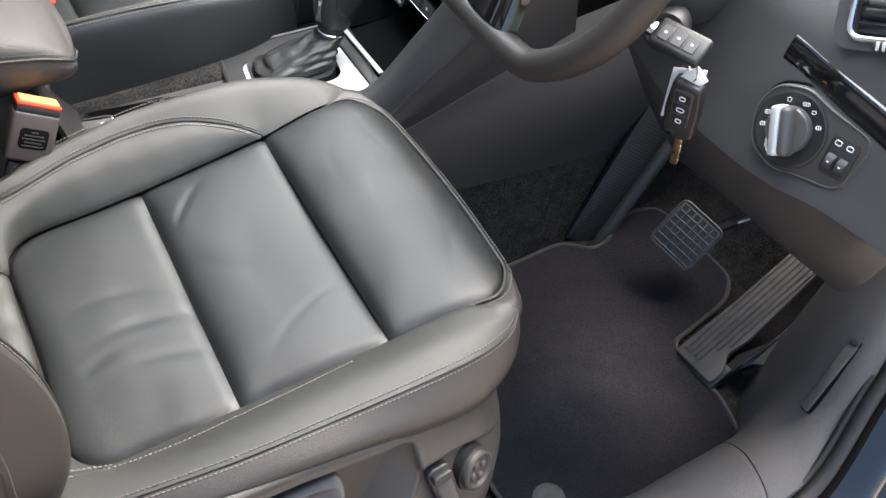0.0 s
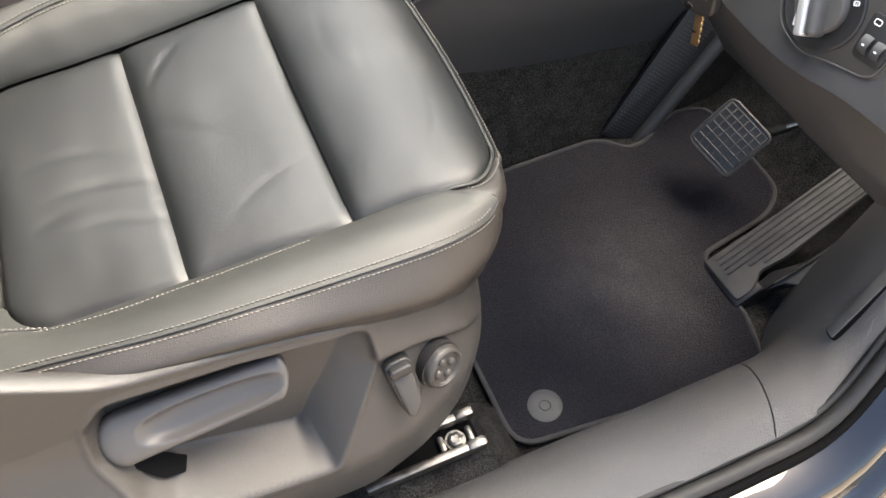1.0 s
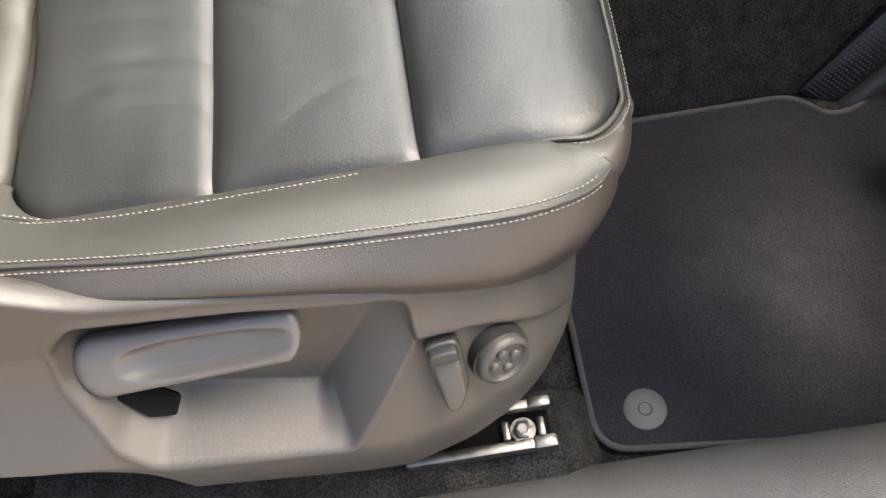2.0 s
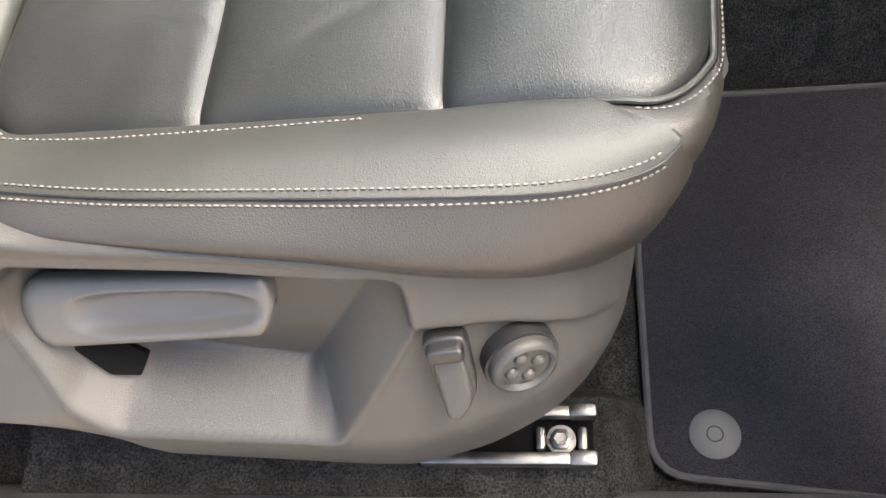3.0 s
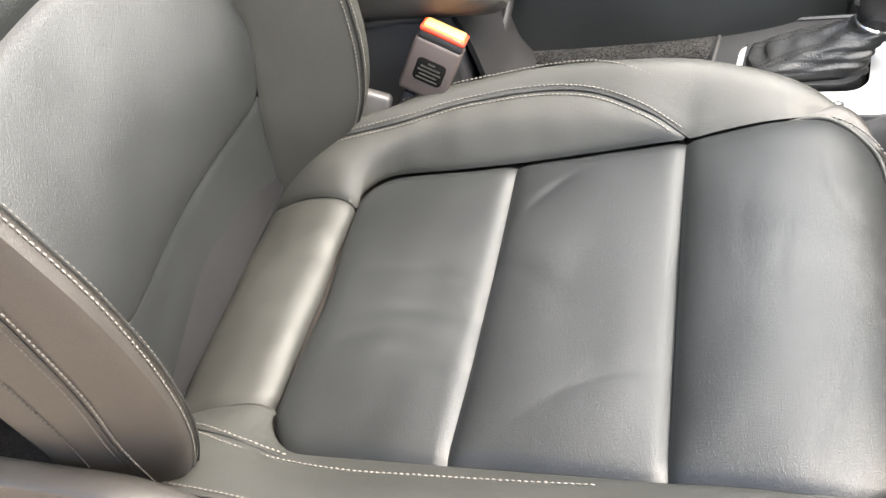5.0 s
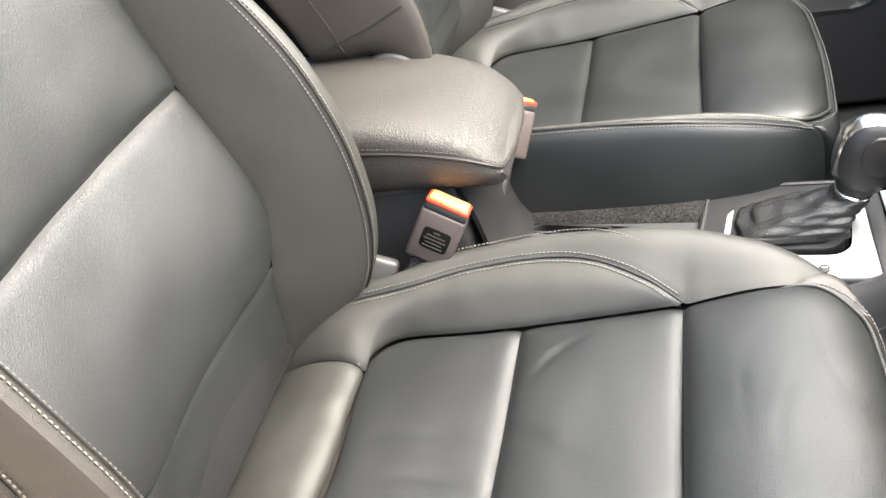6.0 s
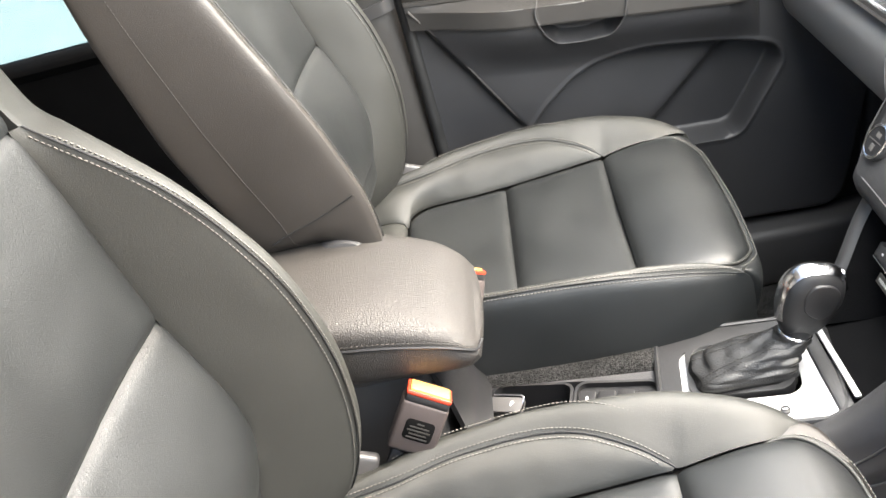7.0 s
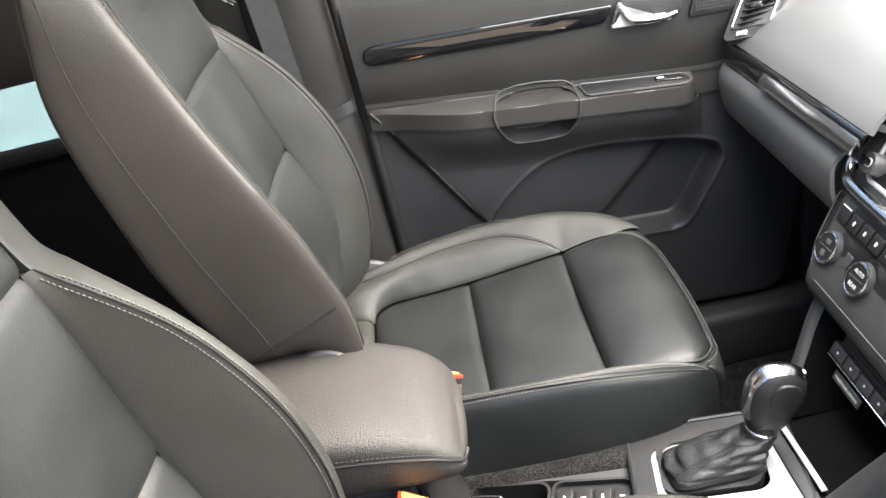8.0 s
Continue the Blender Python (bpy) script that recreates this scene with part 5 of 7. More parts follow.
for x, zt, zb, yi, yo in ((-0.36, 0.681, 0.585, 0.968, 1.172), (-0.2, 0.681, 0.583, 0.966, 1.174), (-0.06, 0.667, 0.575, 0.966, 1.172), (0.02, 0.641, 0.567, 0.970, 1.166), (0.055, 0.615, 0.563, 0.976, 1.158), (0.068, 0.596, 0.566, 0.984, 1.148)):
    mid_ = (yi + yo) / 2
    zs_ = zb + (zt - zb) * 0.58
    AS.append([(x, yi + 0.012, zb), (x, yi, zb + 0.014), (x, yi - 0.001, zs_), (x, yi + 0.016, zt - 0.006), (x, mid_, zt), (x, yo - 0.016, zt - 0.006), (x, yo + 0.001, zs_), (x, yo, zb + 0.014), (x, yo - 0.012, zb)])
part("pad", loft(AS, 60, 60, 0.012), VINYL, armrest)
endp = [AS[-1][i] for i in range(9)]
cap = []
for k in range(7):
    f = k / 6
    cen = np.mean(np.array(endp), 0)
    cap.append([tuple(np.array(p) * (1 - f) + (cen * f + np.array((0.008 * math.sin(f * 1.57), 0, 0)))) for p in endp])
part("pad_end", loft(cap, 12, 48, 0.006), VINYL, armrest)
seam_a = crom([(s[2][0], s[2][1] - 0.0005, s[2][2] + 0.006) for s in AS] + [(0.074, 1.0, 0.588)], 60)
part("seam", tube(seam_a, 0.0018, 6), PLASTIC_D, armrest)
part("stitching", stitches(seam_a + np.array((0, 0.001, 0.005)), length=0.003, gap=0.0055), THREAD_D, armrest)
part("underside", rbox((0.40, 0.17, 0.02), pose(-0.16, 1.07, 0.580, 0, 1, 0), 0.006), PLASTIC_D, armrest)


def buckle(m, label):
    """A seat belt buckle; the pose's z axis points out of the slot, x along its width."""
    t = thing("belt_buckle", label, "seat belt buckle", tuple(m.translation), "belt buckles")
    part("body", rbox((0.053, 0.030, 0.064), m @ pose(0, 0, -0.043), 0.005, 3), BUCKLE, t, "brown-grey buckle body")
    part("collar", rbox((0.050, 0.028, 0.012), m @ pose(0, 0, -0.009), 0.003, 2), PLASTIC_D, t)
    part("button_rim", rbox((0.051, 0.029, 0.006), m @ pose(0, 0, -0.0022), 0.0025, 2), RED, t)
    # button face has its highlight put into the colour
    part("button", rbox((0.044, 0.022, 0.004), m @ pose(0, -0.0015, 0.0012), 0.0015, 2), AMBER, t, "orange-red release button")
    part("slot", rbox((0.040, 0.0035, 0.0025), m @ pose(0, 0.0128, 0.0004), 0.0005, 1), PLASTIC_D, t)
    lab = part("label_plate", prism(rounded(0.033, 0.026, 0.005), 0.0014, m @ pose(0.001, -0.0152, -0.044, 90, 0, 0), 0.0003, 2), BLACK_AND_SHADE, t)
    for i in range(5):
        w = (0.008, 0.022, 0.026, 0.020, 0.024)[i]
        part("print_bar", rbox((w, 0.0005, 0.0018), m @ pose(0.001, -0.0168, -0.035 - i * 0.0044), 0), PLASTIC_W, lab, smooth=False)
    part("stalk", rbox((0.030, 0.012, 0.16), m @ pose(-0.004, 0.002, -0.16), 0.004, 2), PLASTIC_D, t)
    return t


buckle(frame_of((0.010, 0.950, 0.572), (0.82, -0.10, -0.57), (0.53, 0.25, 0.81)), "belt buckle with orange-red button standing beside the driver seat")
buckle(frame_of((0.053, 1.178, 0.562), (0.58, -0.81, 0.0), (0.30, 0.56, 0.77)), "belt buckle with orange-red button half hidden behind the armrest")

# gear lever
plate_m = pose(0.368, 1.052, 0.408, 0, -2, -8)
gear = thing("gear_lever", "black leather gear lever with chrome-topped knob on a silver plate", "gear lever", (0.37, 1.05, 0.40))
plate_o = [(x + 0.012, y - 0.017) for x, y in rounded(0.176, 0.136, 0.022)]
plate_i = [(x - 0.002, y + 0.0) for x, y in rounded(0.130, 0.088, 0.022)]
part("surround", ring_prism(rounded(0.212, 0.184, 0.032), plate_o, 0.03, plate_m @ pose(0, 0, 0.006)), PLASTIC_D, gear, "dark frame round the plate")
part("surround_lip", tube([plate_m @ Vector((x, y, 0.005)) for x, y in rounded(0.208, 0.180, 0.031)], 0.004, 8, True), PLASTIC_D, gear)
gp = part("silver_plate", ring_prism(plate_o, plate_i, 0.006, plate_m @ pose(0, 0, 0.0035)), SILVER, gear, "brushed silver surround plate")
part("gaiter_frame", ring_prism(rounded(0.124, 0.098, 0.022), rounded(0.108, 0.082, 0.018), 0.016, plate_m @ pose(-0.006, 0.010, 0.009)), PLASTIC_D, gear)
for i in range(2):
    bt = part("plate_screw", turned(((0.0058, -0.002), (0.0058, 0.0012), (0.0042, 0.002), (0, 0.0016)), plate_m @ pose(0.036 - 0.034 * i, -0.070, 0.006), 20), PLASTIC_D, gp)
    part("screw_slot", rbox((0.006, 0.0016, 0.0008), plate_m @ pose(0.036 - 0.034 * i, -0.070, 0.0080), 0), WHITE, bt)
# creased boot: rises steeply at the rear, then runs up to the lever's neck
BOOT_RINGS = ((1.0, 0.402, 0.0), (1.0, 0.414, 0.01), (0.95, 0.425, 0.05), (0.80, 0.434, 0.20), (0.55, 0.442, 0.50), (0.30, 0.449, 0.80), (0.10, 0.455, 0.97), (0.0, 0.461, 1.0))
boot_c, neck_c = Vector((0.366, 1.056, 0)), Vector((0.431, 1.060, 0))
rings_ = []
for k in range(44):
    f = k / 43 * 7
    g = min(6, int(f))
    sc, zz, go = (BOOT_RINGS[g][i] + (BOOT_RINGS[g + 1][i] - BOOT_RINGS[g][i]) * (f - g) for i in range(3))
    c_ = boot_c.lerp(neck_c, go)
    ring = []
    for j in range(56):
        a = j * 2 * math.pi / 56
        sq = (abs(math.cos(a)) ** 5 + abs(math.sin(a)) ** 5) ** -0.2
        sx, sy = 0.061 * sc * sq + 0.018 * (1 - sc), 0.037 * sc * sq + 0.018 * (1 - sc)
        wave = math.sin(f * 6.2 + 1.6 * math.cos(a * 2 + 0.6) + 0.8 * math.sin(a))
        crumple = noise.noise(Vector((math.cos(a) * 1.8, math.sin(a) * 1.8, f * 1.3))) * 1.2
        r = 1 + 0.06 * (0.55 * wave + crumple) * math.sin(math.pi * min(1.0, f / 7)) ** 0.6
        ring.append((c_.x + math.cos(a) * sx * r, c_.y + math.sin(a) * sy * r, zz + 0.0022 * crumple * (0 < k < 42)))
    rings_.append(ring)
b = bmesh.new()
vv = [[b.verts.new(q) for q in ring] for ring in rings_]
for i in range(43):
    for j in range(56):
        b.faces.new((vv[i][j], vv[i][(j + 1) % 56], vv[i + 1][(j + 1) % 56], vv[i + 1][j]))
b.faces.new(vv[0][::-1])
b.faces.new(vv[-1])
boot = part("gaiter", b, BOOT, gear, "creased black leather gaiter", sharp=80)
for j in (32, 34, 22, 24):
    part("stitching", stitches([Vector(rings_[k][j]) + Vector((-0.0003, -0.0004, 0.0010)) for k in range(3, 41)], length=0.003, gap=0.0046, r=0.0005), THREAD_D, boot)
# knob: a flattened pear that leans to the front
ax = Vector((0.27, 0, 0.963))
GM = frame_of((0.4325, 1.060, 0.455), (0, 1, 0), ax)
part("neck", turned(((0.0185, -0.012), (0.0185, 0.0), (0.0190, 0.004), (0.0190, 0.014), (0.0175, 0.018)), GM, 36), PLASTIC_D, gear)
part("collar", turned(((0.0192, 0.0), (0.0203, 0.001), (0.0203, 0.0028), (0.0192, 0.0038)), GM, 40), CHROME, gear)
KNOB = ((0.417, 0.462), (0.4115, 0.484), (0.4135, 0.512), (0.423, 0.538), (0.442, 0.5515), (0.467, 0.549), (0.484, 0.5385), (0.4905, 0.520), (0.486, 0.495), (0.470, 0.470), (0.456, 0.455), (0.436, 0.452))
kc = np.array((0.449, 0.503))
kout = crom(list(KNOB) + [KNOB[0]], 73)[:-1]


def knob_skin(rim, half, lo, hi, n=15, power=0.62):
    """A pillow over the outline; lo and hi pick the part of its depth."""
    g = []
    for a in np.linspace(lo, hi, n):
        fy = math.copysign(abs(math.sin(a)) ** 1.0, math.sin(a))
        fr = abs(math.cos(a)) ** power
        g.append([(kc[0] + (x - kc[0]) * fr, 1.06 + half * fy, kc[1] + (z - kc[1]) * fr) for x, z in rim])
    return np.array(g)


kn_ = part("knob", sheet(outward(knob_skin(np.vstack([kout, kout[:1]]), 0.0225, -1.5, 1.5, 27), (kc[0], 1.06, kc[1])), 0.003), PLASTIC_D, gear, "satin black knob")
arc = kout[6:40]
grown = kc + (arc - kc) * (1 + 0.0013 / np.maximum(0.02, np.linalg.norm(arc - kc, axis=1))[:, None])
part("chrome_band", sheet(outward(knob_skin(grown, 0.0228, -0.62, 0.62, 15), (kc[0], 1.06, kc[1])), 0.003), CHROME, gear, "polished metal band over the knob")
for sgn in (-1, 1):
    pad_m = frame_of((0.455, 1.06 + sgn * 0.0212, 0.513), (0.35, 0, 0.94), (0, sgn, 0.0))
    part("side_pad", prism(round_poly(((-0.026, -0.010), (-0.012, -0.020), (0.014, -0.021), (0.024, -0.008), (0.022, 0.012), (0.006, 0.020), (-0.018, 0.014)), 0.011), 0.004, pad_m @ pose(0, 0, 0.0022), 0.002, 3), PLASTIC_D, kn_)
part("release_button", prism(rounded(0.030, 0.014, 0.005), 0.006, frame_of((0.4885, 1.06, 0.522), (-0.1, 0, 1), (1, 0, 0.12)) @ pose(0, 0, 0.003), 0.002), CHROME, kn_, "metal release button")

# ---------------------------------------------------------------- shell of the car round the cabin
def panel(name, pts, thick, mat, label, category="car body"):
    """A flat structural panel from its outline in space."""
    v = [Vector(p) for p in pts]
    nrm = (v[1] - v[0]).cross(v[2] - v[0]).normalized()
    b = bmesh.new()
    f = b.faces.new([b.verts.new(p) for p in v])
    low = b.faces.new([b.verts.new(p - nrm * thick) for p in v][::-1])
    fa, fb = list(f.verts), list(low.verts)[::-1]
    for i in range(len(fa)):
        b.faces.new((fa[i], fb[i], fb[(i + 1) % len(fa)], fa[(i + 1) % len(fa)]))
    return solid(name, b, mat, label, category, kind="structure", smooth=False)


# unseen roof; its front edge and tone are set for the cabin's light
roof = thing("roof", "unseen cloth-lined roof that shades the cabin", "car roof", (-0.6, 1.0, 1.34), kind="structure")
part("rail_near", rbox((2.03, 0.14, 0.06), pose(-0.96, 0.49, 1.335), 0.02), HEADLINER, roof)
part("rail_far", rbox((2.03, 0.14, 0.06), pose(-0.96, 1.60, 1.335), 0.02), HEADLINER, roof)
part("lining", rbox((2.03, 1.0, 0.05), pose(-0.96, 1.045, 1.34), 0.015), HEADLINER, roof)
panel("wall_rear", ((-2.0, 0.2, -0.05), (-2.0, 1.85, -0.05), (-2.0, 1.64, 1.34), (-2.0, 0.42, 1.34)), 0.03, PLASTIC_D, "dark rear end of the cabin")
panel("wall_front", ((1.52, 0.2, 0.0), (1.52, 1.85, 0.0), (1.52, 1.85, 0.86), (1.52, 0.2, 0.86)), 0.03, PLASTIC_D, "dark bulkhead")
panel("quarter_near", ((-2.0, 0.22, 0.0), (-0.95, 0.22, 0.0), (-0.95, 0.30, 0.85), (-2.0, 0.30, 0.85)), 0.03, PAINT, "dark painted rear side")
solid("b_pillar_near", rbox((0.10, 0.07, 1.3), pose(-0.72, 0.33, 0.66, -5, 0, 0), 0.02), PLASTIC_D, "dark door pillar trim", "pillar", kind="structure")


# ---------------------------------------------------------------- passenger door
door = thing("passenger_door", "closed front door with dark grey panel, armrest and gloss black strip", "car door", (0.35, 1.74, 0.1))
POCKET = ((0.150, 0.440), (0.215, 0.512), (0.29, 0.563), (0.389, 0.580), (0.546, 0.552), (0.622, 0.522), (0.634, 0.49), (0.550, 0.352), (0.42, 0.360), (0.20, 0.375))


CUP = ((0.217, 0.708), (0.233, 0.722), (0.262, 0.729), (0.310, 0.726), (0.354, 0.717), (0.367, 0.703), (0.367, 0.690), (0.358, 0.655), (0.337, 0.629), (0.290, 0.627), (0.246, 0.633), (0.229, 0.656), (0.219, 0.684))


POCKET_LINE = round_poly(POCKET, (0.02, 0.05, 0.05, 0.05, 0.05, 0.025, 0.02, 0.03, 0.02, 0.02))
CUP_LINE = round_poly(CUP, 0.012)
LEAF_LINE = round_poly(((-0.2, 1.1), (0.800, 1.1), (0.792, 0.45), (0.775, 0.355), (0.760, 0.245), (0.738, 0.148), (0.55, 0.158), (-0.2, 0.158)), (0.02, 0.02, 0.1, 0.1, 0.1, 0.055, 0.05, 0.02))


def arm_lines(x):
    """Heights of the armrest's ridge, front edge and lower joint along the door."""
    k = np.minimum(x, 0.60)
    return 0.7495 - 0.126 * k, 0.738 - 0.119 * k, 0.7065 - 0.130 * k


def door_depth(X, Z):
    """The door's inner surface: armrest, pull handle, pocket and the crease towards the rear edge."""
    zr, zf, zb = arm_lines(X)
    skin = 1.728 + 0.014 * np.clip((0.45 - Z) / 0.3, 0, 1)
    rear = 1 / (1 + np.exp(((Z - 0.744) + 1.72 * X) / 0.004))
    skin = skin + 0.012 * rear * (Z < 0.75)
    swell = np.clip(1 - (zb - Z) / 0.11, 0, 1)
    swell = swell * swell * (3 - 2 * swell)
    end = np.sqrt(np.clip(1 - (np.clip(X - 0.535, 0, None) / 0.047) ** 2, 0, 1))
    start = np.clip((X + 0.02) / 0.21, 0, 1)
    start = start * start * (3 - 2 * start)
    low = skin - 0.054 * swell * np.clip((0.595 - X) / 0.06, 0, 1) ** 0.6 * start * (1 - 0.8 * rear)
    top = np.interp(np.clip((Z - zf) / (zr - zf), 0, 1), [0, 0.06, 0.95, 1], [0, 0.10, 0.96, 1])
    arm = np.where(Z > zf, 1.667 + 0.050 * top, 1.667 + 0.0015 * np.clip((zb + 0.004 - Z) / 0.004, 0, 1))
    base = np.where(Z > zr, 1.718, 1.722)
    up = base - (base - arm) * end * start
    y = np.where(Z >= zb, up, low)
    d, inside = poly_dist(X, Z, POCKET_LINE)
    y = y + np.where(inside, 0.024 * np.clip(d / 0.005, 0, 1), -0.0022 * np.exp(-((d - 0.004) / 0.004) ** 2))
    # bottle well in the front of the pocket
    deep = 1 / (1 + np.exp(-(X - 0.497 - 1.05 * (Z - 0.50)) / 0.007))
    y = y + np.where(inside, 0.030 * deep * np.clip(d / 0.012, 0, 1), 0)
    # rounded lower front corner of the door leaf
    dl, inl = poly_dist(X, Z, LEAF_LINE)
    y = y + np.where(inl, 0, 0.045 * np.clip(dl / 0.012, 0, 1))
    dc, inc = poly_dist(X, Z, CUP_LINE)
    bowl = 1.684 + 0.034 * np.clip(dc / 0.014, 0, 1) ** 0.6 + 0.004 * np.clip(np.abs(Z - (zf + zb) / 2) / 0.05, 0, 1)
    grip = (Z > zb + 0.0005) & (Z < zf + 0.0015)
    y = np.where(inc & ~grip, np.maximum(y, bowl), y)
    return y - np.where(inc, 0.0, 0.0020 * np.exp(-((dc - 0.0015) / 0.0022) ** 2))


def door_grid(lower, n_x, vs):
    xs = np.linspace(0.0, 0.98, n_x)
    zr, zf, zb = arm_lines(xs)
    lo, hi = (np.full(n_x, 0.08), zb - 0.0012) if lower else (zb, zr + 0.008)
    Z = lo[:, None] + (hi - lo)[:, None] * np.array(vs)[None, :]
    X = np.repeat(xs[:, None], len(vs), 1)
    return sheet(outward(np.stack([X, door_depth(X, Z), Z], -1), (0.4, 3.0, 0.5)), 0.004)


part("panel", door_grid(True, 420, np.r_[np.linspace(0, 0.8, 120, endpoint=False), np.linspace(0.8, 1, 90)]), DOOR_LOW, door, sharp=75)
arm_d = part("armrest", door_grid(False, 420, np.linspace(0, 1, 64)), PLASTIC_W, door, "dark grey door armrest with a hollow pull handle", sharp=75)
rim_pts = np.array(CUP_LINE)
rim_pts = rim_pts + (rim_pts - rim_pts.mean(0)) * 0.02
part("pull_rim", tube([(x, y - 0.0012, z) for (x, z), y in zip(rim_pts, door_depth(rim_pts[:, 0], rim_pts[:, 1]))], 0.0013, 8, True), PLASTIC_S, arm_d, "pale rim of the pull handle")
for x in (0.2185, 0.3665):
    _, zf_, zb_ = arm_lines(x)
    part("grip_joint", rbox((0.0014, 0.003, float(zf_ - zb_)), pose(x, 1.6675, float(zf_ + zb_) / 2), 0), PLASTIC_D, arm_d)
swp = frame_of((0.471, 1.6925, 0.6868), (1, 0.0, -0.122), (0.122, -0.175, 1))
sp = part("switch_plate", prism(round_poly(((-0.094, 0.019), (-0.086, -0.018), (0.086, -0.018), (0.098, -0.006), (0.090, 0.016)), 0.008), 0.008, swp @ pose(0, 0, 0.0035), 0.0015), PLASTIC_D, door, "dark window switch plate")
part("plate_rim", tube([swp @ Vector((x, y, 0.0026)) for x, y in round_poly(((-0.096, 0.021), (-0.088, -0.020), (0.087, -0.020), (0.100, -0.006), (0.092, 0.018)), 0.008)], 0.0018, 6, True), PLASTIC_S, sp)
part("window_switch", rbox((0.046, 0.014, 0.006), swp @ pose(0.060, 0.002, 0.0045, 8, 0, 0), 0.002), PIANO, sp)
part("switch_mark", rbox((0.012, 0.004, 0.0006), swp @ pose(0.046, 0.001, 0.0078), 0), WHITE, sp)
part("chrome_edge", rbox((0.030, 0.0018, 0.003), swp @ pose(0.062, 0.009, 0.006), 0.0006), CHROME, sp)
# upper panel, gloss strip, inner handle
up_ = np.array([[(x, y, z) for y, z in crom(((1.724, 0.751 - 0.126 * min(x, 0.60)), (1.716, 0.785 - 0.08 * min(x, 0.60)), (1.716, 0.83), (1.720, 0.88), (1.730, 0.93), (1.752, 0.955), (1.79, 0.96)), 24)] for x in np.linspace(0.0, 0.98, 60)])
part("upper_panel", sheet(outward(up_, (0.4, 3.0, 0.6)), 0.006), DOOR_VINYL, door, "grained dark upper door panel")
strip_m = frame_of((0.235, 1.7105, 0.832), (1, 0, -0.07), (0, -1, 0.06))
part("trim_strip", prism(round_poly(((-0.215, -0.013), (-0.203, -0.021), (0.034, -0.0226), (0.203, -0.016), (0.220, 0.0144), (0.04, 0.0148), (-0.198, 0.014), (-0.215, 0.006)), 0.008), 0.010, strip_m, 0.003, 3), PIANO, door, "gloss black trim strip")
hm = frame_of((0.50, 1.708, 0.806), (1, 0, -0.08), (0, -1, 0.06))
hd = part("door_handle", prism(round_poly(((-0.055, -0.018), (-0.035, 0.030), (0.060, 0.036), (0.072, -0.006), (0.05, -0.020)), 0.012), 0.004, hm, 0.001), PLASTIC_D, door, "recess of the inner handle")
part("pull_lever", tube(crom([hm @ Vector(p) for p in ((-0.050, -0.012, 0.004), (-0.038, 0.016, 0.010), (-0.020, -0.006, 0.014), (0.030, -0.010, 0.014), (0.058, -0.006, 0.008))], 26), [0.004 + 0.004 * math.sin(math.pi * i / 25) for i in range(26)], 10), CHROME, hd, "silver inner door handle")
part("lever_plate", prism(round_poly(((-0.055, -0.018), (-0.038, 0.026), (-0.024, 0.010), (-0.012, -0.004), (0.045, -0.006), (0.052, -0.018)), 0.006), 0.010, hm @ pose(0, 0, 0.009), 0.003, 3), SILVER, hd)
grille = part("speaker_grille", prism(round_poly(((-0.040, -0.020), (-0.026, 0.034), (0.040, 0.036), (0.040, -0.016)), 0.010), 0.008, hm @ pose(0.122, -0.002, 0.0), 0.002), PLASTIC_D, door, "dark tweeter grille")
b = bmesh.new()
for i in range(11):
    for j in range(7):
        rbox((0.0028, 0.0028, 0.002), hm @ pose(0.096 + i * 0.0055, -0.010 + j * 0.0055, 0.0), 0, bm=b)
tagged(part("grille_dots", b, PLASTIC, grille), kind="stuff")
part("inner_shell", rbox((0.98, 0.006, 0.74), pose(0.49, 1.822, 0.45), 0), PLASTIC_D, door)
part("door_edge", tube([(-0.004, 1.742, z) for z in np.linspace(0.08, 0.97, 30)], 0.012, 10), RUBBER, door, "black rubber seal at the door edge")
part("crease_rib", tube(crom(((0.004, 1.7165, 0.742), (0.060, 1.724, 0.655), (0.115, 1.728, 0.555), (0.165, 1.734, 0.468), (0.20, 1.74, 0.42)), 40), 0.0026, 8), PLASTIC_W, door)
part("window_frame", rbox((1.05, 0.05, 0.06), pose(0.42, 1.70, 1.33), 0.01), PLASTIC_D, door)
win = part("window", rbox((1.0, 0.004, 0.40), pose(0.45, 1.745, 1.14, 10, 0, 0), 0), GLASS, door, "side window pane tinted to dim the daylight", smooth=False)
win.visible_shadow = False

part("corner_seal", tube([(x, 1.7475, z) for x, z in LEAF_LINE if z < 0.60 and x > -0.1], 0.0055, 8), RUBBER, door, "black rubber seal round the lower door corner")
solid("kick_trim", rbox((0.36, 0.05, 0.52), pose(0.972, 1.772, 0.36), 0.014, 3), PLASTIC, "dark grey kick trim ahead of the passenger door", "trim panel", kind="structure")
solid("sill_trim", rbox((2.6, 0.09, 0.14), pose(0.1, 1.745, 0.062), 0.02, 3), PLASTIC, "dark plastic sill moulding under the passenger door", "sill trim", "sill mouldings")

# pillar trim with belt strap
pillar = thing("pillar_trim", "warm dark plastic pillar trim with a belt strap in front", "pillar trim", (-0.08, 1.76, 0.1))
part("column", loft([[(-0.17 - 0.02 * f, 1.80, z), (-0.15, 1.765 - 0.02 * g, z), (-0.09, 1.748 - 0.03 * g, z), (-0.035, 1.752 - 0.02 * g, z), (-0.016, 1.775, z)] for z, f, g in ((0.05, 0, 1.2), (0.35, 0, 0.9), (0.60, 0, 0.5), (0.70, 0, 0.35), (0.745, 0, 0.15), (0.78, 0, 0.0), (0.95, 0.2, 0.0), (1.32, 1, 0.2))], 60, 24, 0.006), PLASTIC_W, pillar)
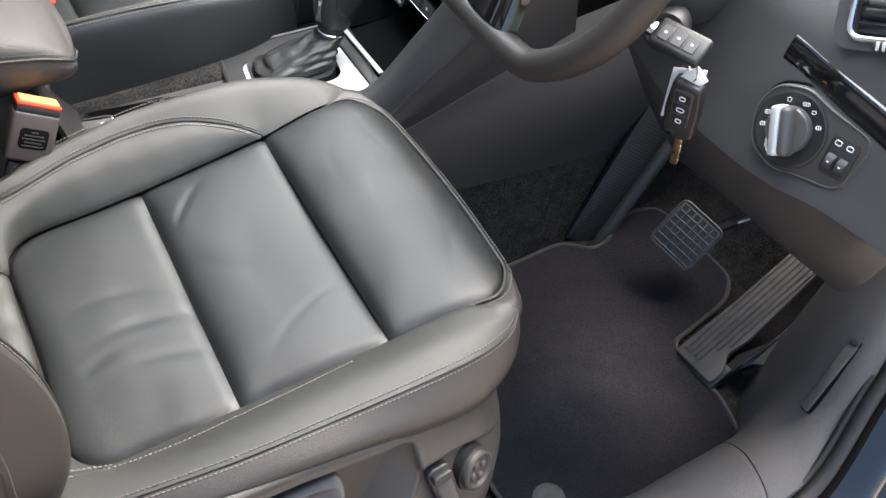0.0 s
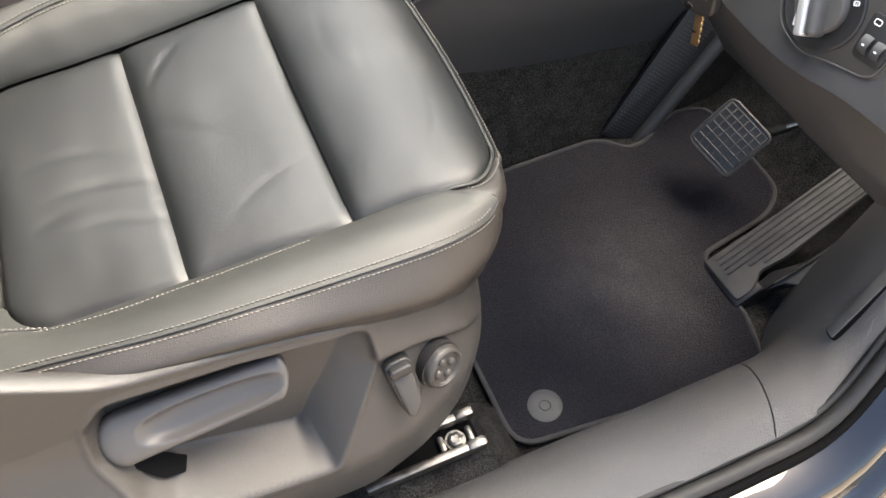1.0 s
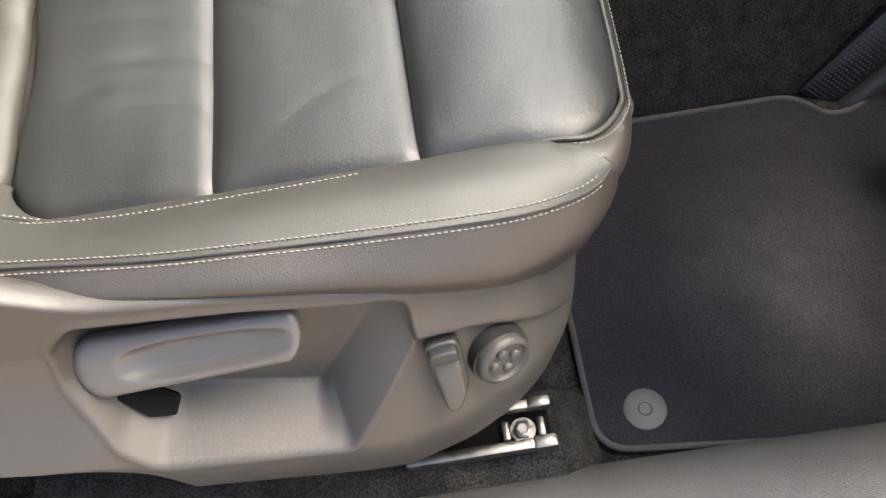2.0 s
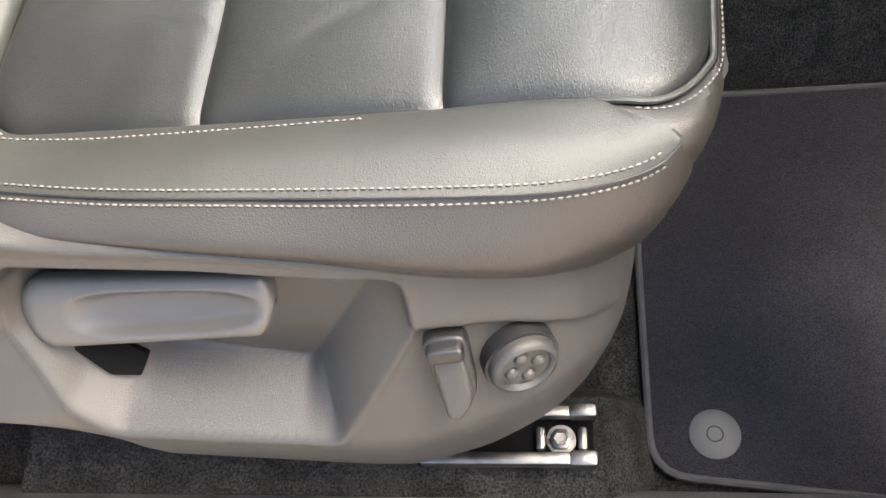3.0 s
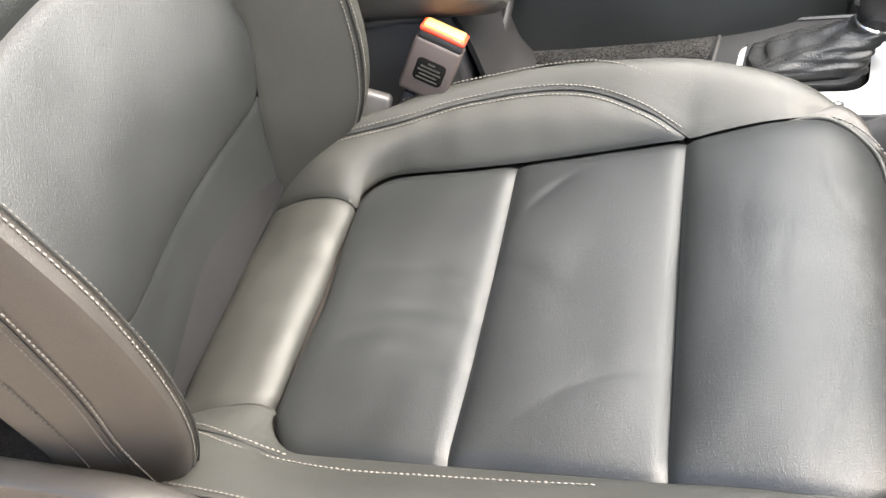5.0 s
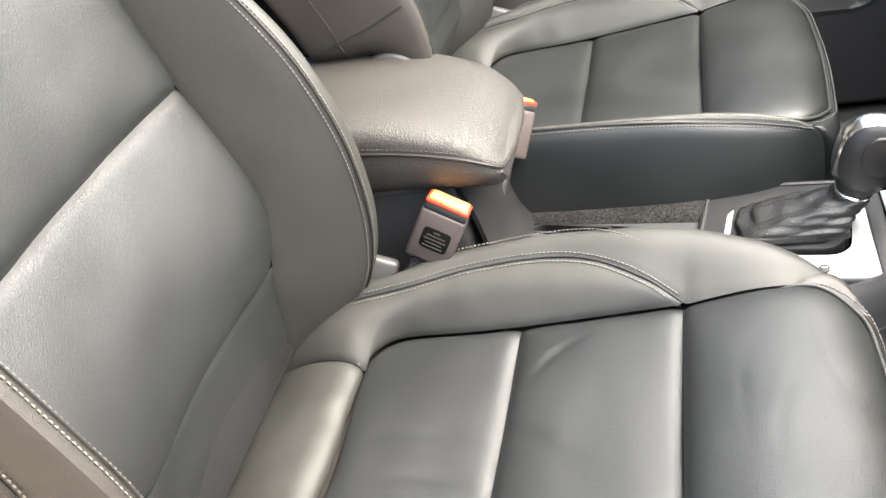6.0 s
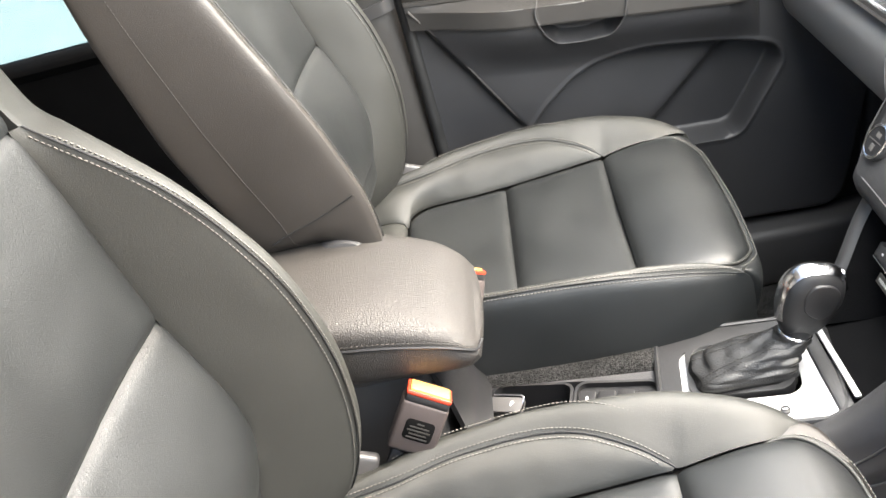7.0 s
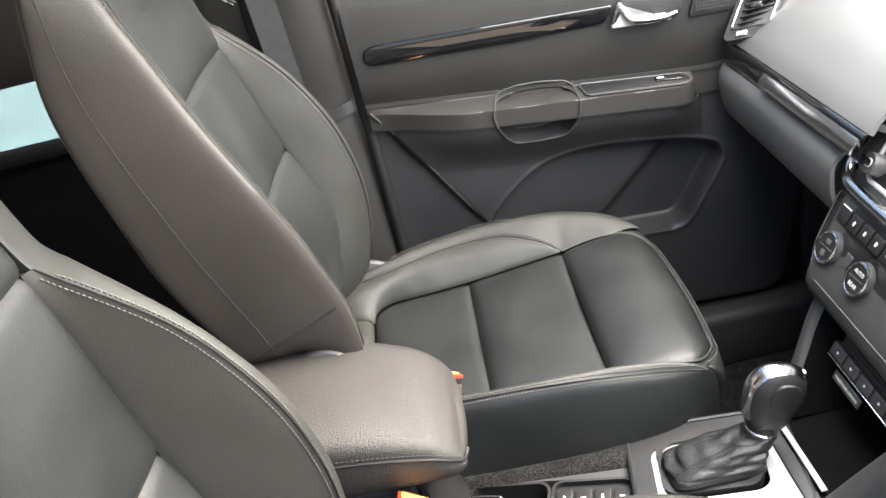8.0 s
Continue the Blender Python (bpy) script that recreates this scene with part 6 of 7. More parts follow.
part("ledge", loft([[(-0.105, 1.742, 0.742 + q), (-0.06, 1.735, 0.752 + q), (-0.03, 1.735, 0.758 + q), (-0.014, 1.755, 0.760 + q)] for q in (-0.012, 0.0, 0.010)], 8, 16, 0.006), PLASTIC_S, pillar)
strap = thing("seat_belt", "dark grey woven seat belt strap hanging at the pillar", "seat belt", (-0.13, 1.72, 0.7))
part("webbing", sheet(outward(np.array([[(-0.150 + w * 0.046 + 0.018 * (1.25 - z), 1.730 + 0.012 * w, z) for w in np.linspace(0, 1, 6)] for z in np.linspace(0.45, 1.32, 40)]), (0, 3, 0.8)), 0.0014), BINDING, strap)

# rear door and window behind the seats
rd = thing("rear_door", "dark rear door panel with a tinted window", "car door", (-0.6, 1.78, 0.1))
# near-black panel and belt trim hold the darkness behind the seats in their colour
part("panel", rbox((1.02, 0.05, 0.72), pose(-0.70, 1.795, 0.43), 0.02), BLACK_AND_SHADE, rd)
part("belt_trim", loft([[(x, 1.772, 0.770), (x, 1.758, 0.790), (x, 1.775, 0.806), (x, 1.81, 0.806)] for x in (-1.22, -0.7, -0.18)], 12, 12, 0.006), BLACK_AND_SHADE, rd)
part("frame_rear", rbox((0.10, 0.05, 0.60), pose(-1.22, 1.78, 1.05), 0.02), PLASTIC_D, rd)
part("frame_front", rbox((0.08, 0.05, 0.60), pose(-0.20, 1.79, 1.05), 0.02), PLASTIC_D, rd)
rw = part("window", rbox((0.98, 0.004, 0.50), pose(-0.70, 1.80, 1.05), 0), BLUEGLASS, rd, "pale blue tinted pane", smooth=False)
rw.visible_shadow = False
part("sun_blind", rbox((0.98, 0.006, 0.40), pose(-0.70, 1.785, 1.122), 0.002), PLASTIC_D, rd, "dark sun blind drawn over the upper window")
bench = thing("rear_bench", "dark rear bench seat behind the front seats", "car seat", (-1.2, 1.05, 0))
part("cushion", rbox((0.50, 1.30, 0.18), pose(-1.12, 1.05, 0.34), 0.05, 3), LEATHER_SIDE, bench)
part("backrest", rbox((0.18, 1.30, 0.62), pose(-1.45, 1.05, 0.70, 0, -14, 0), 0.05, 3), LEATHER_SIDE, bench)
tag = tagged(part("airbag_tag", rbox((0.030, 0.0015, 0.014), frame_of((-0.145, 1.583, 1.016), (0.75, 0.1, -0.62), (0.55, -0.55, 0.6)), 0.0003, 1), PLASTIC_D, passenger_seat), "small black airbag tag")
writing("AIRBAG", 0.0075, frame_of((-0.1445, 1.5823, 1.0168), (0.75, 0.1, -0.62), (0.55, -0.55, 0.6)), WHITE, tag)


# ---------------------------------------------------------------- driver side of the dashboard
dash_d = thing("dashboard_driver_side", "dark grained driver side dashboard with light switch field", "dashboard", (0.7, 0.45, 0.5))
TAN = Vector((0.36, 0.0, 0.933)).normalized()
DN = Vector((-0.925, -0.07, 0.37)).normalized()
low_edge = crom(((0.668, 0.215, 0.575), (0.648, 0.262, 0.582), (0.640, 0.345, 0.577), (0.634, 0.42, 0.560), (0.646, 0.52, 0.540), (0.658, 0.60, 0.533), (0.685, 0.72, 0.54)), 26)
secs = []
for x, y, z in low_edge:
    e = Vector((x, y, z))
    back_ = DN * -0.013
    foot = Vector((lerp_table(y, ((0.2, 0.872), (0.42, 0.866), (0.52, 0.858), (0.60, 0.858), (0.72, 0.89))), y, lerp_table(y, ((0.2, 0.335), (0.42, 0.322), (0.48, 0.320), (0.54, 0.322), (0.60, 0.318), (0.72, 0.27)))))
    w_ = min(1.0, max(0.0, (y - 0.27) / 0.11))
    w_ = w_ * w_ * (3 - 2 * w_)
    foot = foot * w_ + (e + TAN * 0.030 + Vector((0.10, 0, 0.0))) * (1 - w_)
    crease = e + TAN * 0.048 + back_ * 0.75
    secs.append([foot + Vector((0.05, 0, 0.16)), foot + Vector((0.014, 0, 0.010)), foot, foot * 0.5 + crease * 0.5 + DN * 0.010, crease, e + TAN * 0.075 + back_, e + TAN * 0.12 + back_, e + TAN * 0.17 + back_, e + TAN * 0.215 + back_, e + TAN * 0.255 + back_ + Vector((0.02, 0, 0)), e + TAN * 0.29 + Vector((0.10, 0, -0.01)), e + TAN * 0.30 + Vector((0.40, 0, 0.02))])
long_lines = [crom([q[i] for q in secs], 60) for i in range(len(secs[0]))]
knee = np.concatenate([cross_spline(long_lines[:3], 12), cross_spline(long_lines[2:5], 20)[:, 1:], cross_spline(long_lines[4:], 64)[:, 1:]], 1)
part("panel", sheet(knee, 0.006), PLASTIC, dash_d, "dark grained knee panel")


def on_knee(p, lift=0.0):
    """The place on the knee panel straight behind or before p."""
    d = knee.reshape(-1, 3) - np.array(p)
    depth = d @ np.array(DN)
    k = int(np.argmin(((d - depth[:, None] * np.array(DN)) ** 2).sum(1)))
    return Vector(p) + DN * (float(depth[k]) + lift)
part("end_cap", loft([[secs[0][i] + Vector((0, 0, 0)), secs[0][i] + Vector((0.012, -0.010, 0)), secs[0][i] + Vector((0.06, -0.016, 0.0))] for i in range(2, 11)], 40, 8, 0.004), PLASTIC, dash_d)


def on_dash(x, y, z, turn=0, lift=0.0):
    return frame_of(Vector((x, y, z)) + DN * lift, (0.42, -0.83, 0.33), DN) @ pose(0, 0, 0, 0, 0, turn)


HL = on_dash(*on_knee((0.668, 0.420, 0.664)), 0, 0.012)
bezel_line = round_poly(((-0.047, 0.004), (-0.036, 0.036), (0.0, 0.047), (0.028, 0.038), (0.078, 0.030), (0.086, 0.018), (0.076, -0.028), (0.066, -0.034), (0.026, -0.040), (0.0, -0.047), (-0.036, -0.034)), (0.03, 0.03, 0.03, 0.03, 0.012, 0.012, 0.012, 0.012, 0.03, 0.03, 0.03), 5)
HB = HL @ pose(0, 0, 0, 0, 0, -20)
bez = part("light_switch_bezel", prism([(x * 1.02, y) for x, y in bezel_line], 0.026, HB @ pose(0, 0, 0.001), 0.004, 4), PLASTIC_W, dash_d, "grey bezel of the light switch")
part("bezel_gap", tube([HB @ Vector((x * 1.045, y * 1.03, -0.0085)) for x, y in bezel_line], 0.0016, 6, True), BLACK_AND_SHADE, bez)
part("bezel_edge", tube([HB @ Vector((x * 0.96, y * 0.96, 0.0012)) for x, y in bezel_line], 0.0009, 6, True), PLASTIC_S, bez)
part("dial_ring", turned(((0.0395, -0.003), (0.0395, 0.0022), (0.0375, 0.0030), (0.0355, 0.0022), (0.0, 0.0020)), HL, 56), PLASTIC_D, bez)
dial = part("light_dial", turned(((0.0245, 0.0), (0.0245, 0.006), (0.0225, 0.0085), (0.0, 0.0088)), HL @ pose(0, 0, 0.002), 48), PLASTIC_S, bez, "rotary light switch")
part("dial_grip", rbox((0.015, 0.052, 0.018), HL @ pose(0.003, -0.001, 0.014, 0, 0, 2), 0.005, 3, taper=(0.75, 0.95)), PLASTIC_S, dial)
part("dial_silver", rbox((0.0125, 0.053, 0.020), HL @ pose(-0.0060, -0.001, 0.0142, 0, -6, 2), 0.003, 3, taper=(0.8, 0.95)), SILVER, dial, "silver edge of the dial grip")
part("dial_line", rbox((0.0016, 0.040, 0.003), HL @ pose(-0.019, 0.000, 0.009, 0, 0, -4), 0.0005), WHITE, dial)
for a, w, h in ((98, 0.0055, 0.0055), (150, 0.008, 0.005), (175, 0.008, 0.005), (228, 0.007, 0.006), (40, 0.006, 0.004), (10, 0.007, 0.005), (62, 0.010, 0.004)):
    q = HL @ pose(0.0305 * math.cos(radians(a)), 0.0305 * math.sin(radians(a)), 0.0025)
    mk = part("dial_mark", tube([q @ Vector((x, y, 0)) for x, y in rounded(w * 0.75, h * 0.75, 0.0015)], 0.00038, 5, True), WHITE, bez)
    for k in (-1, 0, 1):
        part("mark_bar", rbox((0.0006, h * 0.6, 0.0004), q @ pose(k * 0.0018, 0, 0), 0), WHITE, mk, smooth=False) if w > 0.006 else None
tw = HB @ pose(0.059, -0.001, 0.0)
part("thumb_field", prism(rounded(0.030, 0.040, 0.005), 0.006, tw @ pose(0, 0, 0.0025), 0.001), PLASTIC_D, bez)
for sx in (-0.0065, 0.0065):
    wh = part("thumb_wheel", turned(((0.0095, -0.0045), (0.0100, 0.0), (0.0095, 0.0045)), tw @ pose(sx, -0.007, -0.003, 0, 90, 0), 24), PLASTIC, bez)
    part("wheel_mark", rbox((0.0025, 0.0012, 0.0006), tw @ pose(sx, -0.007, 0.0071), 0), WHITE, wh)
for sx in (-0.007, 0.006):
    q = tw @ pose(sx, 0.013, 0.0028)
    part("thumb_icon", tube([q @ Vector((x, y, 0)) for x, y in rounded(0.0065, 0.0045, 0.0015)], 0.0005, 5, True), WHITE, bez)
# gloss black groove with a pale upper lip
gl = crom([on_knee(q, 0.0038) for q in ((0.689, 0.479, 0.720), (0.694, 0.450, 0.718), (0.700, 0.416, 0.714), (0.706, 0.383, 0.710), (0.711, 0.351, 0.706), (0.718, 0.290, 0.698), (0.725, 0.230, 0.690))], 30)
part("gloss_groove", loft([[Vector(p) + TAN * 0.015 - DN * 0.002, Vector(p) + TAN * 0.009 + DN * 0.0015, Vector(p) - TAN * 0.007 + DN * 0.0005, Vector(p) - TAN * 0.013 - DN * 0.003] for p in gl[::3]], 30, 12, 0.004), PIANO, dash_d, "gloss black inlay")
part("groove_lip", tube([Vector(p) + TAN * 0.016 + DN * 0.0004 for p in gl], 0.0016, 8), PLASTIC_S, dash_d)
part("groove_lip", tube([Vector(p) - TAN * 0.014 + DN * 0.0004 for p in gl], 0.0013, 8), PLASTIC_S, dash_d)
part("groove_clip", rbox((0.004, 0.012, 0.005), on_dash(*on_knee((0.692, 0.483, 0.733)), 20, 0.001), 0.001), CHROME, dash_d)
# side vent
VN = on_dash(*on_knee((0.736, 0.380, 0.802)), -3, 0.016)
vent = part("side_vent", ring_prism(rounded(0.155, 0.070, 0.018), rounded(0.120, 0.044, 0.010), 0.02, VN @ pose(0, 0, 0.004)), PLASTIC, dash_d, "side air vent")
part("vent_chrome", tube([VN @ Vector((x, y, 0.0055)) for x, y in rounded(0.124, 0.048, 0.012)], 0.003, 8, True), CHROME, vent)
part("vent_depth", prism(rounded(0.118, 0.042, 0.009), 0.003, VN @ pose(0, 0, -0.022), 0), PLASTIC_D, vent)
for i in range(5):
    part("slat", rbox((0.116, 0.0018, 0.014), VN @ pose(0, -0.016 + i * 0.008, -0.008, 25, 0, 0), 0.0005, 1), PLASTIC_D, vent)
wh = part("vent_wheel", rbox((0.050, 0.008, 0.008), VN @ pose(-0.012, -0.029, 0.006), 0.003), PLASTIC_D, vent)
for i in range(7):
    part("wheel_tooth", rbox((0.0032, 0.0085, 0.003), VN @ pose(-0.030 + i * 0.006, -0.029, 0.0105), 0.001, 1), SILVER, wh)

# steering column and wheel
column = thing("steering_column", "dark plastic steering column shroud with ignition lock", "steering column", (0.66, 0.687, 0.7))
CN = Vector((0.9, 0, -0.42)).normalized()
cs = []
for d, w, h in ((0.02, 0.040, 0.040), (0.05, 0.060, 0.052), (0.10, 0.070, 0.060), (0.18, 0.078, 0.066), (0.32, 0.080, 0.07)):
    c_ = Vector((0.55, 0.672, 0.800)) + CN * d
    upv = Vector((0.42, 0, 0.9))
    cs.append([c_ + Vector((0, math.cos(a) * w * (abs(math.cos(a)) ** 4 + abs(math.sin(a)) ** 4) ** -0.2, 0)) + upv * math.sin(a) * h * (abs(math.cos(a)) ** 4 + abs(math.sin(a)) ** 4) ** -0.2 for a in np.linspace(0, 2 * math.pi, 25)])
part("shroud", loft(cs, 30, 60, 0.004), PLASTIC, column)
IG = frame_of((0.636, 0.585, 0.690), (0, 1, 0), (-0.72, -0.55, 0.25))
part("lock_collar", turned(((0.024, -0.03), (0.024, 0.0), (0.021, 0.004), (0.016, 0.003), (0.015, -0.004), (0, -0.004)), IG, 36), PLASTIC_D, column)
part("lock_barrel", turned(((0.0125, -0.01), (0.0125, 0.0015), (0.010, 0.003), (0, 0.0028)), IG, 28), SCREW, column)
wheel = thing("steering_wheel", "black leather steering wheel with stitched lower rim", "steering wheel", (0.55, 0.687, 0.80))
U_ = Vector((0.4226, 0, 0.906))
WC = Vector((0.555, 0.715, 0.819))


def wheel_at(a, r):
    """a: degrees from the bottom, towards the passenger positive."""
    flat = max(0.0, math.cos(radians(a)) - 0.88) * 0.15
    return WC - U_ * ((r - flat) * math.cos(radians(a))) + Vector((0, 1, 0)) * r * math.sin(radians(a))


part("rim", tube([wheel_at(a, 0.186) for a in np.arange(0, 360, 5)], [0.0165 + 0.002 * abs(math.sin(radians(a))) for a in np.arange(0, 360, 5)], 20, True), LEATHER_SIDE, wheel)
part("rim_seam", stitches([wheel_at(a, 0.172) + Vector((-0.006, 0, 0.004)) for a in np.arange(-60, 61, 4)], length=0.003, gap=0.005), THREAD_D, wheel)
WN = Vector((-0.906, 0, 0.4226))
part("hub", turned(((0.072, -0.03), (0.076, -0.012), (0.070, 0.006), (0.050, 0.016), (0.02, 0.02), (0, 0.021)), frame_of(WC - WN * 0.004, (0, 1, 0), WN), 40), PLASTIC, wheel, "airbag cover")
low0, low1 = WC - U_ * 0.055, wheel_at(0, 0.172)
spoke = part("spoke", loft([[p + Vector((0, -w, 0)) - WN * 0.008, p + Vector((0, -w * 0.7, 0)) + WN * 0.005, p + WN * 0.008, p + Vector((0, w * 0.7, 0)) + WN * 0.005, p + Vector((0, w, 0)) - WN * 0.008] for p, w in ((low0, 0.046), ((low0 + low1) / 2, 0.040), (low1, 0.044))], 16, 24, 0.006), PIANO, wheel, "gloss black lower spoke")
for y, w in ((-0.032, 0.004), (0.032, 0.004), (-0.010, 0.0022), (0.012, 0.0022)):
    part("spoke_trim", tube([low0.lerp(low1, f) + Vector((0, y * (1 - 0.25 * math.sin(math.pi * f)), 0)) + WN * (0.0045 + 0.004 * (abs(y) < 0.02)) for f in np.linspace(0.1, 0.93, 12)], w * 0.6, 8), CHROME, spoke, "chrome trim on the lower spoke")
for a in (90, -90):
    part("spoke", loft([[WC + Vector((0, s, 0)) + U_ * 0.03 - WN * 0.006, WC + Vector((0, s, 0)) + U_ * 0.01 + WN * 0.006, WC + Vector((0, s, 0)) - U_ * 0.01 + WN * 0.006, WC + Vector((0, s, 0)) - U_ * 0.03 - WN * 0.006] for s in np.array((0.05, 0.11, 0.172)) * (1 if a > 0 else -1)], 10, 12, 0.006), PLASTIC_D, wheel)

# keys
keys = thing("car_keys", "two black flip keys with a white tag in the ignition", "keys", (0.63, 0.53, 0.68))
K1 = frame_of((0.622, 0.548, 0.704), (0.45, -0.80, -0.35), (-0.45, -0.15, 0.86))
k1 = part("key_head", rbox((0.062, 0.034, 0.013), K1, 0.005, 3), PLASTIC_D, keys, "black key in the ignition lock")
part("key_chrome", rbox((0.012, 0.016, 0.010), K1 @ pose(-0.036, 0, 0), 0.003), CHROME, k1)
for i in range(3):
    part("key_button", rbox((0.013, 0.018, 0.0016), K1 @ pose(-0.017 + i * 0.016, 0, 0.0068), 0.0007, 1), PLASTIC, k1)
    part("button_mark", rbox((0.003, 0.0022, 0.0005), K1 @ pose(-0.017 + i * 0.016, 0, 0.0078), 0), WHITE, k1, smooth=False)
part("ring", tube([Vector((0.627, 0.5245, 0.682)) + Vector((0.004 * math.cos(a), 0.010 * math.cos(a), 0.011 * math.sin(a))) for a in np.linspace(0, 2 * math.pi, 24, endpoint=False)], 0.0012, 6, True), CHROME, keys)
K2 = frame_of((0.626, 0.5225, 0.631), (0.12, 0.02, -1.0), (-0.86, -0.42, -0.10))
k2 = part("key_fob", prism(round_poly(((-0.043, -0.015), (-0.038, 0.018), (0.0, 0.0195), (0.036, 0.018), (0.042, 0.010), (0.042, -0.012), (0.036, -0.018), (0.0, -0.0195)), 0.008), 0.014, K2 @ pose(0, 0, 0.007), 0.004, 4), PLASTIC_D, keys, "black remote key hanging from the ring")
part("fob_field", prism(rounded(0.052, 0.022, 0.004), 0.002, K2 @ pose(-0.006, 0, 0.0078), 0.0006, 1), PLASTIC, k2)
for i in range(3):
    part("key_button", rbox((0.0135, 0.019, 0.0016), K2 @ pose(-0.022 + i * 0.0165, 0, 0.0082), 0.0007, 1), PLASTIC_D, k2)
    part("button_mark", tube([K2 @ pose(-0.022 + i * 0.0165, 0, 0.0092) @ Vector((x, y, 0)) for x, y in rounded(0.005, 0.006 + 0.002 * (i == 1), 0.0015)], 0.0006, 5, True), WHITE, k2)
part("fob_release", turned(((0.0042, -0.001), (0.0042, 0.0012), (0, 0.0016)), K2 @ pose(0.033, -0.008, 0.007), 18), CHROME, k2)
blade = part("key_blade", rbox((0.050, 0.0085, 0.0024), K2 @ pose(0.064, 0.002, 0.0), 0.0006, 1), BRASS, keys, "worn brass key blade")
for i in range(5):
    part("blade_cut", rbox((0.0045, 0.002, 0.003), K2 @ pose(0.050 + i * 0.008, 0.0062, 0.0), 0.0004, 1), BRASS, blade)
part("tag", rbox((0.075, 0.036, 0.0012), frame_of((0.634, 0.535, 0.640), (0.12, 0.12, -1.0), (-0.62, -0.75, -0.10)), 0.0004, 1), WHITE, keys, "white paper tag")
part("tag_tape", rbox((0.020, 0.030, 0.004), frame_of((0.625, 0.5215, 0.672), (0.12, -0.55, -0.4), (-0.86, -0.42, 0.2)), 0.0015, 2), WHITE, keys)

# ---------------------------------------------------------------- passenger side of the dashboard
dash_p = thing("dashboard_passenger_side", "dark soft dashboard with gloss strip, vent and glove box", "dashboard", (0.7, 1.5, 0.5))


def strip_at(y):
    f = (1.735 - y) / 0.52
    return 0.646 - 0.031 * f, 0.700 + 0.050 * f


def dash_sections(rel, ys):
    out = []
    for y in ys:
        xs, zs = strip_at(y)
        r = max(0.0, (y - 1.70) / 0.035)
        out.append([(xs + dx_ + 0.03 * r * r, y, zs + dz_) for dx_, dz_ in rel])
    return out


ys_ = (1.160, 1.25, 1.35, 1.45, 1.55, 1.65, 1.70, 1.725, 1.735)
# top pad and glove box lid carry the glare in their lighter colour
part("top_pad", loft(dash_sections(((0.006, 0.018), (0.008, 0.024), (0.03, 0.047), (0.075, 0.085), (0.14, 0.115), (0.30, 0.150), (0.85, 0.17)), ys_), 60, 50, 0.006), PLASTIC_GLARE, dash_p, "soft grained dashboard top")
part("glove_box", loft(dash_sections(((0.005, -0.016), (-0.010, -0.021), (-0.022, -0.040), (-0.020, -0.085), (-0.006, -0.118), (0.03, -0.132), (0.20, -0.15)), (1.215, 1.26, 1.35, 1.45, 1.55, 1.65, 1.69, 1.715, 1.725)), 60, 40, 0.006), PLASTIC_GLARE, dash_p, "glove box lid lightened for glare")
part("gloss_strip", loft(dash_sections(((0.010, 0.020), (-0.004, 0.018), (-0.009, 0.0), (-0.008, -0.016), (0.006, -0.018)), (1.165, 1.3, 1.45, 1.6, 1.70, 1.73)), 50, 16, 0.004), PIANO, dash_p, "gloss black strip")
# added chrome band imitates the bright reflection in the gloss strip
part("strip_reflection", loft(dash_sections(((0.000, 0.0185), (-0.0075, 0.0125), (-0.0150, 0.0035), (-0.0180, -0.004)), (1.172, 1.25, 1.3, 1.38, 1.46, 1.50)), 40, 10, 0.003), CHROME, dash_p, "chrome band standing for a reflection in the gloss strip")
part("lower_dash", loft([[(0.66, y, 0.575), (0.74, y, 0.54), (0.80, y, 0.40), (0.95, y, 0.25), (1.2, y, 0.18)] for y in (1.17, 1.4, 1.735)], 20, 30, 0.006), PLASTIC, dash_p)
PV = frame_of((0.680, 1.653, 0.777), (0.30, -0.80, 0.35), (-0.72, -0.12, 0.70))
pv = part("air_vent", ring_prism(rounded(0.115, 0.094, 0.016), rounded(0.086, 0.062, 0.010), 0.03, PV @ pose(0, -0.002, 0.006)), PLASTIC_S, dash_p, "grey framed air vent")
part("vent_chrome", tube([PV @ Vector((x, y + 0.002, 0.007)) for x, y in rounded(0.088, 0.064, 0.010)], 0.002, 8, True), CHROME, pv)
part("vent_depth", prism(rounded(0.086, 0.062, 0.009), 0.003, PV @ pose(0, 0.002, -0.024), 0), PLASTIC_D, pv)
for i in range(5):
    part("slat", rbox((0.084, 0.0022, 0.016), PV @ pose(0, -0.022 + i * 0.0118, -0.006, 28, 0, 0), 0.0006, 1), PLASTIC_S, pv)
part("vent_tab", rbox((0.022, 0.008, 0.008), PV @ pose(-0.006, 0.014, 0.004), 0.002), CHROME, pv)
for i in range(4):
    part("vent_thumb", rbox((0.004, 0.009, 0.005), PV @ pose(-0.022 + i * 0.006, -0.040, 0.008), 0.001, 1), SILVER, pv)
for i in range(4):
    part("print_bar", rbox((0.003, 0.007, 0.0004), frame_of((0.659, 1.553 - i * 0.006, 0.744), (0, -1, 0.09), (-0.7, 0, 0.7)) @ pose(0, 0, 0.0035), 0), PLASTIC_W, dash_p, smooth=False)

# centre stack
stack = thing("centre_stack", "dark centre stack with climate knobs and storage cubby", "centre stack", (0.6, 1.03, 0.4))
SN = Vector((-0.85, 0, 0.53))
STK = frame_of((0.575, 1.03, 0.622), (0, -1, 0), SN)


def on_stack(y, v, lift=0.0, turn=0):
    """y in the world, v: way up the slanted face from the knobs' height."""
    return STK @ pose(1.03 - y, v, lift, 0, 0, turn)


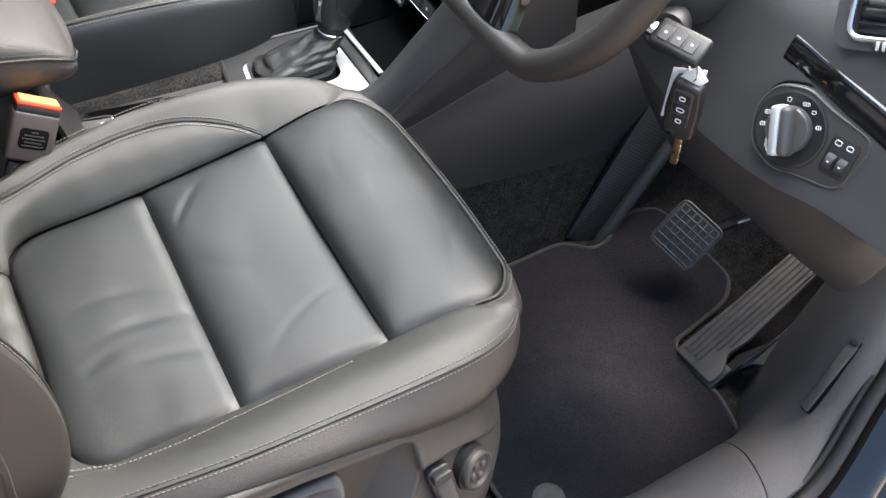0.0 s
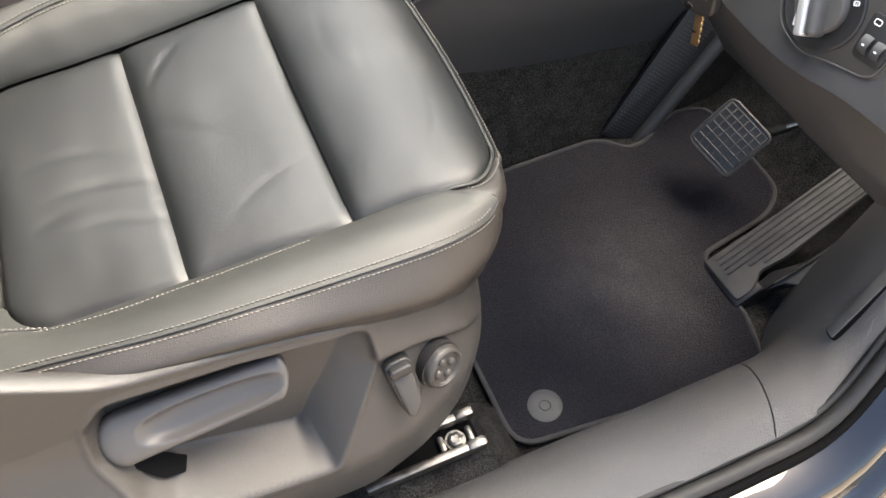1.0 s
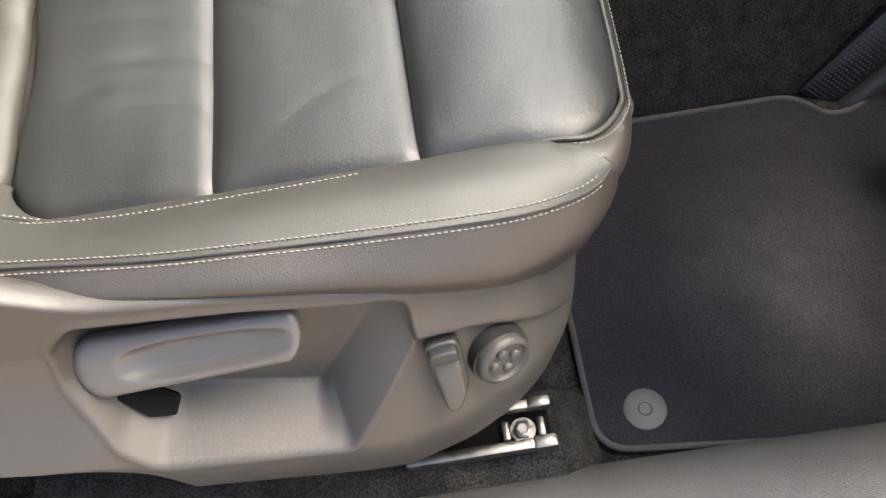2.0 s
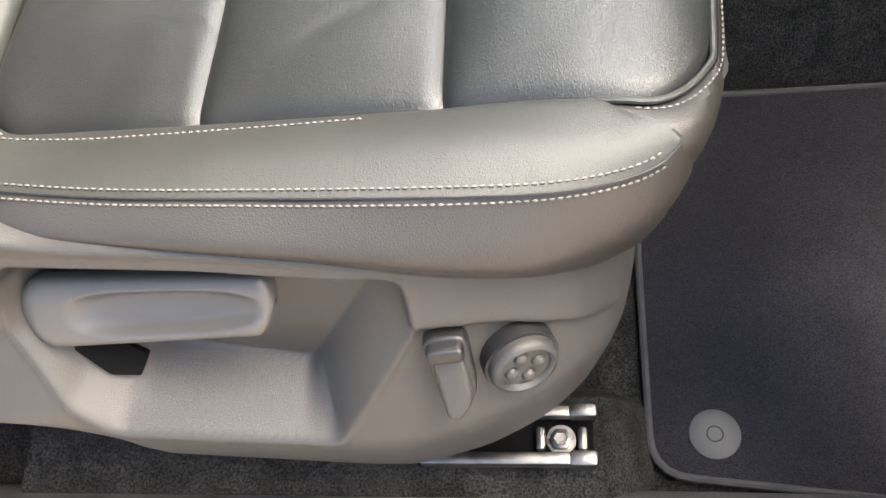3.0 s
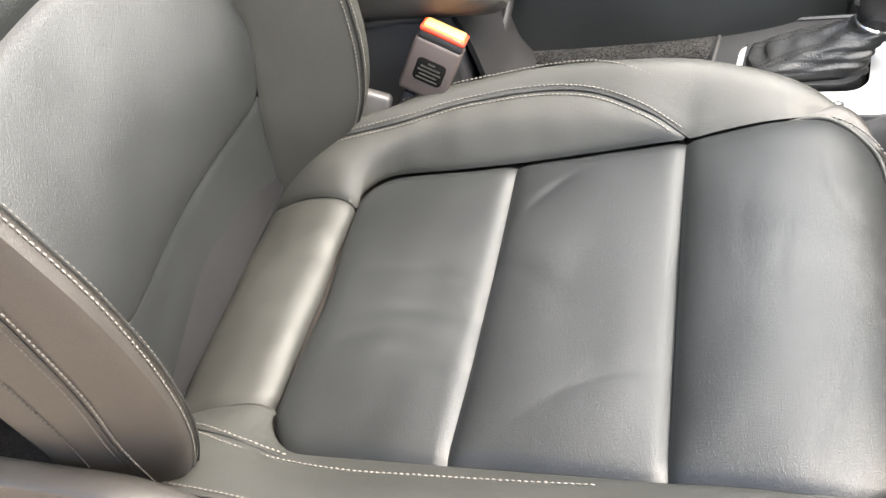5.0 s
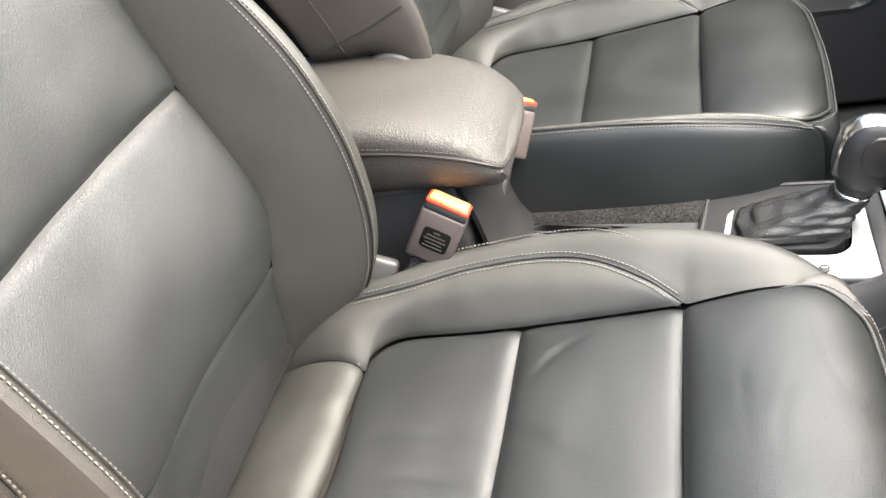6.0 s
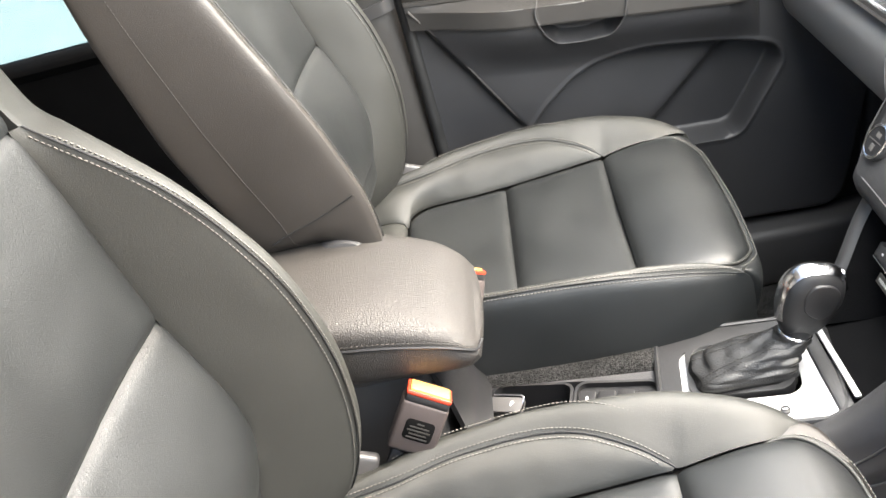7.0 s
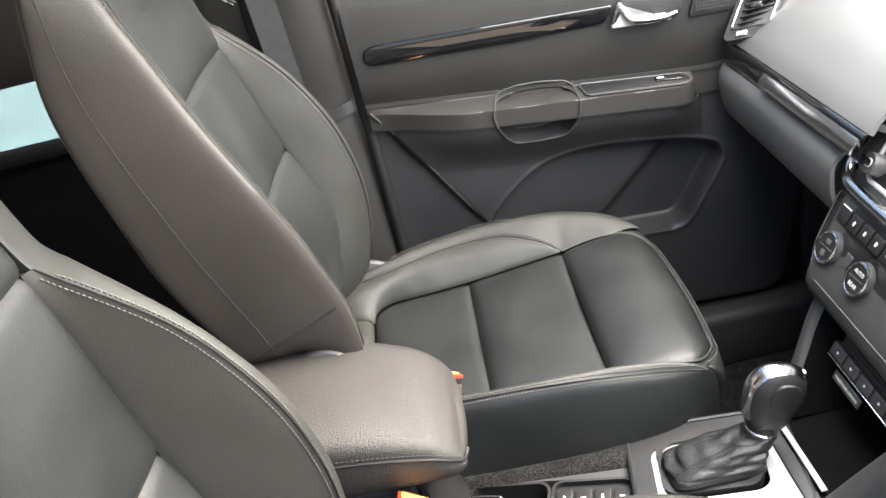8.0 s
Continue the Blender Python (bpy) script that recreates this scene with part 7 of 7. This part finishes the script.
prof = ((-0.05, -0.080), (-0.012, -0.062), (0.0, -0.045), (0.0, 0.0), (0.0, 0.05), (0.0, 0.09), (0.0, 0.15), (0.0, 0.20), (-0.02, 0.24), (-0.30, 0.33))
ss = []
for k in np.linspace(-1, 1, 15):
    row = []
    for lift_, v in prof:
        half_w = 0.176 + 0.030 * np.clip((v + 0.07) / 0.17, 0, 1) + 0.02 * np.clip((v - 0.1) / 0.1, 0, 1)
        q = abs(k)
        row.append(on_stack(1.03 + k * half_w, v, -0.004 + lift_ - 0.028 * max(0.0, q - 0.9) / 0.1) .translation)
    ss.append(row)
part("body", loft(ss, 60, 60, 0.006), PLASTIC, stack)
face_line = round_poly(((-0.148, -0.044), (-0.172, -0.008), (-0.184, 0.064), (0.184, 0.064), (0.172, -0.008), (0.148, -0.044)), 0.012)
fc = part("climate_panel", prism(face_line, 0.006, STK @ pose(0, 0, 0.002), 0.002), PLASTIC_D, stack, "black climate control panel")
part("panel_chrome", tube([STK @ Vector((x, y, 0.0015)) for x, y in [(p[0] * 1.015, p[1] * 1.03) for p in face_line]], 0.0013, 8, True), PLASTIC_S, fc)
for y in (1.171, 1.093):
    km = on_stack(y, 0.0, -0.0035)
    kb_ = part("climate_knob", turned(((0.0235, 0.0), (0.0235, 0.003), (0.0220, 0.0115), (0.0185, 0.0135)), km, 44), PLASTIC, fc, "knurled climate knob")
    part("knob_ring", turned(((0.0217, 0.0110), (0.0216, 0.0136), (0.0192, 0.0144), (0.0182, 0.0138)), km, 44), CHROME, kb_)
    part("knob_face", turned(((0.0185, 0.0125), (0.0185, 0.0132), (0, 0.0132)), km, 36), PLASTIC_D, kb_)
    part("knob_line", rbox((0.030, 0.0010, 0.0005), km @ pose(0, 0, 0.0135, 0, 0, 4), 0), GREYPRINT, kb_)
    if y < 1.1:
        writing("AUTO", 0.0072, km @ pose(0, 0.008, 0.0136), WHITE, kb_)
        writing("REAR", 0.0072, km @ pose(0, -0.009, 0.0136), WHITE, kb_)
    else:
        part("knob_mark", rbox((0.010, 0.006, 0.0004), km @ pose(0, 0.008, 0.0134), 0.0), GREYPRINT, kb_, smooth=False)
        part("knob_mark", rbox((0.008, 0.008, 0.0004), km @ pose(0, -0.008, 0.0134), 0.0), GREYPRINT, kb_, smooth=False)
for i in range(6):
    y = 1.178 - i * 0.026
    bt = part("climate_button", rbox((0.023, 0.022, 0.006), on_stack(y, 0.0455, 0.004), 0.002, 2), PLASTIC_D, fc)
    if i:
        part("button_mark", rbox((0.0035, 0.0055, 0.0004), on_stack(y, 0.0455, 0.0072, -12), 0), WHITE, bt, smooth=False)
    else:
        part("button_line", rbox((0.020, 0.0016, 0.0006), on_stack(y, 0.0555, 0.0072), 0), WHITE, bt, smooth=False)
part("button_field", rbox((0.014, 0.018, 0.002), on_stack(1.132, 0.004, 0.0024), 0.0006, 1), PLASTIC, fc)
part("gloss_arch", tube(crom([on_stack(y, v, 0.006).translation for y, v in ((1.228, 0.115), (1.222, 0.094), (1.205, 0.082), (1.15, 0.078), (1.03, 0.078), (0.90, 0.078))], 40), [0.010 - 0.002 * (i / 39) for i in range(40)], 12), CHROME, stack, "polished arch over the climate panel")
part("gloss_column", tube(crom([Vector((strip_at(1.205)[0] - 0.004, 1.222, strip_at(1.205)[1] + 0.004)), on_stack(1.240, 0.150, 0.002).translation, on_stack(1.236, 0.118, 0.003).translation, on_stack(1.222, 0.092, 0.003).translation], 24), 0.010, 12), PIANO, stack, "gloss black column beside the radio")
rad = part("radio", prism(rounded(0.30, 0.080, 0.008), 0.006, STK @ pose(0, 0.140, 0.004), 0.002), PLASTIC_D, stack, "black radio unit")
part("radio_rim", tube([STK @ Vector((x, y + 0.140, 0.004)) for x, y in rounded(0.306, 0.086, 0.010)], 0.003, 8, True), SILVER, rad)
rk = on_stack(1.172, 0.118, 0.004)
part("radio_knob", turned(((0.014, 0), (0.0135, 0.016), (0.012, 0.018), (0.009, 0.0172), (0, 0.017)), rk, 32), PLASTIC_S, rad)
part("knob_icon", turned(((0.006, 0.017), (0.006, 0.0180), (0.0045, 0.0180)), rk, 20), WHITE, rad)
part("screen", rbox((0.15, 0.06, 0.002), STK @ pose(0.0, 0.143, 0.0055), 0.001, 1), PIANO, rad)
CV = on_stack(1.20, 0.195, 0.010, 12)
cv = part("centre_vent", ring_prism(rounded(0.046, 0.085, 0.012), rounded(0.032, 0.068, 0.008), 0.016, CV @ pose(0, 0, 0.004)), SILVER, stack, "silver framed centre vent")
part("vent_depth", prism(rounded(0.034, 0.070, 0.008), 0.003, CV @ pose(0, 0, -0.010), 0), PLASTIC_D, cv)
for i in range(5):
    part("slat", rbox((0.032, 0.0022, 0.012), CV @ pose(0, -0.026 + i * 0.013, -0.002, 30, 0, 0), 0.0006, 1), PLASTIC_S, cv)

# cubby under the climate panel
# rubber floor, back and ceiling are near black, the cubby's shade in their colour
part("cubby_floor", rbox((0.20, 0.16, 0.006), pose(0.565, 1.035, 0.416, 0, -2, 0), 0.002), BLACK_AND_SHADE, stack, "black rubber floor of the cubby")
part("cubby_back", rbox((0.006, 0.20, 0.20), pose(0.665, 1.03, 0.50, 0, 12, 0), 0), BLACK_AND_SHADE, stack)
part("cubby_ceiling", rbox((0.10, 0.24, 0.006), pose(0.625, 1.03, 0.580), 0), BLACK_AND_SHADE, stack)
for y0_, y1_ in ((1.098, 1.168), (0.966, 0.905)):
    jam = crom(((0.462, y0_, 0.418), (0.505, y0_ + 0.35 * (y1_ - y0_), 0.462), (0.545, y0_ + 0.8 * (y1_ - y0_), 0.520), (0.580, y1_, 0.572)), 20)
    sg = 1 if y1_ > y0_ else -1
    edge_ = jam + np.array((0.006, 0.002 * sg, 0.004))
    # inner wall coloured near black for the shade inside the cubby
    part("cubby_wall", sheet(outward(cross_spline([jam + np.array((0.10, 0.0, 0.0)), jam + np.array((0.05, 0.001 * sg, 0.002)), edge_], 12), (0.6, 1.03 + sg, 0.45)), 0.003), BLACK_AND_SHADE, stack)
    if sg > 0:
        part("cubby_jamb", sheet(outward(cross_spline([edge_, jam + np.array((0.0, 0.008 * sg, 0.007)), jam + np.array((0.0, 0.022 * sg, 0.004)), jam + np.array((0.012, 0.034 * sg, -0.006)), jam + np.array((0.05, 0.038 * sg, -0.03))], 24), (0.7, 1.03, 0.4)), 0.005), PLASTIC, stack, "grained frame of the cubby")
part("cubby_sill", rbox((0.008, 0.128, 0.004), pose(0.472, 1.035, 0.4225, 0, 0, 1), 0.0015), SILVER, stack, "silver sill of the cubby")
part("cubby_front", rbox((0.018, 0.15, 0.012), pose(0.458, 1.035, 0.414), 0.004), PLASTIC, stack)
BRM = frame_of((0.553, 1.03, 0.512), (0, -1, 0), (-0.9, 0, 0.43))
bar = part("button_bar", rbox((0.17, 0.020, 0.010), BRM, 0.002), PLASTIC_D, stack, "row of buttons in the cubby")
for i in range(5):
    bt = part("bar_button", rbox((0.029, 0.016, 0.004), BRM @ pose(-0.066 + i * 0.033, 0.002, 0.005), 0.001, 1), PLASTIC, bar)
    part("button_mark", rbox((0.0035, 0.003, 0.0004), BRM @ pose(-0.066 + i * 0.033, 0.002, 0.0071), 0), WHITE, bt, smooth=False)
part("bar_chrome", rbox((0.17, 0.0022, 0.002), BRM @ pose(0, -0.0105, 0.0045), 0.0006, 1), CHROME, bar)
lb = part("warning_plate", rbox((0.064, 0.013, 0.003), BRM @ pose(-0.030, -0.026, 0.0), 0.001, 1), PLASTIC_W, stack, "grey airbag warning plate")
writing("PASSENGER AIR BAG", 0.0058, BRM @ pose(-0.030, -0.026, 0.0017), WHITE, lb)
slot_m = BRM @ pose(-0.01, 0.030, -0.004)
sl = part("media_slot", rbox((0.13, 0.040, 0.012), slot_m, 0.002), PLASTIC_D, stack)
for i in range(5):
    part("slot_fin", rbox((0.10, 0.0022, 0.003), slot_m @ pose(0.008, -0.013 + i * 0.0065, 0.0065), 0.0006, 1), PLASTIC, sl)
panel("wall_left_front", ((0.93, 1.735, 0.0), (1.55, 1.735, 0.0), (1.55, 1.735, 0.93), (0.93, 1.735, 0.93)), -0.03, PLASTIC, "dark footwell side wall")
panel("wall_right_front", ((1.10, 0.42, 0.0), (1.55, 0.42, 0.0), (1.55, 0.42, 0.80), (1.10, 0.42, 0.80)), 0.03, PLASTIC_D, "dark footwell side wall")
